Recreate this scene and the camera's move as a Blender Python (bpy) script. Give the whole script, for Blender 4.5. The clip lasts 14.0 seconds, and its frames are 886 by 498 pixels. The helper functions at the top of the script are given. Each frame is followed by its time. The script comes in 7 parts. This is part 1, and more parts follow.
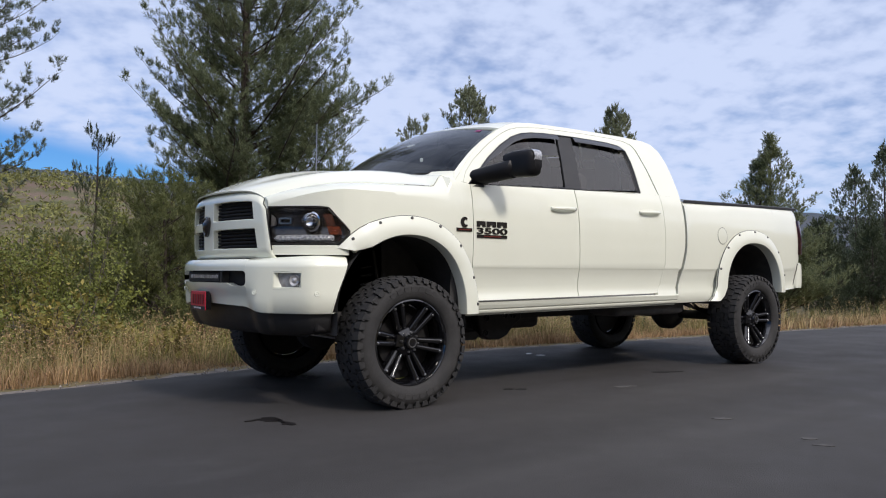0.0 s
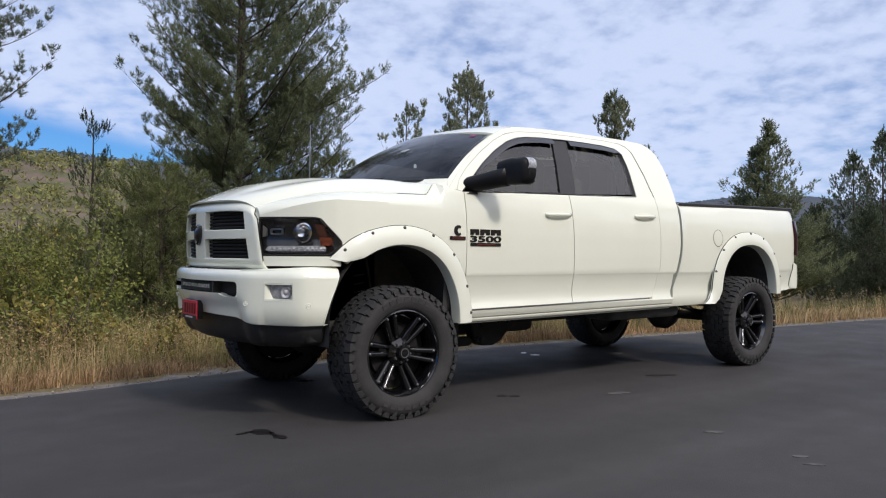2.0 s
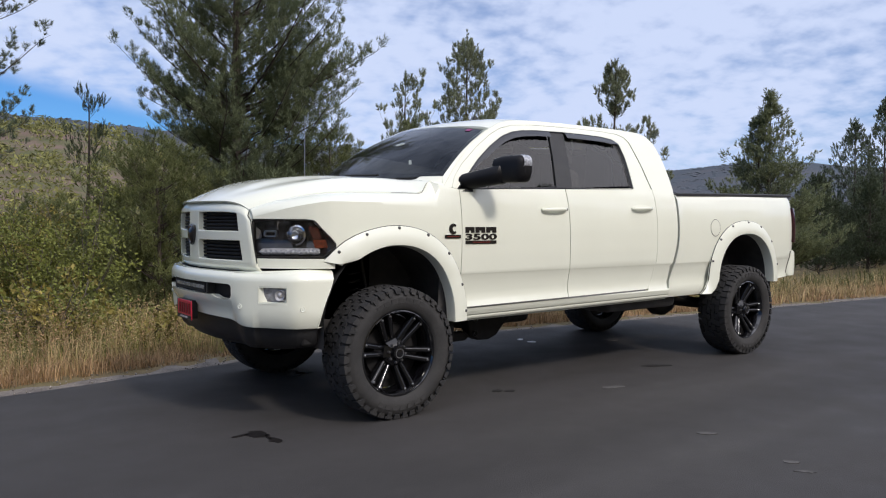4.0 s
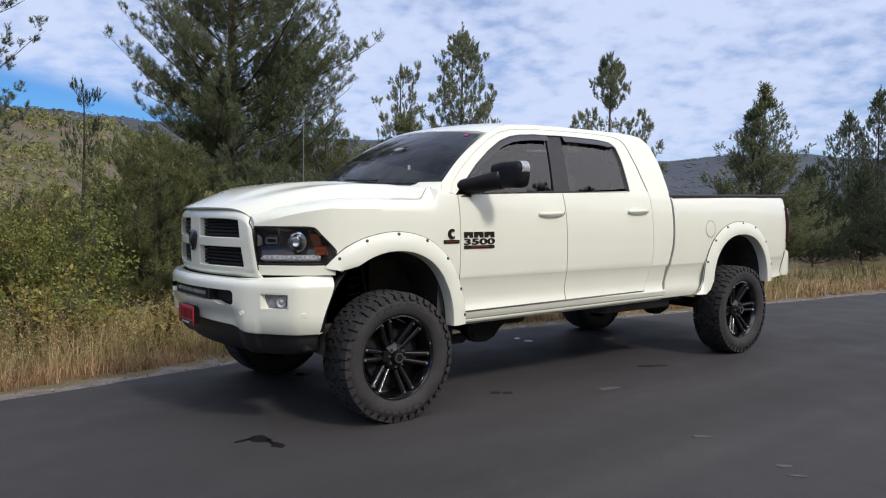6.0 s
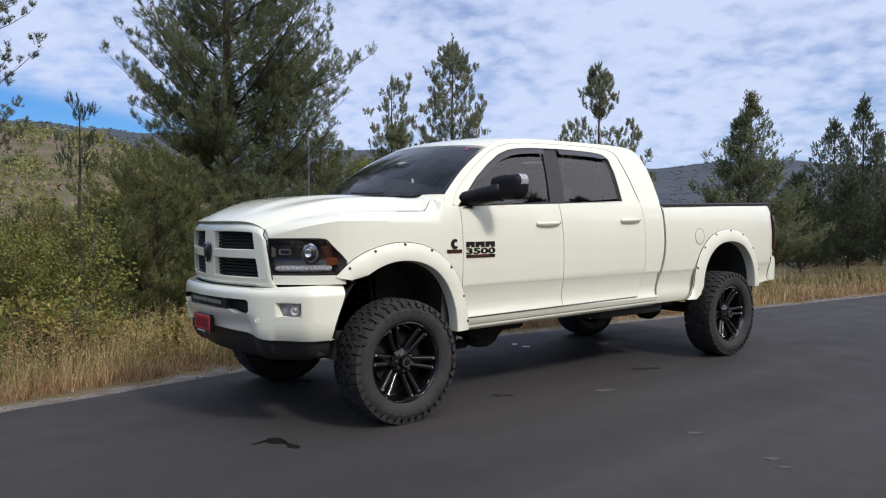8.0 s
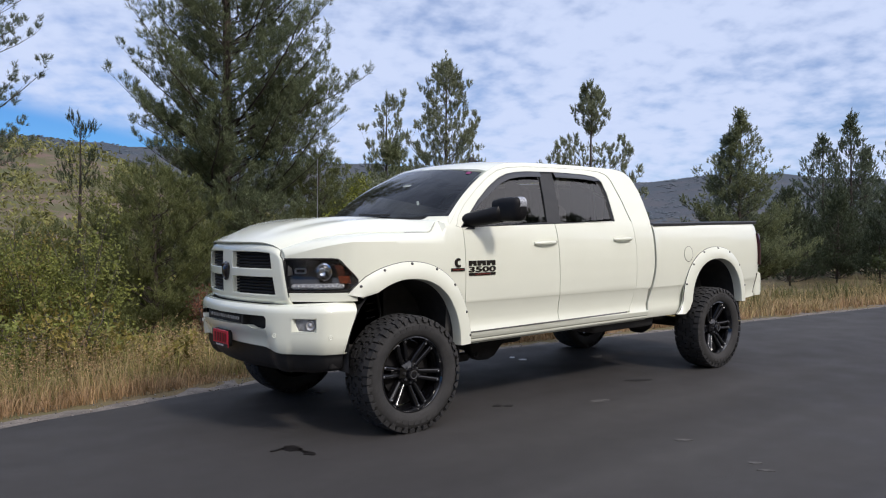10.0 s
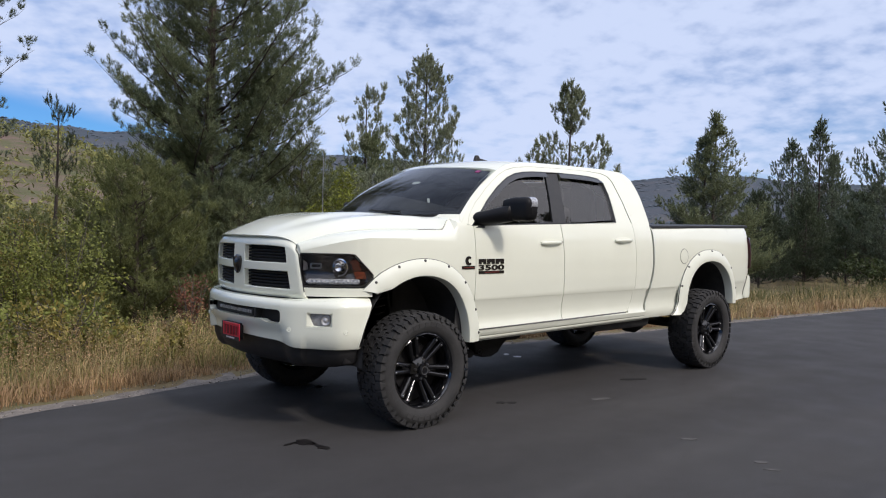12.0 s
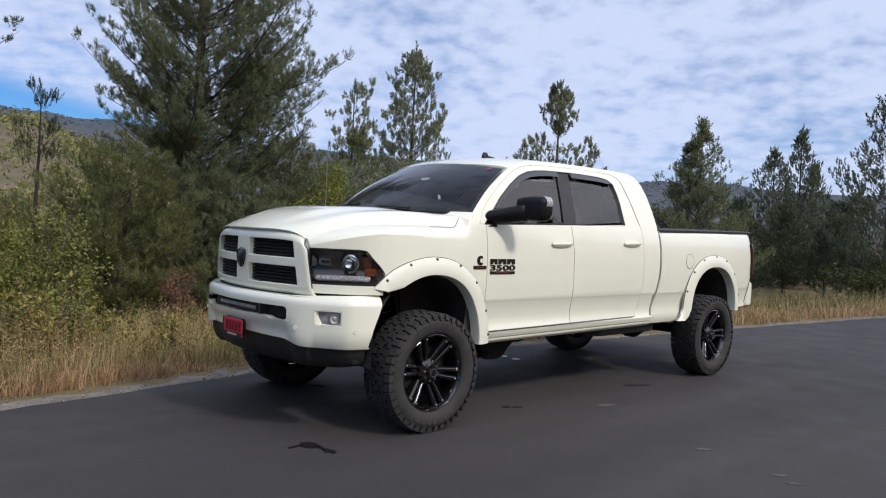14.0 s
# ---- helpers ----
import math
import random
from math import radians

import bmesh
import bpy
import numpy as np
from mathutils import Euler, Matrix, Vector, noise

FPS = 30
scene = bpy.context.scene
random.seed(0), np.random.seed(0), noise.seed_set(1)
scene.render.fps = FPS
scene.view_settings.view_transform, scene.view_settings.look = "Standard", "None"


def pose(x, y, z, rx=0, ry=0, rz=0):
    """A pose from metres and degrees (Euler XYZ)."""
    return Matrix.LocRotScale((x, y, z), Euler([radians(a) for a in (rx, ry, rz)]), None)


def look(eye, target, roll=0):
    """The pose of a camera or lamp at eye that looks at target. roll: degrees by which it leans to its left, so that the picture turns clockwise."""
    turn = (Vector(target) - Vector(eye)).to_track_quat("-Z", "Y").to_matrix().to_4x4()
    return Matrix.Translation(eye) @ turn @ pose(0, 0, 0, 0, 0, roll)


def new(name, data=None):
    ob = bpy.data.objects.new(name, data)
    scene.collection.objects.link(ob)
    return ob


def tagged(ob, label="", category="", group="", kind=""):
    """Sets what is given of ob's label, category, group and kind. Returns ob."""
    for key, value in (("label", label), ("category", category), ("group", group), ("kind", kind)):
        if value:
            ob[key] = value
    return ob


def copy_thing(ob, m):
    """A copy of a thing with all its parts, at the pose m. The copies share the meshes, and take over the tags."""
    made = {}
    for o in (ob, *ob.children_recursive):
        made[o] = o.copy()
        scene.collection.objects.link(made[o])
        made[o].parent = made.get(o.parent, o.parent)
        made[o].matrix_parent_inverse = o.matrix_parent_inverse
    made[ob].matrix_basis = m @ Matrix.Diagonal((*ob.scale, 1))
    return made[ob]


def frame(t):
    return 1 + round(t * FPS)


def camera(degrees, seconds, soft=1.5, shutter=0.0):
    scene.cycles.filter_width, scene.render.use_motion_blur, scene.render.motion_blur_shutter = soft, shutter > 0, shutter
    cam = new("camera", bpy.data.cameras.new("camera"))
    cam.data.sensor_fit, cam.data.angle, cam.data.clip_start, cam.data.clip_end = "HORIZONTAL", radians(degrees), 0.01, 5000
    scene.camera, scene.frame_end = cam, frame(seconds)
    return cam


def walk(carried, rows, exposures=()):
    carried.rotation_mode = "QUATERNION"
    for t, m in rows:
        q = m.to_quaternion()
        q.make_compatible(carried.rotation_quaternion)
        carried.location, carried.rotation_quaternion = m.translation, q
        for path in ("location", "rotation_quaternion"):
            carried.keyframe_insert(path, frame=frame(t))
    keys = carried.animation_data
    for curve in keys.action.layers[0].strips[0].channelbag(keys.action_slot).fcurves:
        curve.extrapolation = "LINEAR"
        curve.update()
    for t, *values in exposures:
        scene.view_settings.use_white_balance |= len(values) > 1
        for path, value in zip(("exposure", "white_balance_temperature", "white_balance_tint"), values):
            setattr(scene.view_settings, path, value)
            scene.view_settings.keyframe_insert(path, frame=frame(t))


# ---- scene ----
cam = camera(61.7, 14.0, 1.1)
PATH = [
    (0, (-2.684, -4.954, 0.87), (-1.483, -3.357, 0.933), 0.2),
    (0.5, (-2.669, -4.957, 0.91), (-1.468, -3.359, 0.965), 0.3),
    (1, (-2.66, -4.955, 0.952), (-1.457, -3.357, 0.996), 0.3),
    (1.5, (-2.649, -4.956, 1.001), (-1.444, -3.36, 1.033), 0.3),
    (2, (-2.642, -4.953, 1.051), (-1.436, -3.358, 1.066), 0.4),
    (2.5, (-2.628, -4.955, 1.099), (-1.423, -3.358, 1.088), 0.3),
    (3, (-2.614, -4.955, 1.16), (-1.41, -3.359, 1.123), 0.1),
    (5.5, (-2.6, -4.957, 1.353), (-1.392, -3.366, 1.253), 0.5),
    (6, (-2.656, -4.981, 1.363), (-1.44, -3.396, 1.265), 0.3),
    (6.5, (-2.706, -5.017, 1.367), (-1.483, -3.437, 1.282), 0.1),
    (7, (-2.764, -5.052, 1.37), (-1.535, -3.476, 1.291), -0.0),
    (9.5, (-3.084, -5.283, 1.408), (-1.839, -3.718, 1.356), -0.6),
    (10, (-3.164, -5.335, 1.428), (-1.91, -3.777, 1.391), -0.3),
    (10.5, (-3.238, -5.321, 1.442), (-1.958, -3.785, 1.403), -0.0),
    (11, (-3.302, -5.282, 1.446), (-2.005, -3.76, 1.4), 0.6),
    (11.5, (-3.371, -5.229, 1.445), (-2.063, -3.716, 1.397), 0.7),
    (12, (-3.434, -5.173, 1.453), (-2.12, -3.666, 1.401), 1.1),
    (12.5, (-3.492, -5.117, 1.454), (-2.167, -3.619, 1.403), 1.5),
    (13, (-3.526, -5.067, 1.449), (-2.188, -3.581, 1.4), 1.9),
    (13.5, (-3.503, -4.983, 1.433), (-2.157, -3.504, 1.385), 2.5),
    (14, (-3.49, -4.877, 1.442), (-2.135, -3.407, 1.387), 2.7),
]
walk(cam, [(t, look(eye, target, roll)) for t, eye, target, roll in PATH], exposures=((0.0, 0.0, 6500, 16), (14.0, 0.0, 6500, 16)))

# ---- sky and sun ----
SUN_EL, SUN_AZ = 40.5, (0.13, -0.98)
world = bpy.data.worlds.new("sky")
scene.world = world
world.use_nodes = True
wn, wl = world.node_tree.nodes, world.node_tree.links
wn.clear()
w_out = wn.new("ShaderNodeOutputWorld")
w_bg = wn.new("ShaderNodeBackground")
w_sky = wn.new("ShaderNodeTexSky")
w_sky.sky_type = "NISHITA"
w_sky.sun_disc = False
w_sky.sun_elevation = radians(SUN_EL)
w_sky.sun_rotation = math.atan2(SUN_AZ[0], SUN_AZ[1])
w_sky.altitude, w_sky.air_density, w_sky.dust_density, w_sky.ozone_density = 700, 1.0, 0.1, 2.0
w_tc = wn.new("ShaderNodeTexCoord")
w_sep = wn.new("ShaderNodeSeparateXYZ")
wl.new(w_tc.outputs["Generated"], w_sep.inputs[0])


def w_math(op, a, b=None):
    n = wn.new("ShaderNodeMath")
    n.operation = op
    for i, v in enumerate((a, b)):
        if v is None:
            continue
        if isinstance(v, (int, float)):
            n.inputs[i].default_value = v
        else:
            wl.new(v, n.inputs[i])
    return n.outputs[0]


# thin broken cloud on a flat layer high over the valley
w_h = w_math("ADD", w_math("MAXIMUM", w_sep.outputs[2], 0.0), 0.30)
w_cx, w_cy = w_math("DIVIDE", w_sep.outputs[0], w_h), w_math("DIVIDE", w_sep.outputs[1], w_h)
w_comb = wn.new("ShaderNodeCombineXYZ")
wl.new(w_cx, w_comb.inputs[0])
wl.new(w_cy, w_comb.inputs[1])


def w_noise(scale, detail, rough, distort, stretch):
    mp = wn.new("ShaderNodeMapping")
    mp.inputs["Rotation"].default_value = (0, 0, radians(25))
    mp.inputs["Scale"].default_value = stretch
    wl.new(w_comb.outputs[0], mp.inputs[0])
    n = wn.new("ShaderNodeTexNoise")
    n.inputs["Scale"].default_value, n.inputs["Detail"].default_value = scale, detail
    n.inputs["Roughness"].default_value, n.inputs["Distortion"].default_value = rough, distort
    wl.new(mp.outputs[0], n.inputs["Vector"])
    return n.outputs[0]


w_big = w_noise(1.5, 3.0, 0.5, 0.0, (1, 1, 1))
w_small = w_noise(15.0, 3.5, 0.5, 0.0, (1.0, 1.0, 1))
w_mid = w_noise(5.0, 3.0, 0.55, 0.4, (1.0, 0.55, 1))
w_mix = w_math("ADD", w_math("ADD", w_math("MULTIPLY", w_big, 0.50), w_math("MULTIPLY", w_mid, 0.30)), w_math("MULTIPLY", w_small, 0.45))
w_ramp = wn.new("ShaderNodeMapRange")
w_ramp.interpolation_type = "SMOOTHSTEP"
w_ramp.inputs["From Min"].default_value, w_ramp.inputs["From Max"].default_value = 0.40, 0.70
wl.new(w_mix, w_ramp.inputs["Value"])
w_low = wn.new("ShaderNodeMapRange")
w_low.interpolation_type = "SMOOTHSTEP"
w_low.inputs["From Min"].default_value, w_low.inputs["From Max"].default_value = 0.172, 0.208
# the cloud deck ends obliquely over the valley
wl.new(w_math("ADD", w_sep.outputs[2], w_math("MULTIPLY", w_sep.outputs[0], 0.20)), w_low.inputs["Value"])
w_fac = w_math("MULTIPLY", w_math("ADD", w_math("MULTIPLY", w_ramp.outputs[0], 0.62), 0.34), w_low.outputs[0])
w_cloud = wn.new("ShaderNodeMixRGB")
# thin cloud scatters the sun and grows brighter towards it
w_dot = wn.new("ShaderNodeVectorMath")
w_dot.operation = "DOT_PRODUCT"
w_az = Vector(SUN_AZ).normalized() * math.cos(radians(SUN_EL))
w_dot.inputs[1].default_value = (w_az.x, w_az.y, math.sin(radians(SUN_EL)))
wl.new(w_tc.outputs["Generated"], w_dot.inputs[0])
w_glow = wn.new("ShaderNodeMapRange")
w_glow.interpolation_type = "SMOOTHSTEP"
w_glow.inputs["From Min"].default_value, w_glow.inputs["From Max"].default_value = 0.25, 1.0
w_glow.inputs["To Min"].default_value, w_glow.inputs["To Max"].default_value = 0.0, 1.35
wl.new(w_dot.outputs["Value"], w_glow.inputs["Value"])
w_tone = wn.new("ShaderNodeVectorMath")
w_tone.operation = "SCALE"
w_tone.inputs[0].default_value = (9.3, 8.9, 8.2)
wl.new(w_glow.outputs[0], w_tone.inputs["Scale"])
w_sum = wn.new("ShaderNodeVectorMath")
w_sum.inputs[1].default_value = (7.1, 8.45, 10.9)
wl.new(w_tone.outputs[0], w_sum.inputs[0])
wl.new(w_sum.outputs[0], w_cloud.inputs[2])
wl.new(w_fac, w_cloud.inputs[0])
w_clear = wn.new("ShaderNodeMixRGB")
w_clear.blend_type = "MULTIPLY"
w_clear.inputs[0].default_value = 1.0
w_clear.inputs[2].default_value = (0.40, 0.78, 1.18, 1)
wl.new(w_sky.outputs[0], w_clear.inputs[1])
wl.new(w_clear.outputs[0], w_cloud.inputs[1])
wl.new(w_cloud.outputs[0], w_bg.inputs[0])
w_bg.inputs[1].default_value = 0.088
wl.new(w_bg.outputs[0], w_out.inputs[0])

sun_data = bpy.data.lights.new("sun", "SUN")
sun_data.energy, sun_data.angle, sun_data.color = 2.1, radians(8.0), (1.0, 0.945, 0.85)
sun = new("sun", sun_data)
az = Vector(SUN_AZ).normalized() * math.cos(radians(SUN_EL))
sun.matrix_world = look((az.x * 60, az.y * 60, math.sin(radians(SUN_EL)) * 60), (0, 0, 0))


# ---- materials ----
def node_mat(name):
    m = bpy.data.materials.new(name)
    m.use_nodes = True
    nt = m.node_tree
    return m, nt.nodes, nt.links, nt.nodes["Principled BSDF"]


def paint(name, c, rough=0.4, metal=0.0, c2=None, scale=8.0, detail=4.0, bump=0.0, bump_scale=60.0, coat=0.0,
          fine=0.0, fine_scale=200.0, random_island=0.0, coords="Object", stretch=(1, 1, 1), rough2=None, spec=0.5):
    """A surface with variation at two scales, in metres."""
    m, n, l, b = node_mat(name)
    b.inputs["Roughness"].default_value, b.inputs["Metallic"].default_value = rough, metal
    b.inputs["Specular IOR Level"].default_value = spec
    if coat:
        b.inputs["Coat Weight"].default_value, b.inputs["Coat Roughness"].default_value = coat, 0.04
    tc = n.new("ShaderNodeTexCoord")
    mp = n.new("ShaderNodeMapping")
    mp.inputs["Scale"].default_value = stretch
    l.new(tc.outputs[coords], mp.inputs[0])
    no = n.new("ShaderNodeTexNoise")
    no.inputs["Scale"].default_value, no.inputs["Detail"].default_value = scale, detail
    l.new(mp.outputs[0], no.inputs["Vector"])
    ramp = n.new("ShaderNodeMapRange")
    ramp.inputs["From Min"].default_value, ramp.inputs["From Max"].default_value = 0.35, 0.65
    l.new(no.outputs[0], ramp.inputs["Value"])
    mix = n.new("ShaderNodeMixRGB")
    mix.inputs[1].default_value = (*c, 1)
    mix.inputs[2].default_value = (*(c2 or [v * 0.85 for v in c]), 1)
    l.new(ramp.outputs[0], mix.inputs[0])
    col = mix.outputs[0]
    if fine:
        fn = n.new("ShaderNodeTexNoise")
        fn.inputs["Scale"].default_value, fn.inputs["Detail"].default_value = fine_scale, 3.0
        l.new(mp.outputs[0], fn.inputs["Vector"])
        fr = n.new("ShaderNodeMapRange")
        fr.inputs["From Min"].default_value, fr.inputs["From Max"].default_value = 0.3, 0.7
        fr.inputs["To Min"].default_value, fr.inputs["To Max"].default_value = 1 - fine, 1 + fine
        l.new(fn.outputs[0], fr.inputs["Value"])
        hsv = n.new("ShaderNodeHueSaturation")
        l.new(fr.outputs[0], hsv.inputs["Value"])
        l.new(col, hsv.inputs["Color"])
        col = hsv.outputs[0]
    if random_island:
        ge = n.new("ShaderNodeNewGeometry")
        gr = n.new("ShaderNodeMapRange")
        gr.inputs["To Min"].default_value, gr.inputs["To Max"].default_value = 1 - random_island, 1 + random_island
        l.new(ge.outputs["Random Per Island"], gr.inputs["Value"])
        hs = n.new("ShaderNodeHueSaturation")
        l.new(gr.outputs[0], hs.inputs["Value"])
        l.new(col, hs.inputs["Color"])
        col = hs.outputs[0]
    l.new(col, b.inputs["Base Color"])
    if rough2 is not None:
        rr = n.new("ShaderNodeMapRange")
        rr.inputs["To Min"].default_value, rr.inputs["To Max"].default_value = rough, rough2
        l.new(no.outputs[0], rr.inputs["Value"])
        l.new(rr.outputs[0], b.inputs["Roughness"])
    if bump:
        bn = n.new("ShaderNodeTexNoise")
        bn.inputs["Scale"].default_value, bn.inputs["Detail"].default_value = bump_scale, 4.0
        l.new(mp.outputs[0], bn.inputs["Vector"])
        bp = n.new("ShaderNodeBump")
        bp.inputs["Strength"].default_value, bp.inputs["Distance"].default_value = bump, 0.01
        l.new(bn.outputs[0], bp.inputs["Height"])
        l.new(bp.outputs[0], b.inputs["Normal"])
    return m


def glass(name, tint, rough=0.0, alpha=1.0, ior=1.45):
    m, n, l, b = node_mat(name)
    b.inputs["Base Color"].default_value = (*tint, 1)
    b.inputs["Roughness"].default_value = rough
    b.inputs["Transmission Weight"].default_value = alpha
    b.inputs["IOR"].default_value = ior
    return m


WHITE = paint("pearl_white_paint", (0.780, 0.795, 0.668), 0.26, c2=(0.760, 0.775, 0.650), scale=2.0, coat=0.8, fine=0.015, fine_scale=900)
FLARE = paint("white_flare_paint", (0.755, 0.770, 0.650), 0.34, c2=(0.735, 0.750, 0.632), scale=4.0, coat=0.4)
BLACK_TRIM = paint("black_plastic_trim", (0.011, 0.011, 0.012), 0.5, c2=(0.018, 0.0175, 0.017), scale=12, bump=0.15, bump_scale=300)
GLOSS_BLACK = paint("gloss_black", (0.003, 0.003, 0.004), 0.11, c2=(0.005, 0.005, 0.006), scale=6, coat=1.0, spec=0.6)
WHEEL_BLACK = paint("wheel_gloss_black", (0.005, 0.005, 0.006), 0.14, c2=(0.008, 0.008, 0.009), scale=9, coat=0.65, spec=0.25)
WHEEL_BLACK.node_tree.nodes["Principled BSDF"].inputs["Coat IOR"].default_value = 1.48
MILLED = paint("milled_edge_metal", (0.32, 0.32, 0.33), 0.28, metal=0.9, scale=20)
RUBBER = paint("tyre_rubber", (0.017, 0.017, 0.0175), 0.85, c2=(0.033, 0.0315, 0.030), scale=9, detail=6, bump=0.25, bump_scale=90, fine=0.15, fine_scale=70)
LINER = paint("wheel_well_liner", (0.040, 0.039, 0.039), 0.8, c2=(0.058, 0.055, 0.052), scale=10)
CHASSIS = paint("dusty_chassis_steel", (0.014, 0.0135, 0.013), 0.7, c2=(0.032, 0.029, 0.025), scale=7, bump=0.2, bump_scale=40)
CHROME = paint("chrome", (0.82, 0.82, 0.83), 0.06, metal=1.0, c2=(0.75, 0.75, 0.77), scale=9)
BRUSHED = paint("brushed_steel", (0.45, 0.45, 0.46), 0.3, metal=1.0, scale=30)
AMBER = paint("amber_reflector", (0.15, 0.028, 0.008), 0.18, c2=(0.06, 0.010, 0.006), scale=60, coat=1.0)
AMBER_DARK = paint("dark_marker_lens", (0.065, 0.012, 0.008), 0.15, c2=(0.03, 0.007, 0.006), scale=60, coat=1.0)
SIDEWALL = paint("dusty_sidewall_rubber", (0.021, 0.0205, 0.020), 0.8, c2=(0.034, 0.0325, 0.031), scale=7, detail=6, bump=0.15, bump_scale=120, fine=0.12, fine_scale=60)
SILVER = paint("silver_reflector", (0.50, 0.50, 0.50), 0.22, metal=0.35, c2=(0.30, 0.29, 0.28), scale=30, coat=0.5)
# near-black that also carries the shade of gaps, recesses and underbody
SHADE_BLACK = paint("shade_black_metal", (0.014, 0.0135, 0.014), 0.6, c2=(0.020, 0.019, 0.019), scale=20, spec=0.2)
LAMP_DARK = paint("smoked_lamp_housing", (0.007, 0.007, 0.009), 0.2, c2=(0.014, 0.014, 0.017), scale=14, coat=0.6)
LED_WHITE = paint("clear_led_lens", (0.44, 0.46, 0.49), 0.12, c2=(0.20, 0.21, 0.23), scale=70, coat=1.0)
RED_LENS = paint("red_lamp_lens", (0.040, 0.004, 0.010), 0.12, c2=(0.018, 0.002, 0.006), scale=25, coat=1.0)
RED_PLATE = paint("red_plate_enamel", (0.55, 0.018, 0.045), 0.35, c2=(0.48, 0.015, 0.04), scale=9)
PLATE_DARK = paint("dark_plate_print", (0.16, 0.006, 0.016), 0.4)
PLATE_PALE = paint("pale_plate_print", (0.55, 0.5, 0.5), 0.4)
BADGE_DARK = paint("dark_badge_metal", (0.022, 0.02, 0.02), 0.25, metal=0.4, scale=50, coat=0.5)
BADGE_RED = paint("red_badge_fill", (0.12, 0.018, 0.014), 0.3)
SEAT = paint("dark_seat_cloth", (0.03, 0.03, 0.032), 0.85, c2=(0.045, 0.044, 0.044), scale=40)
PALE_PATCH = paint("pale_patch", (0.62, 0.66, 0.64), 0.6)
STICKER = paint("pink_sticker", (0.24, 0.03, 0.13), 0.5)
GLASS_TINT = glass("tinted_glass", (0.16, 0.15, 0.13), ior=1.64)
GLASS_TINT.node_tree.nodes["Principled BSDF"].inputs["Specular Tint"].default_value = (1.0, 0.95, 0.88, 1)
GLASS_CLEAR = glass("windscreen_glass", (0.34, 0.40, 0.40), ior=1.46)
GLASS_LAMP = glass("lamp_glass", (0.93, 0.94, 0.95))


# ---- mesh helpers ----
class Geo:
    """Collects the faces of one mesh."""

    def __init__(self):
        self.v, self.f = [], []

    def grid(self, rows, close=False):
        k = len(self.v)
        nr, nc = len(rows), len(rows[0])
        for r in rows:
            self.v.extend(tuple(p) for p in r)
        for i in range(nr - 1):
            for j in range(nc if close else nc - 1):
                j2 = (j + 1) % nc
                self.f.append((k + i * nc + j, k + i * nc + j2, k + (i + 1) * nc + j2, k + (i + 1) * nc + j))
        return self

    def poly(self, pts):
        k = len(self.v)
        self.v.extend(tuple(p) for p in pts)
        self.f.append(tuple(range(k, k + len(pts))))
        return self

    def panel(self, rows, depth):
        """A curved sheet whose rim is turned in by the vector depth."""
        self.grid(rows)
        rim = list(rows[0]) + [r[-1] for r in rows[1:]] + list(rows[-1])[-2::-1] + [r[0] for r in rows[-2:0:-1]]
        rim.append(rim[0])
        d = Vector(depth)
        self.grid([rim, [tuple(Vector(p) + d * 0.25 * 0.2) for p in rim], [tuple(Vector(p) + d) for p in rim]])
        return self

    def box(self, lo, hi):
        x0, y0, z0 = lo
        x1, y1, z1 = hi
        k = len(self.v)
        self.v += [(x0, y0, z0), (x1, y0, z0), (x1, y1, z0), (x0, y1, z0), (x0, y0, z1), (x1, y0, z1), (x1, y1, z1), (x0, y1, z1)]
        for q in ((3, 2, 1, 0), (4, 5, 6, 7), (0, 1, 5, 4), (1, 2, 6, 5), (2, 3, 7, 6), (3, 0, 4, 7)):
            self.f.append(tuple(k + i for i in q))
        return self

    def prism(self, pts, d):
        """A flat outline pushed along d."""
        d = Vector(d)
        far = [tuple(Vector(p) + d) for p in pts]
        self.grid([list(pts), far], close=True)
        self.poly(list(pts)[::-1])
        self.poly(far)
        return self

    def tube(self, pts, radii, n=8, caps=True):
        pts = [Vector(p) for p in pts]
        rows = []
        for i, p in enumerate(pts):
            t = (pts[min(i + 1, len(pts) - 1)] - pts[max(i - 1, 0)]).normalized()
            a = t.cross(Vector((0.13, 0.31, 0.94)) if abs(t.z) < 0.9 else Vector((1, 0.1, 0))).normalized()
            b = t.cross(a)
            r = radii[i] if not isinstance(radii, (int, float)) else radii
            rows.append([tuple(p + (a * math.cos(q) + b * math.sin(q)) * r) for q in (2 * math.pi * j / n for j in range(n))])
        self.grid(rows, close=True)
        if caps:
            self.poly(rows[0][::-1])
            self.poly(rows[-1])
        return self

    def turn(self, profile, n, centre=(0, 0, 0)):
        """Turns (radius, y) points round the y axis."""
        cx, cy, cz = centre
        rows = [[(cx + r * math.cos(q), cy + y, cz + r * math.sin(q)) for q in (2 * math.pi * j / n for j in range(n))] for r, y in profile]
        self.grid(rows, close=True)
        return self

    def mirrored(self):
        g = Geo()
        g.v = [(x, -y, z) for x, y, z in self.v]
        g.f = [f[::-1] for f in self.f]
        return g


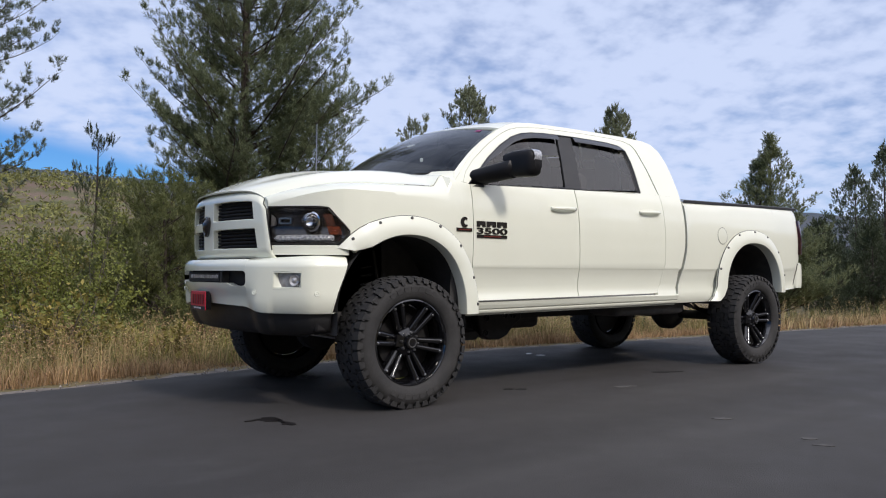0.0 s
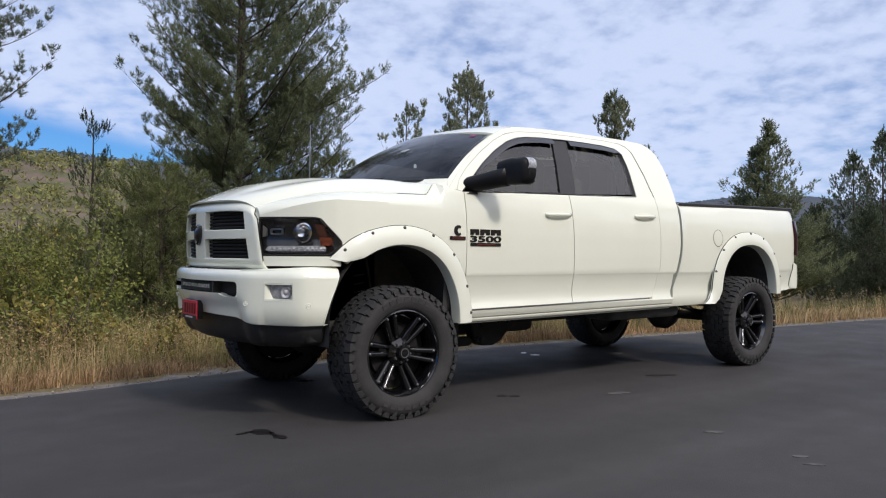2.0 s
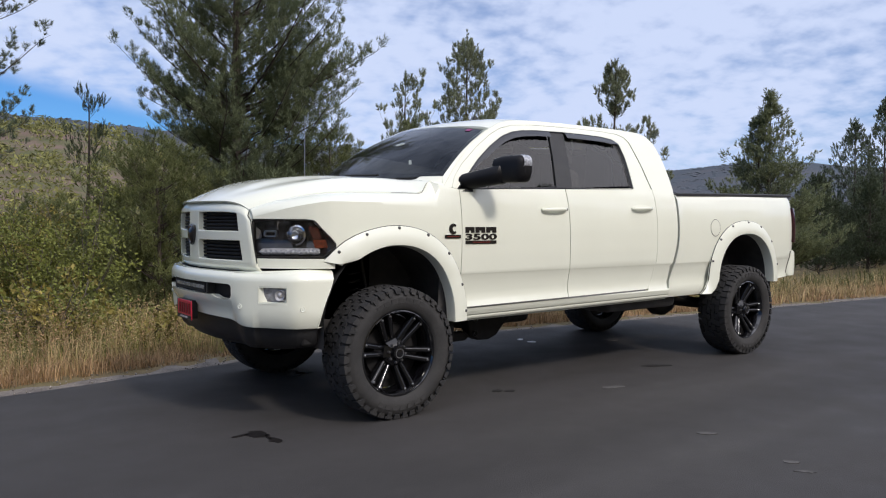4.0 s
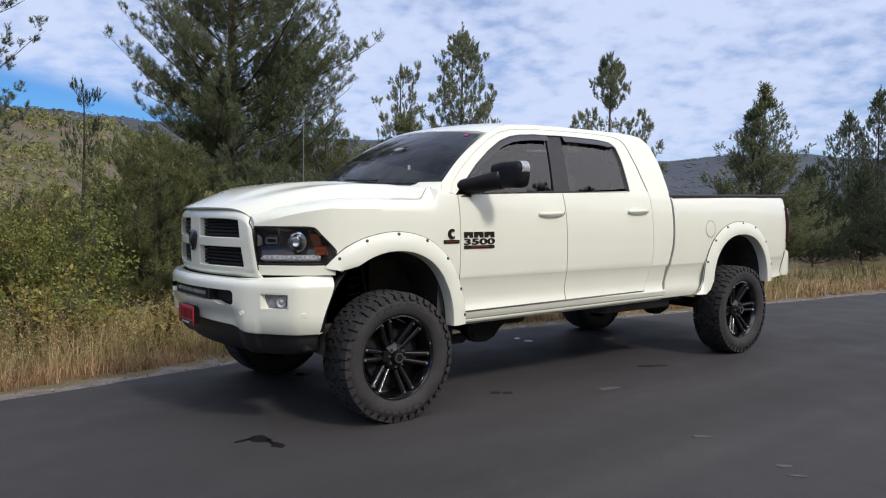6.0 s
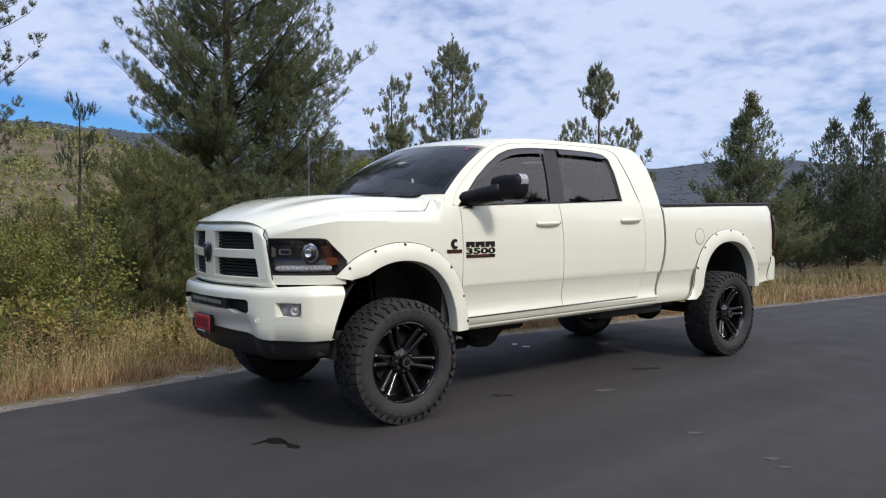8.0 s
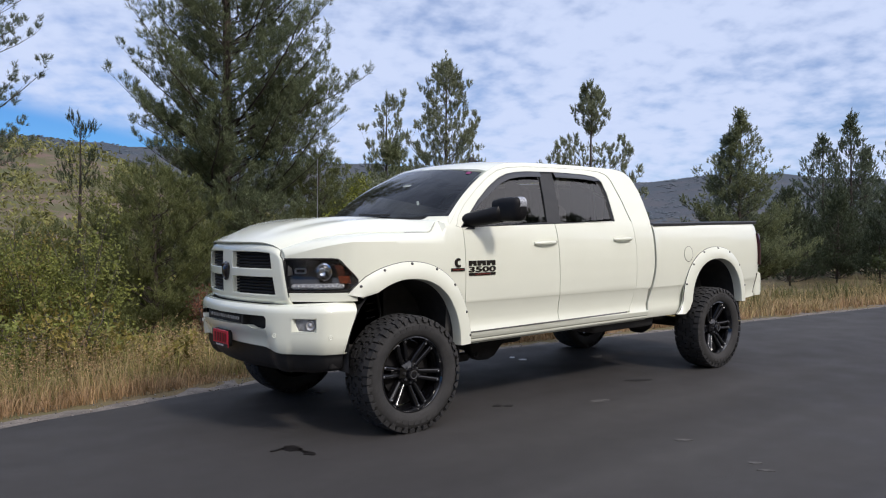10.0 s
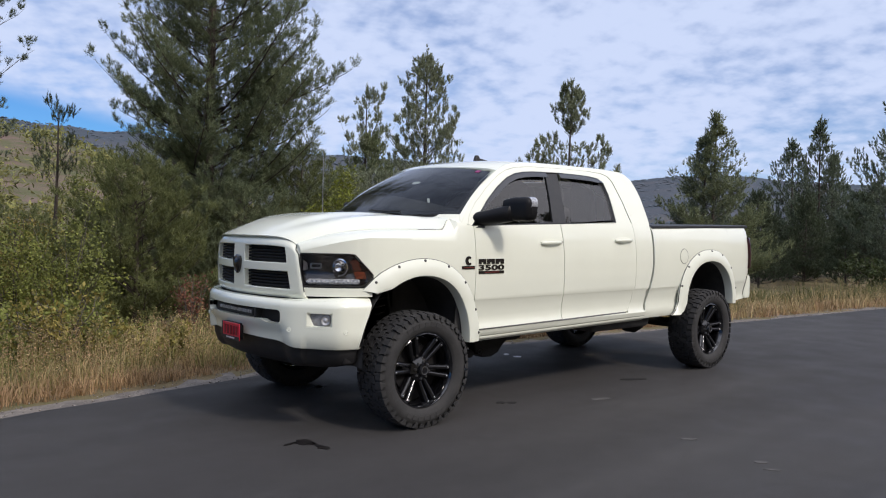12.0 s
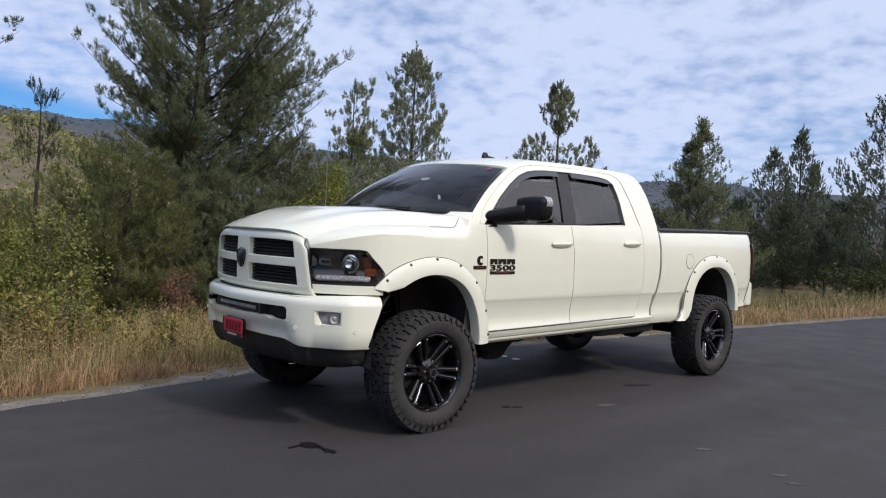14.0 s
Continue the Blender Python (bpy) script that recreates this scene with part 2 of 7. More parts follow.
def part(name, g, material, parent=None, label="", smooth=32, bevel=0.0, fix=True):
    me = bpy.data.meshes.new(name)
    me.from_pydata(g.v, [], g.f)
    if fix:
        bm = bmesh.new()
        bm.from_mesh(me)
        bmesh.ops.remove_doubles(bm, verts=bm.verts, dist=0.00002)
        bmesh.ops.recalc_face_normals(bm, faces=bm.faces)
        bm.to_mesh(me)
        bm.free()
    me.materials.append(material)
    me.shade_smooth()
    me.set_sharp_from_angle(angle=radians(smooth))
    ob = new(name, me)
    if parent:
        ob.parent = parent
    if bevel:
        md = ob.modifiers.new("bevel", "BEVEL")
        md.width, md.segments, md.limit_method, md.angle_limit = bevel, 2, "ANGLE", radians(40)
    return tagged(ob, label)


def both(name, g, material, parent, label="", **kw):
    return part(name, g, material, parent, label, **kw), part(name, g.mirrored(), material, parent, label, **kw)


def fast_mesh(name, verts, tris, material, parent=None, smooth=False):
    verts, tris = np.asarray(verts, dtype=np.float32), np.asarray(tris, dtype=np.int32)
    me = bpy.data.meshes.new(name)
    me.vertices.add(len(verts))
    me.vertices.foreach_set("co", verts.ravel())
    k = tris.shape[1]
    me.loops.add(tris.size)
    me.loops.foreach_set("vertex_index", tris.ravel())
    me.polygons.add(len(tris))
    me.polygons.foreach_set("loop_start", np.arange(0, tris.size, k, dtype=np.int32))
    me.update(calc_edges=True)
    me.materials.append(material)
    if smooth:
        me.shade_smooth()
    ob = new(name, me)
    if parent:
        ob.parent = parent
    return ob


def thing(name, label, category, at=(0, 0, 0), group="", kind=""):
    e = new(name)
    e.location = at
    e.empty_display_size = 0.2
    return tagged(e, label, category, group, kind)


def ease(a, b, v):
    v = min(1.0, max(0.0, (v - a) / (b - a)))
    return v * v * (3 - 2 * v)


def interp(v, xs, ys):
    return float(np.interp(v, xs, ys))

# ---- ground ----
EDGE_X = [-60, -20, -6, -2, 0, 3, 8, 13, 20, 40, 80, 160]
EDGE_Y = [-14, -3.0, 0.25, 1.12, 1.45, 1.48, 0.95, 0.42, -0.4, -4.0, -16, -58]
NEAR_W = 8.4


def edge(x):
    return interp(x, EDGE_X, EDGE_Y)


def ridge(a):
    """How high the skyline stands, as a slope, in the direction a (radians from +x)."""
    d = math.degrees(a)
    base = interp(d, [-180, -60, -20, 0, 20, 45, 60, 75, 90, 110, 140, 180], [0.05, 0.05, 0.05, 0.055, 0.059, 0.068, 0.086, 0.100, 0.108, 0.115, 0.08, 0.05])
    return base + 0.012 * noise.noise(Vector((math.cos(a) * 7, math.sin(a) * 7, 1.3))) + 0.005 * noise.noise(Vector((math.cos(a) * 23, math.sin(a) * 23, 4.3)))


def ground_z(x, y):
    e = edge(x)
    d = y - e
    if d < -NEAR_W:
        d = (-NEAR_W - d)
        # unseen hill behind the camera, added to hold back low sky light
        z = -0.10 * ease(0.2, 1.5, d) + 0.44 * max(0.0, min(d - 2.5, 110)) * ease(1.5, 8, d)
    elif d < 0:
        return -0.05
    else:
        z = -0.035 - 0.10 * ease(0.3, 1.6, d) - 0.105 * max(0.0, min(d, 17) - 1.2) - 0.012 * max(0.0, min(d, 90) - 17)
    r = math.hypot(x, y)
    z += 0.06 * ease(0.2, 3, abs(d)) * noise.noise(Vector((x * 0.45, y * 0.45, 0))) + 0.35 * ease(4, 30, abs(d)) * noise.noise(Vector((x * 0.07, y * 0.07, 5)))
    a = math.atan2(y, x)
    # a nearer brown slope on one side of the valley, forested ridges behind
    near = ease(55, 80, math.degrees(a)) * (1 - ease(125, 160, math.degrees(a)))
    if near > 0:
        z += near * 34 * ease(60, 330, r) * (1 + 0.18 * noise.noise(Vector((x * 0.012, y * 0.012, 9))))
    if r > 200:
        z += (ridge(a) * 1500 + 6) * ease(260, 1500, r) * (1 + 0.25 * noise.noise(Vector((x * 0.004, y * 0.004, 2))) * (1 - ease(1100, 1500, r))) - near * 34 * ease(400, 1500, r)
    if r > 1500:
        z -= 60 * ease(1500, 2600, r)
    return z




def hill_material():
    m, n, l, b = node_mat("valley_ground")
    b.inputs["Roughness"].default_value = 0.95
    b.inputs["Specular IOR Level"].default_value = 0.15
    tc = n.new("ShaderNodeTexCoord")

    def ns(scale, detail=6.0, rough=0.6):
        t = n.new("ShaderNodeTexNoise")
        t.inputs["Scale"].default_value, t.inputs["Detail"].default_value, t.inputs["Roughness"].default_value = scale, detail, rough
        l.new(tc.outputs["Object"], t.inputs["Vector"])
        return t.outputs[0]

    def step(v, a, c):
        r = n.new("ShaderNodeMapRange")
        r.inputs["From Min"].default_value, r.inputs["From Max"].default_value = a, c
        l.new(v, r.inputs["Value"])
        return r.outputs[0]

    def mix(f, a, c):
        x = n.new("ShaderNodeMixRGB")
        for sock, v in zip(x.inputs, (f, a, c)):
            if isinstance(v, tuple):
                sock.default_value = (*v, 1)
            else:
                l.new(v, sock)
        return x.outputs[0]

    # close by: dry grass and soil; far off: brown cut slopes with dark woods, their blue haze put into the farthest
    # colour
    near = mix(step(ns(0.5, 8), 0.38, 0.62), (0.22, 0.160, 0.085), (0.12, 0.115, 0.050))
    near = mix(step(ns(11.0, 4), 0.35, 0.75), near, (0.16, 0.12, 0.07))
    slope = mix(step(ns(0.09, 9, 0.78), 0.40, 0.58), (0.168, 0.116, 0.098), (0.100, 0.104, 0.048))
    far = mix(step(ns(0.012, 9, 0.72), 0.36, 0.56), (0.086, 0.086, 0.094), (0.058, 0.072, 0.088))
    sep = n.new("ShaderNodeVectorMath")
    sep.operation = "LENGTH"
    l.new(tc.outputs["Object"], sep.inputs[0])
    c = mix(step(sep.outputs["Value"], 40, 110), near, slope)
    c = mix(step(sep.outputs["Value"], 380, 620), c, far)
    l.new(c, b.inputs["Base Color"])
    bp = n.new("ShaderNodeBump")
    bp.inputs["Strength"].default_value, bp.inputs["Distance"].default_value = 0.7, 0.05
    l.new(ns(14, 6), bp.inputs["Height"])
    l.new(bp.outputs[0], b.inputs["Normal"])
    return m


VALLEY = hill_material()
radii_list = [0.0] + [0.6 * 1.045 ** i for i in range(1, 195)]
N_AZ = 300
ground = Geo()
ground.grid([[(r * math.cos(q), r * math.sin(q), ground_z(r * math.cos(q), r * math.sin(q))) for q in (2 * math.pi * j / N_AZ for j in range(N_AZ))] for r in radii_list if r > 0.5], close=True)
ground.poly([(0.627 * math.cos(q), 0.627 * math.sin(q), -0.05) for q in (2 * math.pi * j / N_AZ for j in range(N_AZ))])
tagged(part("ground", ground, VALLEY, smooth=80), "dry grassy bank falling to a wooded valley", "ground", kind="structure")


def asphalt_material():
    m, n, l, b = node_mat("worn_asphalt")
    tc = n.new("ShaderNodeTexCoord")

    def ns(scale, detail, rough=0.55, dist=0.0, stretch=(1, 1, 1)):
        mp = n.new("ShaderNodeMapping")
        mp.inputs["Scale"].default_value = stretch
        l.new(tc.outputs["Object"], mp.inputs[0])
        t = n.new("ShaderNodeTexNoise")
        t.inputs["Scale"].default_value, t.inputs["Detail"].default_value = scale, detail
        t.inputs["Roughness"].default_value, t.inputs["Distortion"].default_value = rough, dist
        l.new(mp.outputs[0], t.inputs["Vector"])
        return t.outputs[0]

    def step(v, a, c, lo=0.0, hi=1.0):
        r = n.new("ShaderNodeMapRange")
        r.inputs["From Min"].default_value, r.inputs["From Max"].default_value = a, c
        r.inputs["To Min"].default_value, r.inputs["To Max"].default_value = lo, hi
        l.new(v, r.inputs["Value"])
        return r.outputs[0]

    def mix(f, a, c, mode="MIX"):
        x = n.new("ShaderNodeMixRGB")
        x.blend_type = mode
        for sock, v in zip(x.inputs, (f, a, c)):
            if isinstance(v, tuple):
                sock.default_value = (*v, 1)
            elif isinstance(v, float):
                sock.default_value = v
            else:
                l.new(v, sock)
        return x.outputs[0]

    c = mix(step(ns(0.7, 5, 0.6, 0.4, (0.25, 1, 1)), 0.35, 0.65), (0.031, 0.0288, 0.0276), (0.050, 0.047, 0.045))
    c = mix(step(ns(1.3, 5, 0.6, 0.3, (0.07, 1, 1)), 0.52, 0.72, 0.0, 0.55), c, (0.074, 0.070, 0.067))
    c = mix(step(ns(3.0, 6, 0.65), 0.55, 0.8, 0.0, 0.5), c, (0.052, 0.0485, 0.046))
    c = mix(step(ns(240.0, 2), 0.35, 0.7, 0.0, 0.5), c, (0.062, 0.059, 0.056))
    c = mix(step(ns(1.6, 6, 0.7, 0.8, (0.45, 1, 1)), 0.58, 0.80, 0.0, 0.6), c, (0.075, 0.072, 0.069))
    l.new(c, b.inputs["Base Color"])
    l.new(step(ns(2.0, 4), 0.3, 0.7, 0.62, 0.82), b.inputs["Roughness"])
    b.inputs["Specular IOR Level"].default_value = 0.22
    bp = n.new("ShaderNodeBump")
    bp.inputs["Strength"].default_value, bp.inputs["Distance"].default_value = 0.6, 0.006
    l.new(ns(170.0, 3), bp.inputs["Height"])
    l.new(bp.outputs[0], b.inputs["Normal"])
    return m


ASPHALT = asphalt_material()
road = Geo()
xs_road = [-60 + 0.25 * i for i in range(int(220 / 0.25))]
rows = []
for x in xs_road:
    wob = 0.05 * noise.noise(Vector((x * 1.7, 0, 0))) + 0.03 * noise.noise(Vector((x * 6.1, 3, 0)))
    e = edge(x)
    rows.append([(x, e + 0.05 + wob, -0.06), (x, e + wob, -0.006), (x, e - 0.12 + wob, 0.0)] + [(x, e - 0.12 - (NEAR_W - 0.2) * k / 8, 0.0) for k in range(1, 9)] + [(x, e - NEAR_W, -0.06)])
road.grid(rows)
tagged(part("road", road, ASPHALT, smooth=60), "dark worn asphalt road with a crumbled edge", "road", kind="structure")

GRAVEL = paint("roadside_gravel", (0.21, 0.180, 0.150), 0.95, c2=(0.120, 0.105, 0.090), scale=5, detail=8, bump=0.8, bump_scale=60, fine=0.35, fine_scale=55)
shoulder = Geo()
rows = []
for i in range(500):
    x = -30 + 0.2 * i
    e = edge(x)
    w = 0.62 + 0.18 * noise.noise(Vector((x * 0.8, 7, 0)))
    rows.append([(x, e - 0.02 + 0.05, -0.03)] + [(x, e + 0.03 + w * k, -0.022 - 0.03 * k + 0.012 * noise.noise(Vector((x * 4, k * 9, 2)))) for k in (0.25, 0.5, 0.75)] + [(x, e + 0.1 + w, -0.16)])
shoulder.grid(rows)
tagged(part("shoulder", shoulder, GRAVEL, smooth=60), "pale gravel shoulder beside the asphalt", "gravel", kind="structure")

# oil stains and pale scuffs on the asphalt
OIL = paint("oil_stain", (0.006, 0.005, 0.005), 0.55, c2=(0.014, 0.012, 0.011), scale=30, spec=0.25)
FADED = paint("faded_oil", (0.013, 0.0125, 0.012), 0.85, c2=(0.022, 0.021, 0.020), scale=24, spec=0.2)
SCUFF = paint("pale_scuff", (0.120, 0.115, 0.110), 0.9, c2=(0.058, 0.055, 0.053), scale=40, spec=0.2)


def stain(name, label, x, y, rx, ry, turn, material, seed):
    g = Geo()
    rnd = random.Random(seed)
    ring = []
    for j in range(30):
        q = 2 * math.pi * j / 30
        k = 1 + 0.45 * noise.noise(Vector((math.cos(q) * 1.6, math.sin(q) * 1.6, seed * 3.1))) + 0.12 * rnd.uniform(-1, 1)
        px, py = rx * k * math.cos(q), ry * k * math.sin(q)
        ring.append((x + px * math.cos(turn) - py * math.sin(turn), y + px * math.sin(turn) + py * math.cos(turn), 0.004))
    low = [(p[0], p[1], 0.0005) for p in ring]
    g.grid([low, ring], close=True)
    g.poly(ring)
    return tagged(part(name, g, material, fix=True), label, "litter" if name == "white_fleck" else "stain")


stain("oil_stain", "small glossy black oil stain on the asphalt", -0.857, -0.832, 0.060, 0.070, 0.3, OIL, 1)
stain("oil_stain", "thin black oil trail on the asphalt", -0.945, -0.806, 0.060, 0.014, 0.15, OIL, 12)
stain("oil_stain", "narrow neck of an oil stain on the asphalt", -0.826, -0.925, 0.014, 0.050, -0.15, OIL, 13)
stain("oil_stain", "small black oil drop on the asphalt", -0.818, -1.005, 0.034, 0.048, 0.2, OIL, 2)
stain("oil_stain", "dark oil drip on the asphalt beside the truck", 2.84, -0.895, 0.125, 0.038, -0.46, FADED, 3)
stain("oil_stain", "faded dark patch on the asphalt", 1.055, -0.81, 0.038, 0.035, -0.3, FADED, 4)
stain("oil_stain", "faded dark patch on the asphalt", 1.125, -0.87, 0.035, 0.03, -0.3, FADED, 14)
# white flecks under the truck; sunlit brightness is put into their colour
FLECK = paint("sun_bright_white", (0.80, 0.80, 0.78), 0.6, c2=(0.68, 0.68, 0.66), scale=30)
for sx, sy, rx, ry, sd in ((2.850, 0.69, 0.040, 0.045, 31), (2.860, 0.88, 0.042, 0.028, 32), (0.148, 0.622, 0.035, 0.05, 33)):
    stain("white_fleck", "small white fleck on the asphalt, coloured sun-bright", sx, sy, rx, ry, 0.3, FLECK, sd)
stain("road_scuff", "pale scuff mark on the asphalt under the truck", 3.68, 0.31, 0.09, 0.07, 0.1, SCUFF, 5)
stain("road_scuff", "pale scuff mark on the asphalt behind a wheel", 0.12, 0.62, 0.14, 0.06, 0.4, SCUFF, 6)
for sx, sy, rx, ry, tn, sd in ((1.85, -1.23, 0.10, 0.030, -0.3, 7), (1.33, -2.39, 0.055, 0.026, -0.7, 8), (1.225, -2.975, 0.045, 0.022, -0.8, 9), (1.13, -3.09, 0.055, 0.016, -0.9, 10)):
    stain("road_scuff", "pale scuff mark on the open asphalt", sx, sy, rx, ry, tn, SCUFF, sd)

# ---- pickup truck ----
truck = thing("pickup_truck", "lifted white crew-cab pickup truck parked on the asphalt", "truck")
WZ = [0.50, 0.58, 0.64, 0.675, 0.69, 0.74, 0.82, 0.899, 0.906, 1.05, 1.20, 1.30, 1.40, 1.48, 1.55, 1.75, 1.95, 2.05, 2.10]
WY = [0.86, 0.918, 0.950, 0.963, 0.956, 0.940, 0.949, 0.968, 0.974, 0.986, 0.988, 0.980, 0.964, 0.944, 0.916, 0.835, 0.742, 0.69, 0.655]
FX = [-0.86, -0.805, -0.73, -0.65, -0.58, -0.52, -0.43, -0.30, 0.0, 0.4]
FY = [0.56, 0.646, 0.735, 0.815, 0.87, 0.908, 0.945, 0.962, 0.975, 1.0]


def half_width(x, z):
    w = interp(z, WZ, WY)
    f = interp(x, FX, FY)
    k = 0.03
    w = min(w, f) - k * math.exp(-abs(w - f) / k) * 0.5
    if x > 3.0:
        w -= 0.012 * ease(3.0, 3.1, x) + 0.02 * ease(4.4, 5.1, x)
    return w


def side(x, z, out=0.0):
    return (x, -(half_width(x, z) + out), z)


def side_panel(x_lo, x_hi, z_lo, z_hi, nu, nv, depth=0.03, out=0.0):
    """A body panel between four border lines; the x borders run with height, the z borders with length."""
    rows = []
    for j in range(nv + 1):
        v = j / nv
        row = []
        for i in range(nu + 1):
            u = i / nu
            x = x_lo(v) + (x_hi(v) - x_lo(v)) * u
            z = z_lo(x) + (z_hi(x) - z_lo(x)) * v
            if nv > 20 and abs(j - nv * 0.25) < 2.1:
                # rows gathered at the body crease
                k = j - int(nv * 0.25)
                z = 0.902 + 0.006 * k if abs(k) < 2 else z
            row.append(side(x, z, out))
        rows.append(row)
    return Geo().panel(rows, (0, depth, 0))


def belt(x):
    return interp(x, [0.55, 1.5, 2.45, 3.05], [1.486, 1.520, 1.552, 1.557])


def sill(x):
    return interp(x, [0.5, 1.66, 2.9], [0.672, 0.685, 0.700])


GAP = 0.0035
# doors under the belt line
front_door = both("front_door", side_panel(lambda v: 0.573, lambda v: 1.656 - 0.026 * v - GAP, sill, belt, 26, 26), WHITE, truck, "white front door")
rear_door = both("rear_door", side_panel(lambda v: 1.656 - 0.026 * v + GAP, lambda v: 2.735 - 0.02 * v - 0.10 * (1 - v) ** 8 - GAP / 2, sill, belt, 26, 26), WHITE, truck, "white rear door")


def door_end(v):
    """The rear door's trailing edge, for a height v of the way from the cab's foot to the belt."""
    k = max(0.0, (0.64 + 0.888 * v - 0.697) / 0.831)
    return 2.735 - 0.02 * k - 0.10 * (1 - k) ** 8


both("cab_corner", side_panel(lambda v: door_end(v) + GAP / 2, lambda v: 2.900 + 0.108 * ease(0.0, 0.58, v), lambda x: 0.64, belt, 8, 26), WHITE, truck)
rock = []
for v in [k / 20 for k in range(21)]:
    # shallow ribs along the lower half
    rib = -0.005 * max(0.0, math.sin(v * 6 * math.pi)) * (v < 0.67) - 0.012 * (1 - ease(0.0, 0.12, v))
    rock.append([side(0.50 + 2.43 * i / 40, interp(0.50 + 2.43 * i / 40, [0.5, 2.9], [0.565, 0.592]) * (1 - v) + (sill(0.50 + 2.43 * i / 40) - 0.012) * v, rib) for i in range(41)])
both("rocker_panel", Geo().panel(rock, (0, 0.08, 0)), WHITE, truck, "white ribbed rocker panel", smooth=25)
# thin dark strip along the sill
strip = Geo()
strip.grid([[side(0.6 + 2.0 * i / 30, sill(0.6 + 2.0 * i / 30) + dz, out) for i in range(31)] for dz, out in ((-0.013, -0.004), (-0.011, 0.002), (-0.005, 0.002), (-0.001, -0.004))])
both("sill_trim", strip, paint("grey_sill_trim", (0.10, 0.098, 0.09), 0.4), truck, "grey sill trim strip")
shell = Geo()
shell.grid([[(x, -(half_width(x, z) - 0.045), z) for x in (0.42, 1.0, 1.6, 2.2, 2.8, 3.0)] for z in (0.58, 0.7, 0.9, 1.2, 1.4, 1.50)])
both("inner_door_shell", shell, LINER, truck)

# greenhouse: door frames and the outer cab frame as rings round the glass
def ring_samples(pts, n):
    pts = [Vector((p[0], 0, p[1])) for p in pts]
    ln = [0.0]
    for a, b in zip(pts, pts[1:]):
        ln.append(ln[-1] + (b - a).length)
    out = []
    for i in range(n):
        s = ln[-1] * i / (n - 1)
        out.append((float(np.interp(s, ln, [p.x for p in pts])), float(np.interp(s, ln, [p.z for p in pts]))))
    return out


GLASS_LINE = [(0.555, 1.490), (0.632, 1.556), (0.811, 1.715), (0.964, 1.823), (1.116, 1.910), (1.234, 1.952), (1.345, 1.972), (1.50, 1.985), (1.67, 1.990), (1.80, 1.994), (2.02, 1.995), (2.258, 1.991), (2.40, 1.976), (2.467, 1.940), (2.484, 1.83), (2.476, 1.696), (2.464, 1.545)]
FRAME_LINE = [(0.515, 1.500), (0.553, 1.575), (0.653, 1.675), (0.824, 1.803), (1.0, 1.914), (1.123, 1.972), (1.26, 2.006), (1.477, 2.026), (1.718, 2.033), (2.045, 2.039), (2.287, 2.039), (2.487, 2.030), (2.575, 2.005), (2.615, 1.96), (2.660, 1.787), (2.685, 1.66), (2.712, 1.545)]
CAB_LINE = [(0.44, 1.505), (0.605, 1.675), (0.79, 1.832), (0.985, 1.947), (1.115, 2.010), (1.25, 2.044), (1.45, 2.062), (1.62, 2.068), (1.85, 2.073), (2.15, 2.076), (2.55, 2.076), (2.80, 2.066), (2.895, 2.045), (2.97, 1.985), (3.012, 1.856), (3.026, 1.63), (3.024, 1.545)]


def frame_ring(a, b, n=90, inset=0.0, fix=0.0, deep=0.03):
    ra, rb = ring_samples(a, n), ring_samples(b, n)
    rows = []
    for k in (0.0 + fix, 0.25, 0.5, 0.75, 1.0 - fix):
        rows.append([side(pa[0] + (pb[0] - pa[0]) * k, pa[1] + (pb[1] - pa[1]) * k, inset) for pa, pb in zip(ra, rb)])
    return Geo().panel(rows, (0, deep, 0))


both("door_frame", frame_ring(GLASS_LINE, FRAME_LINE, fix=0.03, inset=0.0006), WHITE, truck, "white upper door frame")
both("cab_frame", frame_ring(FRAME_LINE, CAB_LINE, fix=0.03, inset=0.0006, deep=0.05), WHITE, truck, "white cab pillar and roof rail")

# side glass, pillar cover, seals and rain visors
def z_glass(x):
    return float(np.interp(x, [p[0] for p in GLASS_LINE[:14]], [p[1] for p in GLASS_LINE[:14]]))


front_outline = [(0.572, 1.494)] + [(x, z_glass(x) + 0.003) for x in (0.63, 0.72, 0.81, 0.90, 0.98, 1.06, 1.17, 1.27, 1.45, 1.64)] + [(1.655, 1.985), (1.535, 1.515)]
rear_outline = [(1.712, 1.535), (1.818, 1.985)] + [(x, z_glass(x) + 0.003) for x in (1.83, 1.95, 2.15, 2.33, 2.40)] + [(2.464, 1.94), (2.482, 1.83), (2.475, 1.696), (2.466, 1.548)]


def pane(outline, inset, nz=8):
    """Curved pane: the outline is cut into level rows that follow the body's curve."""
    zs = [p[1] for p in outline]
    z0, z1 = min(zs), max(zs)
    rows = []
    for k in range(nz + 1):
        z = z0 + 0.001 + (z1 - z0 - 0.002) * k / nz
        hit = []
        m = len(outline)
        for i in range(m):
            (xa, za), (xb, zb) = outline[i], outline[(i + 1) % m]
            if (za - z) * (zb - z) <= 0 and za != zb:
                hit.append(xa + (xb - xa) * (z - za) / (zb - za))
        lo, hi = min(hit), max(hit)
        rows.append([side(lo + (hi - lo) * i / 6, z, -inset) for i in range(7)])
    return Geo().grid(rows)


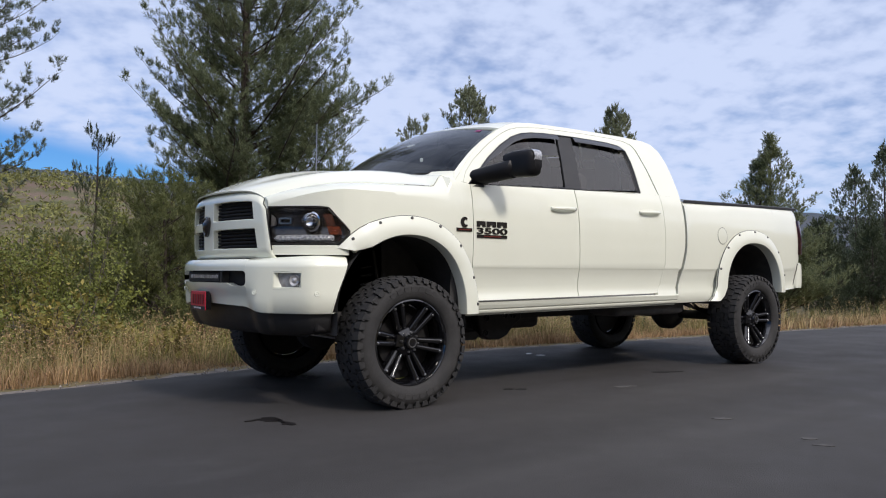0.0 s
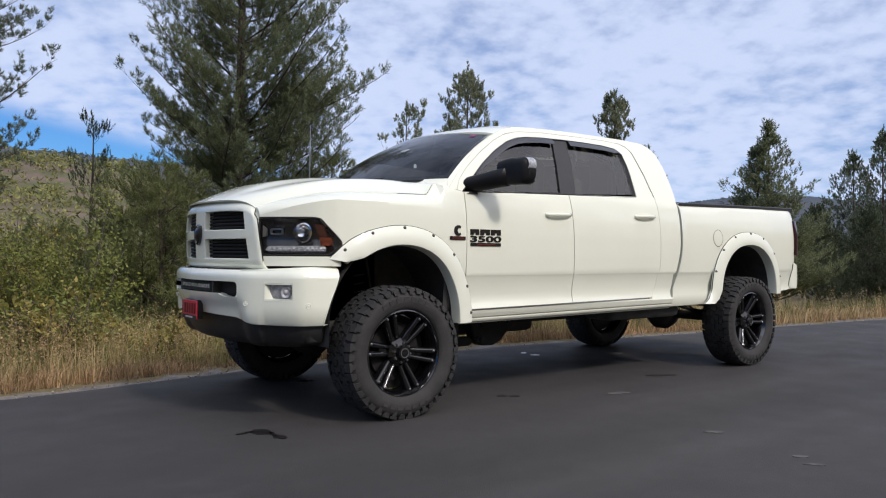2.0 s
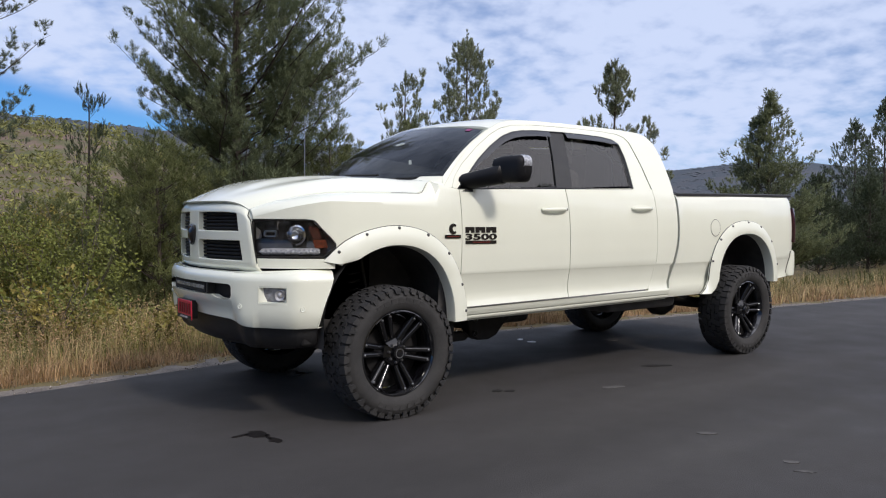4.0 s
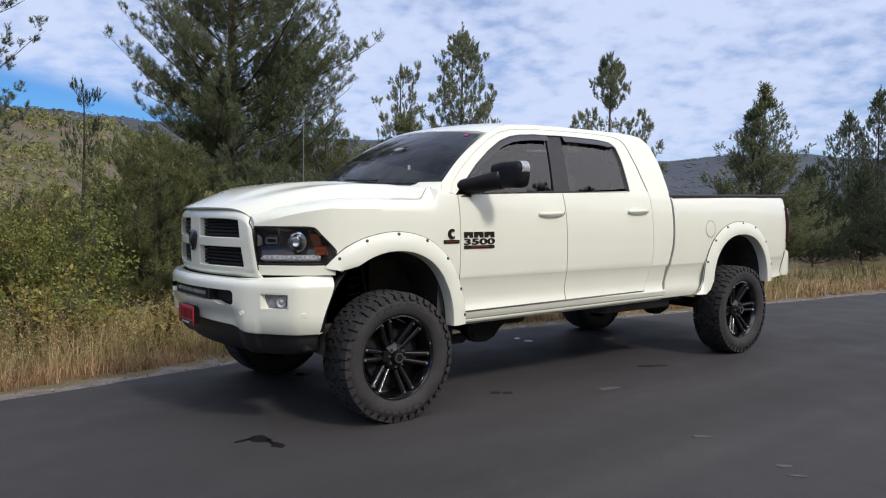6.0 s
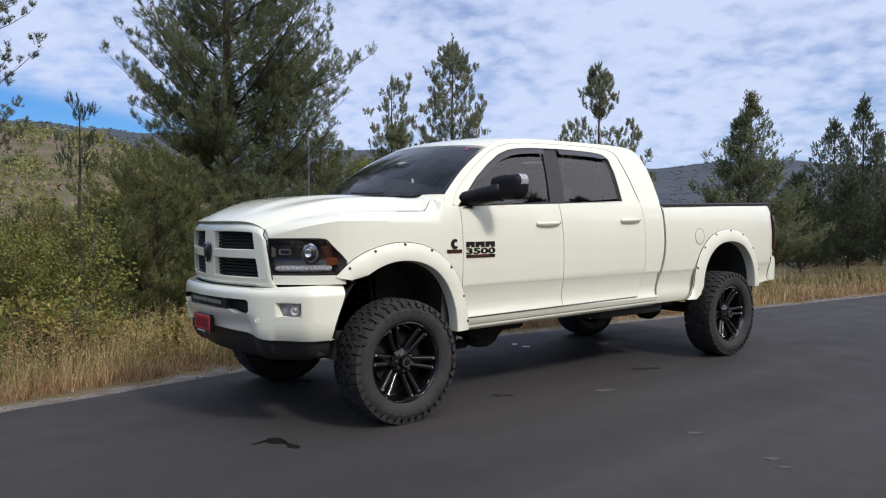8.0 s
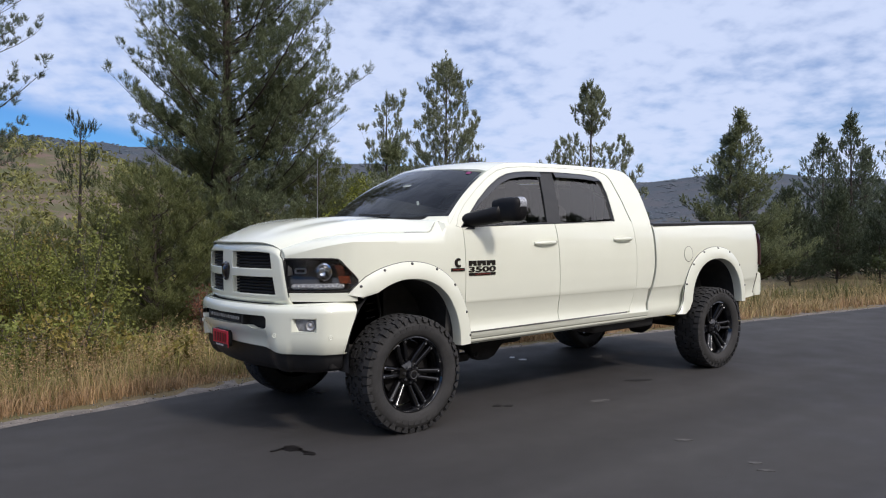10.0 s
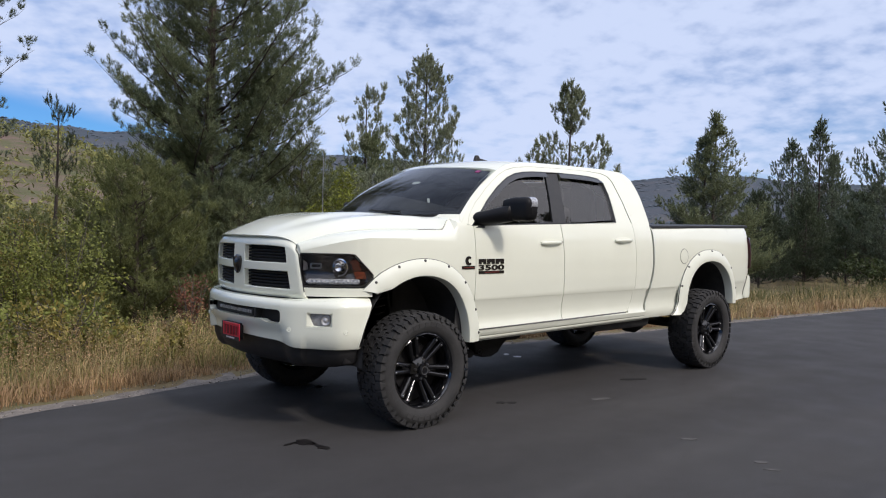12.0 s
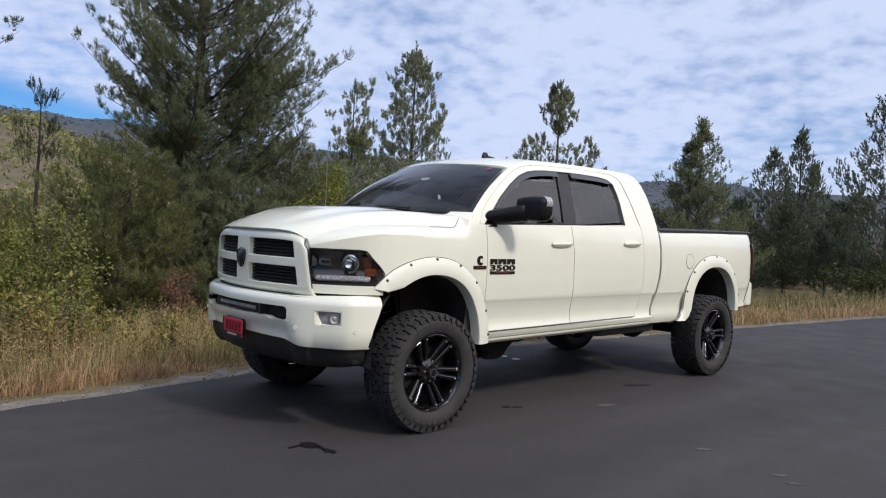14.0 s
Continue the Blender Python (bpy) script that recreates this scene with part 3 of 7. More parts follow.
for nm, ol in (("front_side_window", front_outline), ("rear_side_window", rear_outline)):
    for w in both(nm, pane(ol, 0.018, 12), GLASS_TINT, truck, "dark tinted side window"):
        w.visible_shadow = False
pillar = Geo().panel([[side(1.543 + 0.178 * i / 3 + 0.108 * v - 0.014 * v * (i / 3), 1.520 + 0.471 * v, -0.006) for i in range(4)] for v in [k / 8 for k in range(9)]], (0, 0.03, 0))
both("pillar_cover", pillar, BLACK_TRIM, truck, "black centre pillar cover")
seal = Geo()
loop = ring_samples(GLASS_LINE + [(0.555, 1.490)], 120)
seal_in = []
cx, cz = 1.55, 1.70
for x, z in loop:
    d = Vector((cx - x, 0, cz - z)).normalized() * 0.022
    seal_in.append((x + d.x, z + d.z))
seal.grid([[side(x, z, 0.0) for x, z in loop], [side(x, z, 0.004) for x, z in [((a[0] * 0.7 + b[0] * 0.3), (a[1] * 0.7 + b[1] * 0.3)) for a, b in zip(loop, seal_in)]], [side(x, z, -0.016) for x, z in seal_in]])
both("window_seal", seal, BLACK_TRIM, truck, "black rubber window seal")


def visor(xs):
    top = [(x, z_glass(x) - 0.004) for x in xs]
    rows = []
    for dz, out in ((0.0, 0.002), (-0.018, 0.010), (-0.044, 0.014), (-0.046, 0.008)):
        rows.append([side(x, z + dz * (0.35 + 0.65 * ease(0.72, 0.95, x)) * (1.0 - 0.6 * ease(2.36, 2.45, x)), out) for x, z in top])
    return Geo().grid(rows)


VISOR = paint("smoked_visor_plastic", (0.012, 0.012, 0.013), 0.2, coat=0.5)
both("rain_visor", visor([0.72 + 0.925 * i / 36 for i in range(37)]), VISOR, truck, "smoked rain visor")
both("rain_visor", visor([1.826 + 0.620 * i / 24 for i in range(25)]), VISOR, truck, "smoked rain visor")

# roof, windscreen, cab back
def cab_edge(x):
    return float(np.interp(x, [p[0] for p in CAB_LINE[:13]], [p[1] for p in CAB_LINE[:13]]))


roof = Geo()
rows = []
for i in range(25):
    u = i / 24
    row = []
    for j in range(25):
        s = -1 + 2 * j / 24
        x = 1.02 + (2.86 - 1.02) * u - 0.19 * (1 - u) ** 2 * (1 - s * s)
        xe = 1.02 + (2.86 - 1.02) * u
        ze = cab_edge(xe)
        ye = half_width(xe, ze) - 0.004
        crown = (0.034 - 0.010 * ease(0.0, 0.3, u) - 0.006 * u) * (1 - abs(s) ** 3.6) ** 0.65
        fall = 0.05 * ease(0.88, 1.0, u) * (1 - s * s)
        row.append((x, s * ye, ze + crown - fall))
    rows.append(row)
roof.panel(rows, (0, 0, -0.03))
part("roof", roof, WHITE, truck, "white cab roof")
back = Geo()
rows = []
for k in range(9):
    v = k / 8
    x = 2.86 + 0.16 * v ** 0.5
    row = []
    for j in range(21):
        s = -1 + 2 * j / 20
        z = 2.050 - 0.535 * v
        row.append((x + 0.03 * (1 - s * s), s * (half_width(2.9, z) - 0.01), z + 0.028 * (1 - s * s) * (1 - v)))
    rows.append(row)
back.grid(rows)
part("cab_back", back, WHITE, truck)
part("rear_window", Geo().panel([[(2.975 + 0.06 * v, s * 0.58, 1.93 - 0.38 * v) for s in (-1, -0.5, 0, 0.5, 1)] for v in (0, 0.5, 1)], (-0.01, 0, 0)), GLASS_TINT, truck, "dark tinted rear window")


def screen(s, v):
    """Windscreen: s across, v from the cowl up."""
    xb, zb, yb = 0.462 - 0.337 * (1 - s * s), 1.574 - 0.009 * (1 - s * s), 0.897
    xt, zt, yt = 1.055 - 0.215 * (1 - s * s), 1.974 + 0.034 * (1 - abs(s) ** 2.4), 0.714
    bow = 0.035 * math.sin(math.pi * v)
    return (xb + (xt - xb) * v - bow * 0.55, s * (yb + (yt - yb) * v), zb + (zt - zb) * v + bow * 0.8)


ws = part("windscreen", Geo().grid([[screen(-1 + 2 * i / 24, j / 12) for i in range(25)] for j in range(13)]), GLASS_CLEAR, truck, "reflective windscreen")
ws.visible_shadow = False
border = Geo()
border.grid([[Vector(screen(s, v)) + Vector((0.004, 0, -0.004)) for v in [k / 14 for k in range(15)]] for s in (-1.0, -0.965)])
border.grid([[Vector(screen(s, v)) + Vector((0.004, 0, -0.004)) for v in [k / 14 for k in range(15)]] for s in (0.965, 1.0)])
border.grid([[Vector(screen(-1 + 2 * i / 24, v)) + Vector((0.004, 0, -0.004)) for i in range(25)] for v in (0.95, 1.0)])
border.grid([[Vector(screen(-1 + 2 * i / 24, v)) + Vector((0.004, 0, -0.004)) for i in range(25)] for v in (0.0, 0.06)])
part("windscreen_border", border, BLACK_TRIM, truck, "black windscreen border")
# pillar faces between the windscreen and the cab frame
a_face = Geo()
cab_n = ring_samples(CAB_LINE[:5], 15)
a_face.grid([[screen(-1, k / 14) for k in range(15)], [tuple((Vector(screen(-1, k / 14)) + Vector(side(*cab_n[k]))) / 2 + Vector((-0.003, -0.002, 0.003))) for k in range(15)], [side(*cab_n[k]) for k in range(15)]])
both("windscreen_pillar", a_face, WHITE, truck)
corner_g = Geo().grid([[side(0.392, 1.519, -0.002), side(0.42, 1.512, -0.002), side(0.450, 1.500, -0.002)],
                       [(0.394, -0.884, 1.528), (0.425, -0.893, 1.535), side(0.455, 1.530, -0.003)],
                       [(0.392, -0.866, 1.535), (0.422, -0.880, 1.551), tuple(Vector(screen(-1, 0.0)) + Vector((0.0, 0.0, 0.002)))],
                       [(0.352, -0.800, 1.546), (0.385, -0.820, 1.557), tuple(Vector(screen(-0.93, 0.0)) + Vector((-0.004, 0, 0.003)))],
                       [(0.315, -0.735, 1.549), (0.345, -0.748, 1.558), tuple(Vector(screen(-0.85, 0.0)) + Vector((-0.004, 0, 0.003)))]])
both("cowl_corner", corner_g, WHITE, truck, "white cowl corner beside the windscreen")
part("windscreen_patch", Geo().prism([tuple(Vector(screen(-0.3 + 0.052 * math.cos(q), 0.58 + 0.030 * math.sin(q))) + Vector((0.010, 0, -0.008))) for q in [2 * math.pi * k / 16 for k in range(16)]], (0.002, 0, -0.001)), PALE_PATCH, truck, "pale oval patch behind the windscreen")
part("windscreen_patch", Geo().prism([tuple(Vector(screen(-0.655 + a + 0.55 * b, 0.24 + b)) + Vector((0.010, 0, -0.008))) for a, b in ((-0.010, -0.035), (0.012, -0.035), (0.012, 0.035), (-0.010, 0.035))], (0.002, 0, -0.001)), PALE_PATCH, truck, "pale upright patch behind the windscreen")
part("windscreen_sticker", Geo().prism([tuple(Vector(screen(-0.865 + a, b)) + Vector((-0.003, 0, 0.003))) for a, b in ((0, 0.86), (0.045, 0.86), (0.05, 0.92), (0.004, 0.92))], (0.001, 0, -0.001)), STICKER, truck, "small pink windscreen sticker")

# hood with a raised centre; its front edge follows the rounded grille corners
def corner_drop(y):
    return 0.018 * (abs(y) / 0.6) ** 5 + 0.044 * (abs(y) / 0.6) ** 11


def hood_pt(s, u):
    """Hood: s across, u from the grille to the windscreen."""
    xf, zf, yf = -0.945 + 0.125 * s * s + 0.018 * s ** 8, 1.390 - corner_drop(0.597 * s) + 0.024 * ease(0.78, 1.0, abs(s)), 0.597
    xr, zr, yr = 0.385 - 0.28 * (1 - s * s), 1.553 - 0.003 * (1 - s ** 4), 0.915
    rise = 1 - (1 - u) ** 2.7
    x = xf + (xr - xf) * u
    y = s * (yf + (yr - yf) * (1 - (1 - u) ** 1.7)) * (1 - 0.055 * ease(0.88, 1.0, u))
    z = zf + (zr - zf) * rise + 0.012 * math.sin(math.pi * u)
    bulge = 0.024 * (ease(0.62, 0.40, abs(s)) if abs(s) > 0.40 else 1.0) * ease(0.02, 0.35, u)
    return (x, y, z + bulge - (0.024 + 0.078 * ease(0.0, 0.75, u) * (1 - ease(0.89, 1.0, u))) * ease(0.78, 1.0, abs(s)) * (1 - 0.6 * ease(0.9, 1.0, u)))


hood = Geo().panel([[hood_pt(-1 + 2 * i / 48, j / 24) for i in range(49)] for j in range(25)], (0.004, 0, -0.009))
for sgn in (-1, 1):
    part("hood_gap", Geo().tube([tuple(Vector(hood_pt(sgn * 1.0, 0.72 + 0.245 * k / 14)) + Vector((0, sgn * 0.004, -0.003))) for k in range(15)], 0.0014, 6), LINER, truck)
part("hood", hood, WHITE, truck, "white hood with a raised centre")
cowl = Geo()
cowl.grid([[tuple(Vector(hood_pt(s, 1.0)) + Vector((-0.03, 0, -0.02))) for s in [0.88 * (k / 12 - 1) for k in range(25)]], [tuple(Vector(screen(s, 0.03)) + Vector((0.01, 0, -0.012))) for s in [0.88 * (k / 12 - 1) for k in range(25)]]])
part("cowl", cowl, BLACK_TRIM, truck, "black cowl panel")


# fenders: rolled over from the hood edge to the side, down to the lamp and the arch
ARCH_F = (0.02, 0.60, 0.470, 0.508)
ARCH_R = (4.10, 0.70, 0.475, 0.46)


def arch(x, c):
    q = min(1.0, abs(x - c[0]) / (c[2] + (0.042 if x < c[0] < 1 else 0.0)))
    full = 1.85 if x < c[0] < 1 else 2.3
    return c[1] + c[3] * (1 - q ** full) ** (1 / 2.1)


def fender_low(x):
    if x < -0.525:
        return 1.275
    if x < -0.395:
        return 1.275 - (x + 0.525) / 0.13 * 0.150
    if x < 0.485:
        return max(arch(x, ARCH_F) + 0.04, interp(x, [-0.395, -0.31], [1.10, 0.62]))
    return 0.60


fender = Geo()
xs_f = [-0.80, -0.77, -0.72, -0.66, -0.60, -0.56, -0.52, -0.50, -0.47, -0.44, -0.42, -0.40] + [-0.38 + 0.03 * i for i in range(29)] + [0.484, 0.49, 0.52, 0.568]
cols = []
for x in xs_f:
    u = (x + 0.82) / 1.215
    top = Vector(hood_pt(-1.0, min(1.0, max(0.0, u)))) + Vector((0, -0.004, -0.004))
    top.x = x
    if x > 0.395:
        top = Vector(side(x, interp(x, [0.395, 0.53, 0.57], [1.520, 1.494, 1.486])))
    zl = fender_low(x)
    zs = min(top.z - 0.05, 1.385) if x < 0.395 else top.z - 0.05
    zs = max(zs, zl + 0.012)
    col = [tuple(top)]
    shoulder_pt = Vector(side(x, zs))
    for k in (0.2, 0.4, 0.6, 0.8):
        mid = top.lerp(shoulder_pt, k)
        bulge = math.sin(math.pi * k) * min(1, abs(top.y - shoulder_pt.y) / 0.08)
        mid.z += 0.012 * bulge
        mid.y -= 0.006 * bulge
        col.append(tuple(mid))
    for k in range(13):
        z = zs + (zl - zs) * k / 12
        col.append(side(x, z))
    cols.append(col)
fender.panel(cols, (0, 0.03, 0))
both("front_fender", fender, WHITE, truck, "white front fender")

# panel between lamp and bumper
under = Geo().panel([[(x, -(interp(x, FX, FY) + 0.004), z) for x in [-0.80 + 0.40 * i / 16 for i in range(17)]] for z in (0.974, 1.0, 1.034)], (0.02, 0.03, 0))
both("lamp_underpanel", under, WHITE, truck)


def flare(c, x_a, z_a, x_b, z_b, rim, n=48):
    """Bolt-on wheel arch: inner lip, broad face and outer edge."""
    pts = []
    for i in range(n + 1):
        q = math.pi * i / n
        x = c[0] - (c[2] + (0.042 if c[0] < 1 and math.cos(q) > 0 else 0.0)) * math.copysign(abs(math.cos(q)) ** 0.9, math.cos(q))
        z = arch(x, c)
        pts.append((x, z))
    pts = [p for p in pts if not (p[0] < c[0] and p[1] < z_a) and not (p[0] > c[0] and p[1] < z_b)]
    if z_a < c[1]:
        pts = [(c[0] - c[2] - 0.115, z_a), (c[0] - c[2] - 0.05, (z_a + c[1]) / 2)] + pts[1:]
    if z_b < c[1]:
        pts = pts + [(c[0] + c[2], (z_b + c[1]) / 2), (c[0] + c[2], z_b)]
    rows = [[], [], [], [], [], [], []]
    for x, z in pts:
        d = Vector((x - c[0], 0, max(0.0, z - c[1]) * 1.15)).normalized()
        if z_a > c[1] and x < c[0]:
            d = d.lerp(Vector((-1, 0, 0.10)), ease(z_a + 0.12, z_a, z) * 0.9).normalized()
        for r, (k, out) in zip(rows, ((-0.002, -0.060), (0.0, 0.028), (0.006, 0.040), (0.040, 0.044), (rim * 0.80, 0.026), (rim, 0.014), (rim + 0.001, -0.004))):
            if z_a > c[1] and x < c[0]:
                # the front end reaches forward to a blunt tip
                if k < rim * 0.6:
                    k += (rim * 0.6 - k) * ease(z_a + 0.07, z_a - 0.01, z) ** 2
                k += 0.040 * ease(z_a + 0.13, z_a, z) * k / rim
            px, pz = x + d.x * k, z + d.z * k
            w = max(half_width(px, max(pz, 0.66)), 0.965 if px > -0.3 else 0.0)
            keep = 0.25 + 0.75 * ease(-0.56, -0.36, px) if out > 0 else 1.0
            r.append((px, -(w + out * keep), pz))
    inner = [[(p[0], -(abs(p[1]) + o), p[2]) for p in rows[0]] for o in (0.012, -0.08, -0.20)]
    seam = Geo().tube([(p[0], p[1] + 0.006, p[2]) for p in rows[5]], 0.0045, 6, caps=False)
    return Geo().grid(rows), Geo().grid(inner), seam


FLARE_LINER = paint("grey_arch_liner", (0.030, 0.029, 0.028), 0.8, c2=(0.048, 0.046, 0.043), scale=10, bump=0.2, bump_scale=60)
flare_f, liner_f, seam_f = flare(ARCH_F, 0, 0.975, 0.0, 0.585, 0.128)
flare_r, liner_r, seam_r = flare(ARCH_R, 0, 0.615, 0.0, 0.68, 0.128)
for lin in (liner_f, liner_r):
    both("arch_liner", lin, FLARE_LINER, truck, "grey plastic arch liner")
for sm in (seam_f, seam_r):
    both("flare_seam", sm, BLACK_TRIM, truck, "black rubber flare seam")
fl = both("front_flare", flare_f, FLARE, truck, "white bolt-on front wheel flare", smooth=50)
rl = both("rear_flare", flare_r, FLARE, truck, "white bolt-on rear wheel flare", smooth=50)
BOLT = paint("dark_flare_bolt", (0.12, 0.118, 0.11), 0.3, metal=0.5)


def bolts(c, angles, host):
    for a in angles:
        q = radians(a)
        x = c[0] + (c[2] + (0.042 if c[0] < 1 and math.cos(q) < 0 else 0.0)) * math.copysign(abs(math.cos(q)) ** 0.9, math.cos(q))
        z = arch(x, c)
        d = Vector((x - c[0], 0, max(0.0, z - c[1]) * 1.15)).normalized() * 0.114
        x, z = x + d.x, z + d.z
        w = max(half_width(x, z), 0.965 if x > -0.3 else 0.93)
        for i, sgn in enumerate((-1, 1)):
            g = Geo().turn([(0.0, -0.004), (0.006, -0.004), (0.008, 0.0), (0.0115, 0.003), (0.012, 0.02)], 10)
            if sgn > 0:
                g = g.mirrored()
            ob = part("flare_bolt", g, BOLT, host[i], "dark flare bolt")
            ob.location = (x, sgn * (w + 0.026), z)


bolts(ARCH_F, (128, 108, 88, 66, 44, 20, 4), fl)
bolts(ARCH_R, (160, 136, 112, 88, 66, 40, 14), rl)


# bed side, tailgate, cover, tail lamps, rear bumper
def bed_low(x):
    if abs(x - ARCH_R[0]) < ARCH_R[2]:
        return max(arch(x, ARCH_R) + 0.03, interp(x, [3.6, 4.6], [0.61, 0.68]))
    return interp(x, [3.0, 3.6, 4.6, 5.1], [0.605, 0.612, 0.685, 0.72])


def rail(x):
    return interp(x, [3.0, 5.1], [1.515, 1.552])


xs_b = sorted(set([3.045 + 0.04 * i for i in range(15)] + [3.626, 3.63, 3.66] + [3.7 + 0.03 * i for i in range(29)] + [4.571, 4.576, 4.6, 4.7, 4.8, 4.88, 4.94, 5.0, 5.05, 5.09, 5.115, 5.13]))
cols = []
for x in xs_b:
    zl, zt = bed_low(x), rail(x)
    col = []
    levels = sorted([zl + (zt - zl) * k / 18 for k in range(19)] + [max(0.897, zl + 0.001), max(0.907, zl + 0.002)])
    for z in levels:
        v = (z - zl) / (zt - zl)
        lead = 0.112 * (1 - ease(0.0, 0.6, v)) if x < 3.3 else 0.0
        y = half_width(x, z)
        if x > 4.98:
            y -= 0.055 * ((x - 4.98) / 0.15) ** 2.5
        if v > 0.97:
            y -= 0.012
        col.append((x - lead * (3.3 - x) / 0.255 if x < 3.3 else x, -y, z))
    cols.append(col)
both("bed_side", Geo().panel(cols, (0, 0.04, 0)), WHITE, truck, "white bed side")
gap_liner = Geo().grid([[(2.90, -0.87, z), (3.2, -0.87, z)] for z in (0.6, 1.0, 1.45)])
both("bed_gap_liner", gap_liner, SHADE_BLACK, truck)
tail = Geo().panel([[(5.135 + 0.03 * math.sin(math.pi * v) - 0.02 * abs(s) ** 4, s * 0.83, 0.86 + 0.69 * v) for s in [k / 8 - 1 for k in range(17)]] for v in [k / 10 for k in range(11)]], (-0.04, 0, 0))
tg = part("tailgate", tail, WHITE, truck, "white tailgate")
part("tailgate_handle", Geo().box((5.15, -0.11, 1.30), (5.18, 0.11, 1.40)), BLACK_TRIM, tg, "black tailgate handle", bevel=0.01)
cover = Geo().panel([[(x, s * (half_width(x, rail(x)) - 0.035), rail(x) + 0.024 - 0.018 * abs(s) ** 8 + 0.004 * math.sin(x * 9)) for s in [k / 8 - 1 for k in range(17)]] for x in [3.05 + 2.08 * i / 20 for i in range(21)]], (0, 0, -0.03))
part("bed_cover", cover, paint("black_vinyl", (0.014, 0.014, 0.015), 0.55, c2=(0.022, 0.022, 0.022), scale=5, bump=0.2, bump_scale=200), truck, "black vinyl bed cover")
both("bed_rail_cap", Geo().panel([[(x, -(half_width(x, rail(x)) + o), rail(x) + dz) for x in [3.06 + 2.05 * i / 20 for i in range(21)]] for o, dz in ((0.002, -0.004), (0.002, 0.012), (-0.008, 0.02), (-0.05, 0.022))], (0, 0, -0.006)), BLACK_TRIM, truck, "black bed rail cap")
lamp_g = Geo().panel([[(5.05 + 0.11 * u, -(half_width(5.0, z) + 0.008 - 0.075 * u ** 2.2 + 0.008 * math.sin(math.pi * u)), z) for u in [k / 6 for k in range(7)]] for z in [1.07 + 0.36 * k / 8 for k in range(9)]], (-0.02, 0.03, 0))
both("tail_lamp", lamp_g, RED_LENS, truck, "dark red tail lamp")
rb = Geo()
prof = [(0.0, 0.74), (0.16, 0.72), (0.20, 0.76), (0.205, 0.90), (0.18, 0.965), (0.02, 0.985)]
plan = [(-0.06, 0.962), (0.02, 0.968), (0.08, 0.955), (0.12, 0.90), (0.13, 0.6), (0.13, 0.0)]
rows = []
for dx, z in prof:
    row = [(4.985 + 0.04 * (z - 0.72) / 0.26, -0.915, z), (5.0 + 0.04 * (z - 0.72) / 0.26, -0.932, z), (5.045, -0.938, z)]
    for k in range(6):
        q = math.pi / 2 * k / 5
        row.append((5.06 + dx * 0.85 * math.sin(q) * 1.0, -(0.80 + 0.142 * math.cos(q)), z))
    row += [(5.06 + dx + 0.02, -0.55, z), (5.06 + dx + 0.02, 0.0, z)]
    rows.append(row)
both("rear_bumper", Geo().panel(rows, (-0.02, 0.02, 0)), WHITE, truck, "white rear bumper", smooth=45)
both("rear_bumper_gap", Geo().tube([(4.978 + 0.04 * (z - 0.72) / 0.26, -(half_width(4.98, z) - 0.002), z) for z in (0.74, 0.80, 0.86, 0.92, 0.975)], 0.006, 6), SHADE_BLACK, truck)
fuel = Geo()
fuel.grid([[side(3.605 + r * math.cos(q) * 0.98, 1.222 + r * math.sin(q), o) for q in [2 * math.pi * j / 28 for j in range(29)]] for r, o in ((0.001, 0.003), (0.06, 0.003), (0.074, 0.002), (0.076, -0.006))])
part("fuel_door", fuel, WHITE, truck, "round white fuel door")
fring = Geo().grid([[side(3.605 + r * math.cos(q) * 0.98, 1.222 + r * math.sin(q), 0.0015) for q in [2 * math.pi * j / 28 for j in range(29)]] for r in (0.0765, 0.0805)])
part("fuel_door_gap", fring, LINER, truck)


# door handles
def handle(x0, x1, z0, z1):
    cup = Geo().grid([[side(x0 + (x1 - x0) * (0.5 + 0.50 * r * math.cos(q)), (z0 + z1) / 2 + 0.034 * r * math.sin(q), 0.0015) for q in [2 * math.pi * j / 24 for j in range(25)]] for r in (0.05, 0.85, 1.0)])
    bar = Geo()
    rows = []
    for i in range(15):
        u = i / 14
        x, z = x0 + (x1 - x0) * u, z0 + (z1 - z0) * u
        lift = 0.006 + 0.028 * math.sin(math.pi * u) ** 0.4
        hh = 0.011 + 0.004 * math.sin(math.pi * u) ** 0.3
        ring = []
        for j in range(10):
            q = 2 * math.pi * j / 10
            ring.append((x, -(half_width(x, z) + lift + 0.010 * math.cos(q)), z + hh * math.sin(q)))
        rows.append(ring)
    bar.grid(rows, close=True)
    bar.poly(rows[0][::-1])
    bar.poly(rows[-1])
    return cup, bar


for door, (xa, xb, za, zb) in ((front_door, (1.335, 1.60, 1.356, 1.364)), (rear_door, (2.385, 2.655, 1.380, 1.388))):
    cup, bar = handle(xa, xb, za, zb)
    for i in (0, 1):
        part("handle_cup", cup if i == 0 else cup.mirrored(), FLARE, door[i])
        part("door_handle", bar if i == 0 else bar.mirrored(), WHITE, door[i], "white pull handle")
lock = Geo().turn([(0.0, -0.004), (0.011, -0.004), (0.013, 0.004)], 12)
lk = part("door_lock", lock, BLACK_TRIM, front_door[0], "small dark key lock")
lk.location = side(1.606, 1.364, 0.003)

# badges as plain shapes
def badge_bar(name, x0, x1, z0, z1, material, label, thick=0.006, parent=None):
    g = Geo().panel([[side(x0 + (x1 - x0) * i / 4, z, thick) for i in range(5)] for z in (z0, z1)], (0, thick, 0))
    return part(name, g, material, parent or truck, label)


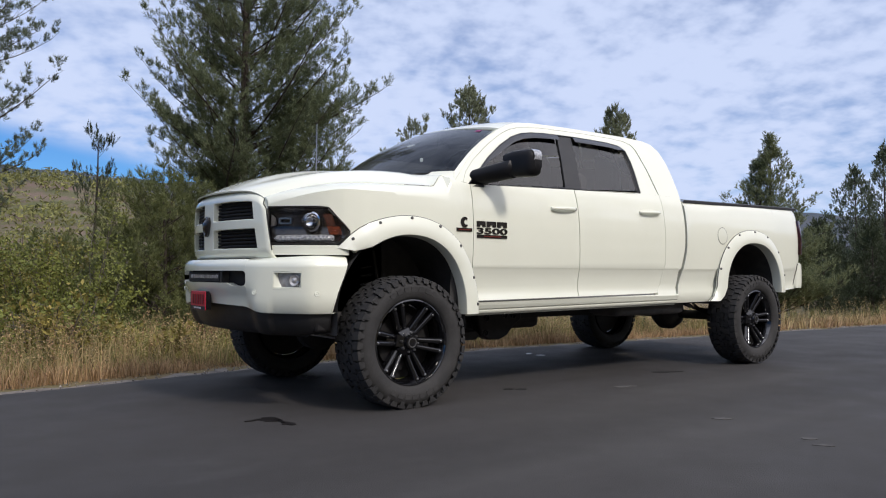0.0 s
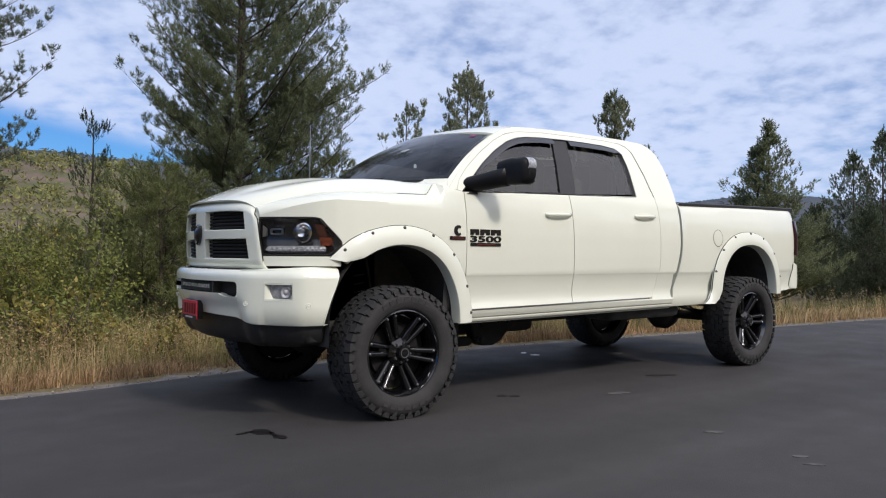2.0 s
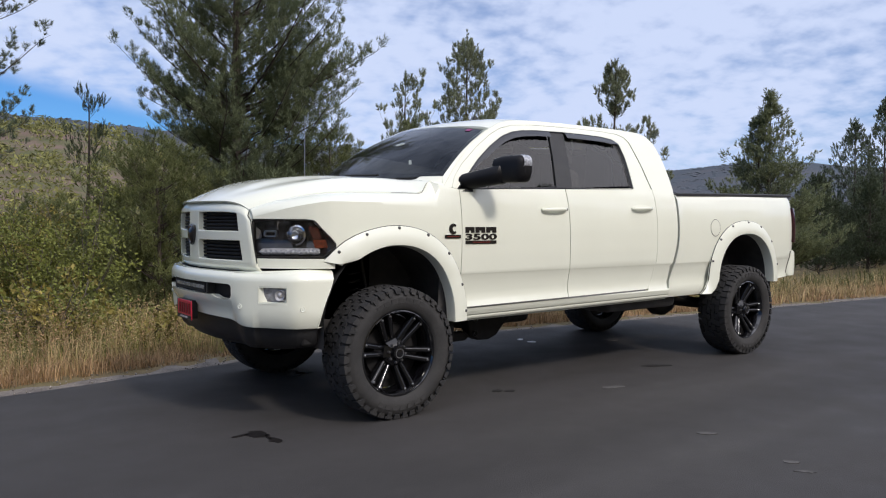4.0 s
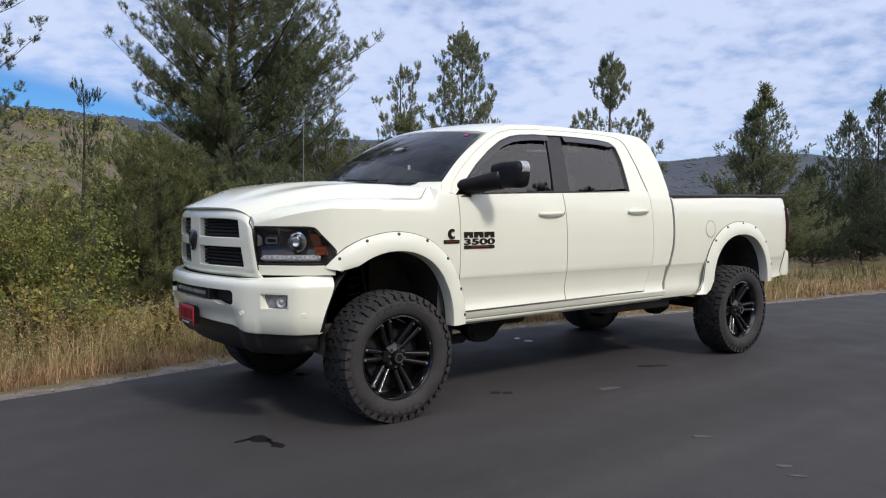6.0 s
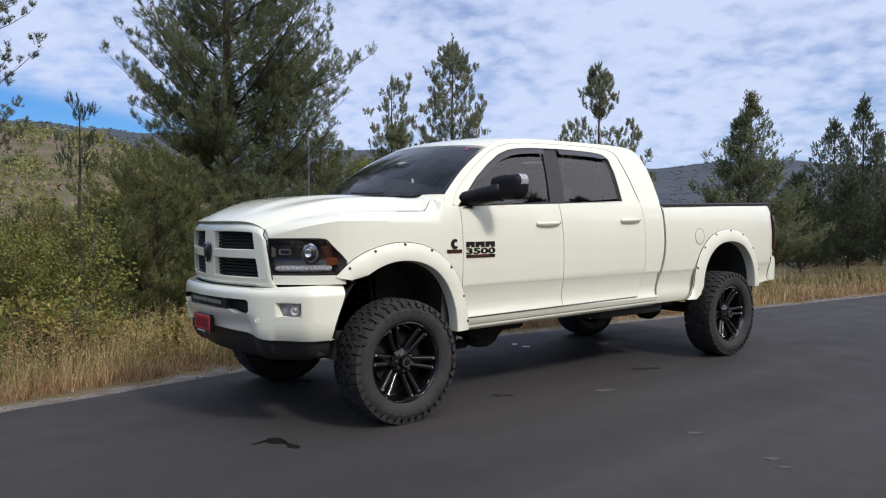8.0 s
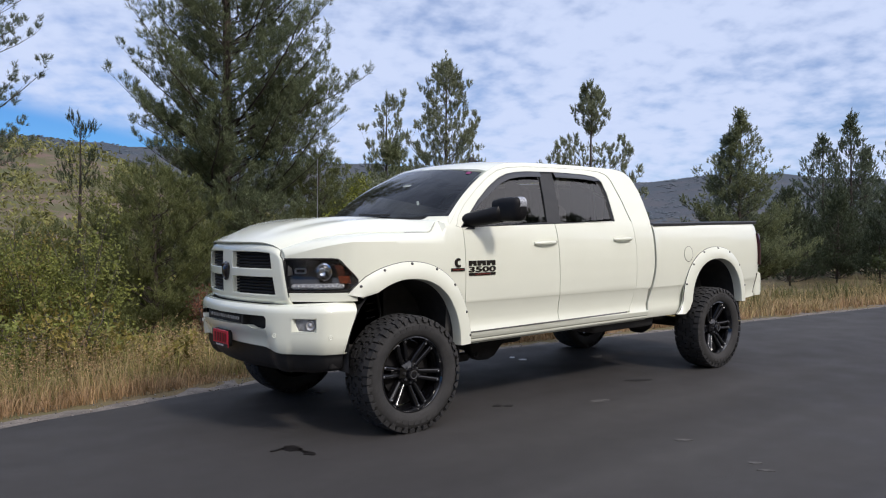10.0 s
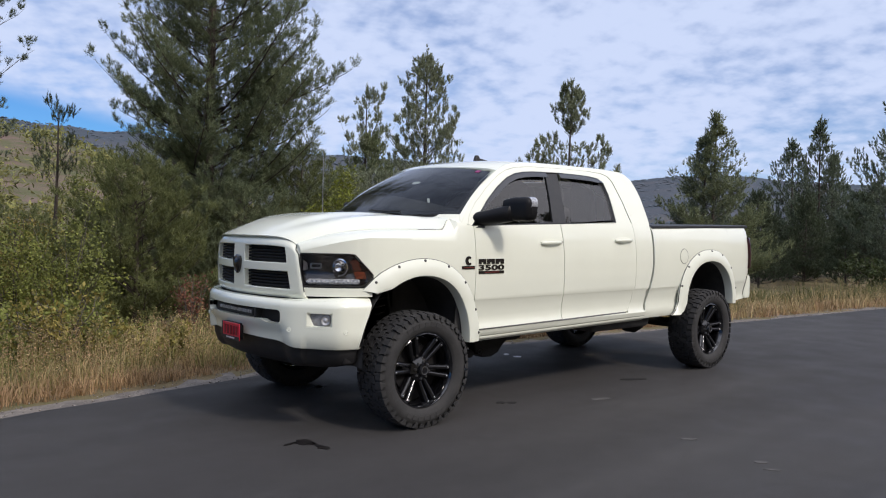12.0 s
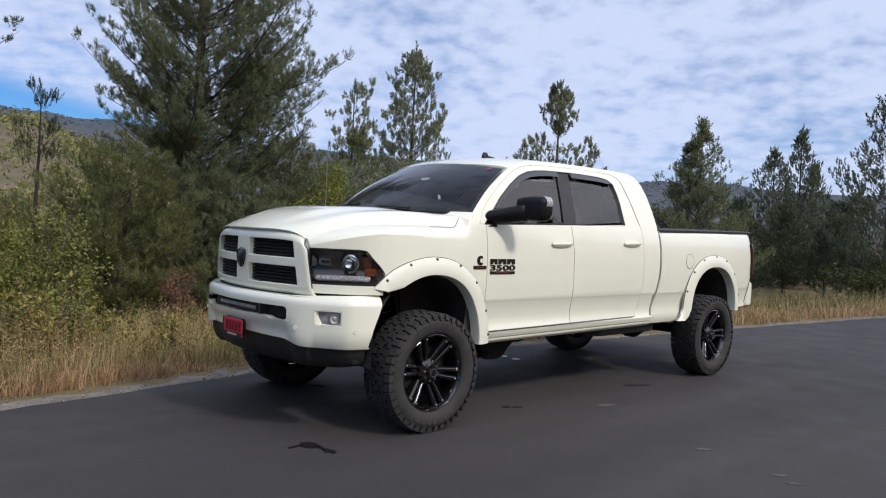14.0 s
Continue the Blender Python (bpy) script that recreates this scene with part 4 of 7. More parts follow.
badge = front_door[0]
for k, (a, b) in enumerate(((0.0, 0.085), (0.096, 0.19), (0.201, 0.30))):
    xa, xb = 0.598 + a * 0.93, 0.598 + b * 0.93
    w3 = (xb - xa) / 5
    blk = Geo()
    for x0, x1, z0, z1 in ((xa, xa + 1.9 * w3, 1.189, 1.229), (xa + 1.9 * w3, xb - 1.9 * w3, 1.204, 1.229), (xb - 1.9 * w3, xb, 1.189, 1.229)):
        blk.panel([[side(x0 + (x1 - x0) * i / 2, z, 0.006) for i in range(3)] for z in (z0, z1)], (0, 0.006, 0))
    part("door_badge", blk, BADGE_DARK, badge, "dark raised door badge")
# the raised number
txt = bpy.data.curves.new("badge_number", "FONT")
txt.body, txt.size, txt.offset, txt.resolution_u = "3500", 1.0, 0.028, 3
txt_ob = bpy.data.objects.new("badge_number", txt)
flat = bpy.data.meshes.new_from_object(txt_ob)
bpy.data.objects.remove(txt_ob)
co = [v.co.copy() for v in flat.vertices]
x_lo, x_hi, y_lo, y_hi = min(c.x for c in co), max(c.x for c in co), min(c.y for c in co), max(c.y for c in co)
num = Geo()
num.v = [side(0.598 + 0.284 * (c.x - x_lo) / (x_hi - x_lo), 1.139 + 0.044 * (c.y - y_lo) / (y_hi - y_lo), 0.006) for c in co]
num.f = [tuple(p.vertices) for p in flat.polygons]
rim_use = {}
for f in num.f:
    for q in zip(f, f[1:] + f[:1]):
        rim_use[tuple(sorted(q))] = rim_use.get(tuple(sorted(q)), 0) + 1
for (p, q), uses in rim_use.items():
    if uses == 1:
        a0, b0 = num.v[p], num.v[q]
        num.poly([a0, b0, (b0[0], b0[1] + 0.006, b0[2]), (a0[0], a0[1] + 0.006, a0[2])])
bpy.data.meshes.remove(flat)
part("badge_number", num, BADGE_DARK, badge, "dark raised number 3500")
badge_bar("door_badge", 0.600, 0.878, 1.112, 1.134, BADGE_DARK, "dark badge bar", parent=badge)
badge_bar("badge_insert", 0.66, 0.82, 1.119, 1.127, BADGE_RED, "thin red badge line", thick=0.0085, parent=badge)
fb = [o for o in truck.children if o.name.startswith("front_fender")][0]
badge_bar("fender_badge", 0.42, 0.555, 1.152, 1.176, BADGE_DARK, "dark fender badge bar", parent=fb)
badge_bar("badge_insert", 0.435, 0.54, 1.160, 1.168, BADGE_RED, "thin red badge line", thick=0.0085, parent=fb)
cres = Geo()
ring_o = [side(0.492 + 0.036 * math.cos(q), 1.216 + 0.036 * math.sin(q), 0.006) for q in [radians(50 + 260 * k / 20) for k in range(21)]]
ring_i = [side(0.500 + 0.016 * math.cos(q), 1.216 + 0.018 * math.sin(q), 0.006) for q in [radians(50 + 260 * k / 20) for k in range(21)]]
cres.panel([ring_o, ring_i], (0, 0.006, 0))
part("fender_badge", cres, BADGE_DARK, fb, "dark curved fender emblem")

# grille: frame with four openings, slats, shield
def front_x(y, z):
    """How far forward the grille face stands."""
    return -0.945 + 0.30 * y * y + 0.05 * abs(z - 1.17) ** 1.2 * 2 * 0.4


GZ0, GZ1 = 0.955, 1.385


def grille_half(z):
    return 0.69 - (z - GZ0) / (GZ1 - GZ0) * 0.074 - 0.030 * ease(1.30, 1.385, z) ** 2


YO0, YO1 = 0.088, 0.590
g = Geo()
yk = [0.0, 0.06, YO0, 0.2, 0.3, 0.4, 0.5, YO1, 0.75, 0.85, 0.95, 1.0]
zk = [GZ0, 0.985, 1.018, 1.08, 1.140, 1.170, 1.200, 1.26, 1.318, 1.342, 1.366, GZ1]


def gp(y, z, sgn):
    w = grille_half(z)
    yy = y if y < 0.999 else w
    if 0.7 < y < 0.999:
        yy = w - (0.048 if y < 0.8 else 0.028 if y < 0.9 else 0.011)
    if abs(y - YO1) < 1e-6:
        yy = YO1 - (z - GZ0) * 0.17
    drop = 0.0
    if y > 0.999:
        drop = 0.008
    top = corner_drop(yy) * ease(1.25, 1.385, z)
    edge_in = 0.022 * (1 - ease(0.0, 0.03, z - GZ0)) + 0.03 * (1 - ease(0.0, 0.035, GZ1 - z))
    return (front_x(yy, z) + drop + edge_in, sgn * yy, z - top)


def opening(i, j):
    return 2 <= i < 7 and (2 <= j < 4 or 6 <= j < 8)


for sgn in (-1, 1):
    for i in range(len(yk) - 1):
        for j in range(len(zk) - 1):
            quad = [gp(yk[i], zk[j], sgn), gp(yk[i + 1], zk[j], sgn), gp(yk[i + 1], zk[j + 1], sgn), gp(yk[i], zk[j + 1], sgn)]
            if not opening(i, j):
                g.poly(quad)
            else:
                deep = Vector((0.055, 0, 0))
                if i == 2:
                    g.poly([quad[0], quad[3], Vector(quad[3]) + deep, Vector(quad[0]) + deep])
                if i == 6:
                    g.poly([quad[1], quad[2], Vector(quad[2]) + deep, Vector(quad[1]) + deep])
                if j in (2, 6):
                    g.poly([quad[0], quad[1], Vector(quad[1]) + deep, Vector(quad[0]) + deep])
                if j in (3, 7):
                    g.poly([quad[3], quad[2], Vector(quad[2]) + deep, Vector(quad[3]) + deep])
# rim back to the lamp
for sgn in (-1, 1):
    rim = [Vector(gp(1.0, z, sgn)) for z in zk]
    g.grid([[tuple(p) for p in rim], [tuple(p + Vector((0.010, 0, 0))) for p in rim]])
seam = [Vector(gp(yy, GZ1, 1)) + Vector((0.006, 0, 0.005)) for yy in (0.0, 0.15, 0.3, 0.42, 0.5, 0.55)] + [Vector(gp(1.0, z, 1)) + Vector((0.004, 0.004, 0.004)) for z in (GZ1, 1.35, 1.318, 1.26, 1.2, 1.1, 1.0)]
both("grille_seam", Geo().tube([(p.x, -p.y, p.z) for p in seam], 0.0030, 6), SHADE_BLACK, truck)
for sgn in (-1, 1):
    g.grid([[tuple(Vector(gp(1.0, z, sgn)) + Vector((0.010, 0, 0))) for z in zk[2:8]], [(-0.806, sgn * (interp(-0.806, FX, FY) - 0.004), z) for z in zk[2:8]]])
    g.grid([[tuple(Vector(gp(1.0, z, sgn)) + Vector((0.010, 0, 0))) for z in zk[7:]], [(-0.799, sgn * (0.644 - 0.034 * k / 4), 1.262 + 0.068 * k / 4) for k in range(5)]])
grille = part("grille_frame", g, WHITE, truck, "white four-opening grille frame", bevel=0.015, smooth=40)
g = Geo().grid([[(front_x(y, z) + 0.075, y, z) for y in [-0.6 + 0.1 * k for k in range(13)]] for z in (0.99, 1.17, 1.36)])
part("grille_backing", g, LINER, grille)
GRILLE_BLACK = paint("satin_black_slat", (0.008, 0.008, 0.009), 0.65, spec=0.2)
for sgn in (-1, 1):
    for za, zb in ((1.022, 1.136), (1.204, 1.314)):
        for k in range(5):
            z = za + (zb - za) * (k + 0.5) / 5
            y1 = YO1 - (z - GZ0) * 0.17 + 0.004
            s = Geo().panel([[(front_x(y, z) + dx, sgn * y, z + dz) for y in [YO0 - 0.004 + (y1 - YO0 + 0.004) * i / 6 for i in range(7)]] for dx, dz in ((0.062, 0.008), (0.036, 0.0075), (0.032, 0.0), (0.036, -0.0075))], (0.01, 0, 0))
            part("grille_slat", s, GRILLE_BLACK, grille)
sh = Geo()
shield = [(0.0, 0.078), (0.045, 0.066), (0.058, 0.03), (0.05, -0.02), (0.028, -0.062), (0.0, -0.078), (-0.028, -0.062), (-0.05, -0.02), (-0.058, 0.03), (-0.045, 0.066)]
sh.grid([[(front_x(0, 1.17) + dx, y * k, 1.172 + z * k) for y, z in shield] for k, dx in ((0.9, 0.0), (0.9, -0.014), (0.76, -0.024), (0.62, -0.018), (0.35, -0.030), (0.02, -0.032))], close=True)
part("grille_shield", sh, BADGE_DARK, grille, "satin black shield emblem")


# headlamps
def on_nose(x, z, back=0.0):
    y = interp(x, FX, FY)
    d = Vector((0.72, 0.62, 0)) if x < -0.5 else Vector((0.4, 0.85, 0))
    return Vector((x, -(y + 0.002), z)) + d * back


def lamp_bounds(x):
    lo = interp(x, [-0.805, -0.76, -0.47, -0.398], [1.05, 1.042, 1.046, 1.105])
    hi = interp(x, [-0.805, -0.78, -0.525, -0.398], [1.266, 1.272, 1.270, 1.124])
    return lo, hi


lens_rows, house_rows, rim_rows = [], [], []
xs_l = [-0.803 + 0.405 * i / 23 for i in range(24)]
for v in [k / 10 for k in range(11)]:
    lens_rows.append([tuple(on_nose(x, lamp_bounds(x)[0] + (lamp_bounds(x)[1] - lamp_bounds(x)[0]) * v, 0.004)) for x in xs_l])
for v in [k / 10 for k in range(11)]:
    house_rows.append([tuple(on_nose(x, lamp_bounds(x)[0] + (lamp_bounds(x)[1] - lamp_bounds(x)[0]) * v, 0.012 + 0.055 * math.sin(math.pi * min(1, max(0, v))) ** 0.5 * ease(-0.42, -0.52, x) if x < -0.42 else 0.012)) for x in xs_l])
for i in (0, 1):
    mir = (lambda q: q) if i == 0 else (lambda q: q.mirrored())
    lamp = part("headlamp", mir(Geo().grid(house_rows)), LAMP_DARK, truck, "smoked projector headlamp")
    cg = Vector(on_nose(-0.612, 1.178, 0.012))
    n = Vector((-0.78, -0.62, 0)).normalized()
    tside = Vector((0.62, -0.78, 0)).normalized()

    def disc(r, off, c=cg):
        return [tuple(c + n * off + tside * (r * math.cos(q)) + Vector((0, 0, r * math.sin(q)))) for q in [2 * math.pi * k / 24 for k in range(24)]]

    ring = Geo().grid([disc(0.054, -0.03), disc(0.062, -0.012), disc(0.063, 0.004), disc(0.055, 0.006), disc(0.046, -0.02)], close=True)
    part("projector_ring", mir(ring), CHROME, lamp, "chrome projector ring")
    ball = Geo().grid([disc(0.044, -0.018), disc(0.040, -0.004), disc(0.028, 0.008), disc(0.012, 0.014), disc(0.001, 0.015)], close=True)
    part("projector_lens", mir(ball), GLASS_LAMP, lamp, "clear projector lens")
    bowl = Geo().grid([disc(0.044, -0.02), disc(0.02, -0.028), disc(0.001, -0.03)], close=True)
    part("projector_bowl", mir(bowl), CHROME, lamp)
    # second reflector towards the grille
    c2 = Vector(on_nose(-0.735, 1.185, 0.03))
    def bracket(a, b, o, c=c2):
        return [tuple(c + n * o + tside * (a * p) + Vector((0, 0, b * q))) for p, q in ((-1, -0.7), (-0.8, -1), (0.8, -1), (1, -0.7), (1, 0.7), (0.8, 1), (-0.8, 1), (-1, 0.7))]

    arm = Geo().grid([bracket(0.042, 0.020, -0.02), bracket(0.040, 0.019, 0.0), bracket(0.034, 0.013, 0.0), bracket(0.030, 0.010, -0.018)], close=True)
    part("lamp_reflector", mir(arm), BRUSHED, lamp, "narrow grey lamp reflector")
    c3 = Vector(on_nose(-0.788, 1.195, 0.022))
    fac = Geo().grid([[tuple(c3 + tside * a + Vector((0, 0, b)) + n * o) for a, b, o in ((-0.004, 0.03, 0.0), (0.022, 0.008, -0.012), (0.030, -0.03, -0.006))], [tuple(c3 + tside * a + Vector((0, 0, b)) + n * o) for a, b, o in ((-0.006, -0.045, 0.0), (0.008, -0.040, -0.014), (0.022, -0.040, -0.008))]])
    part("corner_facet", mir(fac), BRUSHED, lamp)
    # one clear pill of small facets along the foot of the lamp
    strip_rows = []
    for v, lift in ((0.0, -0.012), (0.22, 0.004), (0.5, 0.007), (0.78, 0.004), (1.0, -0.012)):
        row = []
        for k in range(53):
            f = k / 52
            x = -0.775 + 0.287 * f
            end = math.sqrt(max(0.0, 1 - max(0.0, 1 - f / 0.06) ** 2)) * math.sqrt(max(0.0, 1 - max(0.0, 1 - (1 - f) / 0.10) ** 2))
            zc, hh = 1.076 + 0.003 * f, 0.0205 * (0.15 + 0.85 * end)
            facet = 0.0035 * ((k + int(v * 4)) % 4 in (0, 1))
            row.append(tuple(Vector(on_nose(x, zc + (v - 0.5) * 2 * hh, 0.014)) + n * (lift + facet)))
        strip_rows.append(row)
    part("running_light", mir(Geo().grid(strip_rows)), LED_WHITE, lamp, "clear faceted running light strip", smooth=12)
    am = Geo().panel([[tuple(on_nose(x + (z - 1.105) * -0.25, z, 0.012)) for x in (-0.520, -0.498, -0.472, -0.446)] for z in (1.100, 1.125, 1.150)], (0.01, 0.01, 0))
    part("amber_reflector", mir(am), AMBER, lamp, "amber side reflector")
    am = Geo().panel([[tuple(on_nose(x + (z - 1.105) * -0.35, z, 0.016)) for x in (-0.512, -0.490, -0.464)] for z in (1.153, 1.190, 1.225)], (0.01, 0.01, 0))
    part("marker_lens", mir(am), AMBER_DARK, lamp, "dark orange marker lens")
    cover_ob = part("lamp_cover", mir(Geo().grid(lens_rows)), GLASS_LAMP, lamp, "clear lamp cover")
    cover_ob.visible_shadow = False
    edge_g = Geo()
    loop = list(lens_rows[0]) + [r[-1] for r in lens_rows[1:]] + list(lens_rows[-1])[-2::-1] + [r[0] for r in lens_rows[-2:0:-1]]
    edge_g.tube([Vector(p) + Vector((0.004, 0.003, 0)) for p in loop + loop[:1]], 0.0055, 6, caps=False)
    part("lamp_gasket", mir(edge_g), BLACK_TRIM, lamp)

# front bumper
BPX = [(-1.005, 0.0), (-1.00, 0.15), (-0.975, 0.35), (-0.935, 0.52), (-0.905, 0.60), (-0.880, 0.66), (-0.845, 0.715), (-0.80, 0.775), (-0.74, 0.855), (-0.685, 0.925), (-0.63, 0.955), (-0.56, 0.966), (-0.50, 0.972), (-0.44, 0.978), (-0.41, 0.98)]


def bumper_plan(s):
    pts = [bumper_raw(min(1.0, max(0.0, s + d))) for d in (-0.05, -0.025, 0.0, 0.025, 0.05)]
    return (sum(p[0] for p in pts) / 5, sum(p[1] for p in pts) / 5 if s > 0.0 else 0.0)


def bumper_raw(s):
    k = s * (len(BPX) - 1)
    i = min(int(k), len(BPX) - 2)
    f = k - i
    return (BPX[i][0] + (BPX[i + 1][0] - BPX[i][0]) * f, BPX[i][1] + (BPX[i + 1][1] - BPX[i][1]) * f)


S_N = 56


def bumper_point(s, z, back=0.0):
    x, y = bumper_plan(s)
    x2, y2 = bumper_plan(min(1, s + 0.02))
    x1, y1 = bumper_plan(max(0, s - 0.02))
    t = Vector((x2 - x1, y2 - y1)).normalized()
    nrm = Vector((t.y, -t.x))
    roll = 0.028 * max(0, (0.905 - z) * -1 / 0.045 + 0) ** 2 if z > 0.905 else 0.0
    pull = 0.055 * max(0.0, (0.70 - z) / 0.1) * (1 if s > 0.45 else 0.4) * 0.5
    pull += 0.045 * ease(0.80, 0.69, z) * ease(0.66, 0.52, y)
    xe = 0.0
    if s > 0.72:
        xe = -0.11 * ease(0.97, 0.60, z) * ((s - 0.72) / 0.28) ** 1.5 if z < 0.97 else 0
    return (x + abs(nrm.x) * (roll + pull + back) + xe, -(y - abs(nrm.y) * (roll + pull + back)), z)


def bumper_low(s):
    y = bumper_plan(s)[1]
    return interp(y, [0.0, 0.50, 0.58, 0.68, 0.75, 1.0], [0.668, 0.655, 0.645, 0.622, 0.618, 0.616])


bump = Geo()
top_band, low_band, corner = [], [], []
I_SLOT = [i for i in range(S_N + 1) if bumper_plan(i / S_N)[1] >= 0.565][0]
FOG_A, FOG_B = 27, 35
for i in range(S_N + 1):
    s = i / S_N
    y = bumper_plan(s)[1]
    zl = bumper_low(s)
    if i <= I_SLOT:
        top_band.append([bumper_point(s, z) for z in (0.876, 0.885, 0.90, 0.915, 0.93, 0.942, 0.948)])
        zt = interp(y, [0, 0.40, 0.44, 0.572], [0.800, 0.800, 0.782, 0.782])
        low_band.append([bumper_point(s, zl + (zt - zl) * k / 5) for k in range(6)])
    if i >= I_SLOT:
        zc = interp(y, [0.55, 0.66, 0.98], [0.949, 0.952, 0.970])
        corner.append([bumper_point(s, z, back) for z, back in ((zl, 0.004), (zl + 0.008, 0.0), (0.70, 0), (0.74, 0), (0.776, 0), (0.82, 0), (0.864, 0), (0.895, 0), (0.915, 0), (zc - 0.018, 0), (zc - 0.008, 0.003), (zc, 0.010))])
bump.panel(top_band, (0.05, 0, 0))
bump.panel(low_band, (0.05, 0, 0))
for i in range(len(corner) - 1):
    for j in range(11):
        if not (FOG_A <= i + I_SLOT < FOG_B and 4 <= j < 6):
            bump.poly([corner[i][j], corner[i + 1][j], corner[i + 1][j + 1], corner[i][j + 1]])
# rounded end of the centre slot
s_end = I_SLOT / S_N
for z1, sg in ((0.876, -1), (0.782, 1)):
    arc = [(1 - math.cos(math.pi / 2 * k / 6), 1 - math.sin(math.pi / 2 * k / 6)) for k in range(7)]
    bump.grid([[bumper_point(s_end - 0.026 * a, z1 + sg * 0.030 * b, 0.001) for a, b in arc], [bumper_point(s_end - 0.026 * a, z1, 0.001) for a, b in arc]])
    bump.grid([[bumper_point(s_end - 0.026 * a, z1 + sg * 0.030 * b, d) for a, b in arc] for d in (0.001, 0.05)])
bump.grid([[c[0] for c in corner], [tuple(Vector(c[0]) + Vector((0.04, 0.02, 0.005))) for c in corner]])
bump.grid([[c[-1] for c in corner], [tuple(Vector(c[-1]) + Vector((0.04, 0.03, 0.0))) for c in corner]])
bump.grid([corner[-1], [tuple(Vector(p) + Vector((0.0, 0.05, 0.0))) for p in corner[-1]]])
bl, br = both("front_bumper", bump, WHITE, truck, "white moulded front bumper half", smooth=40)
top_shelf = Geo().grid([[bumper_point(i / S_N, 0.948) for i in range(0, 41)], [tuple(Vector(bumper_point(i / S_N, 0.950)) + Vector((0.040, 0.005, 0.0))) for i in range(0, 41)]])
both("bumper_shelf", top_shelf, WHITE, truck)
gap_shelf = Geo().grid([[tuple(Vector(bumper_point(i / S_N, 0.949)) + Vector((0.040, 0.005, 0.0))) for i in range(0, 41)], [tuple(Vector(bumper_point(i / S_N, 0.940)) + Vector((0.13, 0.012, 0.0))) for i in range(0, 41)]])
both("bumper_gap", gap_shelf, SHADE_BLACK, truck)
# centre slot with a light bar
slot = Geo().grid([[bumper_point(i / S_N, z, 0.06) for i in range(0, 33)] for z in (0.76, 0.80, 0.88, 0.90)])
both("bumper_slot", slot, SHADE_BLACK, truck, "black bumper slot")
mesh_slot = Geo().panel([[bumper_point(i / S_N, z, 0.03) for i in range(19, 32)] for z in (0.79, 0.83, 0.87)], (0.01, 0, 0))
both("slot_filler", mesh_slot, SHADE_BLACK, truck, "black textured slot filler")
LAMP_FACE = paint("grey_led_face", (0.34, 0.34, 0.35), 0.2, c2=(0.16, 0.16, 0.17), scale=60, coat=0.8)
lb = part("light_bar", Geo().box((-0.968, -0.285, 0.805), (-0.90, 0.285, 0.868)), SHADE_BLACK, truck, "slim black led light bar", bevel=0.006)
for k in range(12):
    y = -0.242 + 0.044 * k
    part("light_bar_lens", Geo().box((-0.972, y - 0.019, 0.826), (-0.966, y + 0.019, 0.850)), LAMP_FACE, lb, bevel=0.002)
for sgn in (-1, 1):
    part("light_bar_bracket", Geo().box((-0.965, sgn * 0.305 - 0.014, 0.80), (-0.91, sgn * 0.305 + 0.014, 0.872)), BLACK_TRIM, lb, bevel=0.004)
# fog lamps
for i in (0, 1):
    mir = (lambda q: q) if i == 0 else (lambda q: q.mirrored())
    pocket = Geo()

    def fog_at(a, z, back):
        s = (FOG_A + (FOG_B - FOG_A) * a) / S_N
        return bumper_point(s, z, back)

    rows = []
    for grow, back, cut in ((1.06, -0.002, 0.0), (1.02, 0.001, 0.0), (0.92, 0.012, 0.6), (0.84, 0.026, 1.0)):
        ring = []
        for a, b in ((0.20 * cut, 0.02 * cut), (0.5, 0.0), (1 - 0.08 * cut, 0.0), (1, 0.2 + 0.1 * cut), (1, 0.85), (1 - 0.14 * cut, 1), (0.5, 1), (0.02 * cut, 1), (0.06 * cut, 0.5)):
            ring.append(fog_at(0.5 + (a - 0.5) * grow, 0.820 + (b - 0.5) * 0.100 * grow, back))
        rows.append(ring)
    pocket.grid(rows, close=True)
    fog = part("fog_lamp", mir(pocket), FLARE, (bl, br)[i], "fog lamp with clear lens in a white surround")
    face = Geo().grid([[fog_at(a, z, 0.024) for a in (0.0, 0.25, 0.5, 0.75, 1.0)] for z in (0.77, 0.80, 0.835, 0.87)])
    part("fog_lens", mir(face), SILVER, fog, "silver fog lamp face")
    for a0 in (0.58,):
        c = Vector(fog_at(a0 + 0.14, 0.818, 0.014))
        o = Geo().grid([[tuple(c + Vector((-0.62, -0.78, 0)) * off + Vector((0.70, -0.62, 0)) * (r * math.cos(q)) + Vector((0, 0, r * math.sin(q)))) for q in [2 * math.pi * k / 16 for k in range(16)]] for r, off in ((0.034, -0.01), (0.032, 0.008), (0.018, 0.002), (0.001, 0.008))], close=True)
        part("fog_bulb", mir(o), SILVER, fog, "chrome fog lamp bowl")
    for s0, z0 in ((0.725, 0.738), (0.345, 0.745)):
        c = Vector(bumper_point(s0, z0, -0.002))
        nn = (c - Vector((-0.4, -0.3, z0))).normalized()
        tt = nn.cross(Vector((0, 0, 1)))
        o = Geo().grid([[tuple(c + nn * off + tt * (r * math.cos(q)) + Vector((0, 0, r * math.sin(q)))) for q in [2 * math.pi * k / 14 for k in range(14)]] for r, off in ((0.016, -0.004), (0.014, 0.003), (0.010, 0.001), (0.001, 0.003))], close=True)
        part("parking_sensor", mir(o), FLARE, (bl, br)[i])
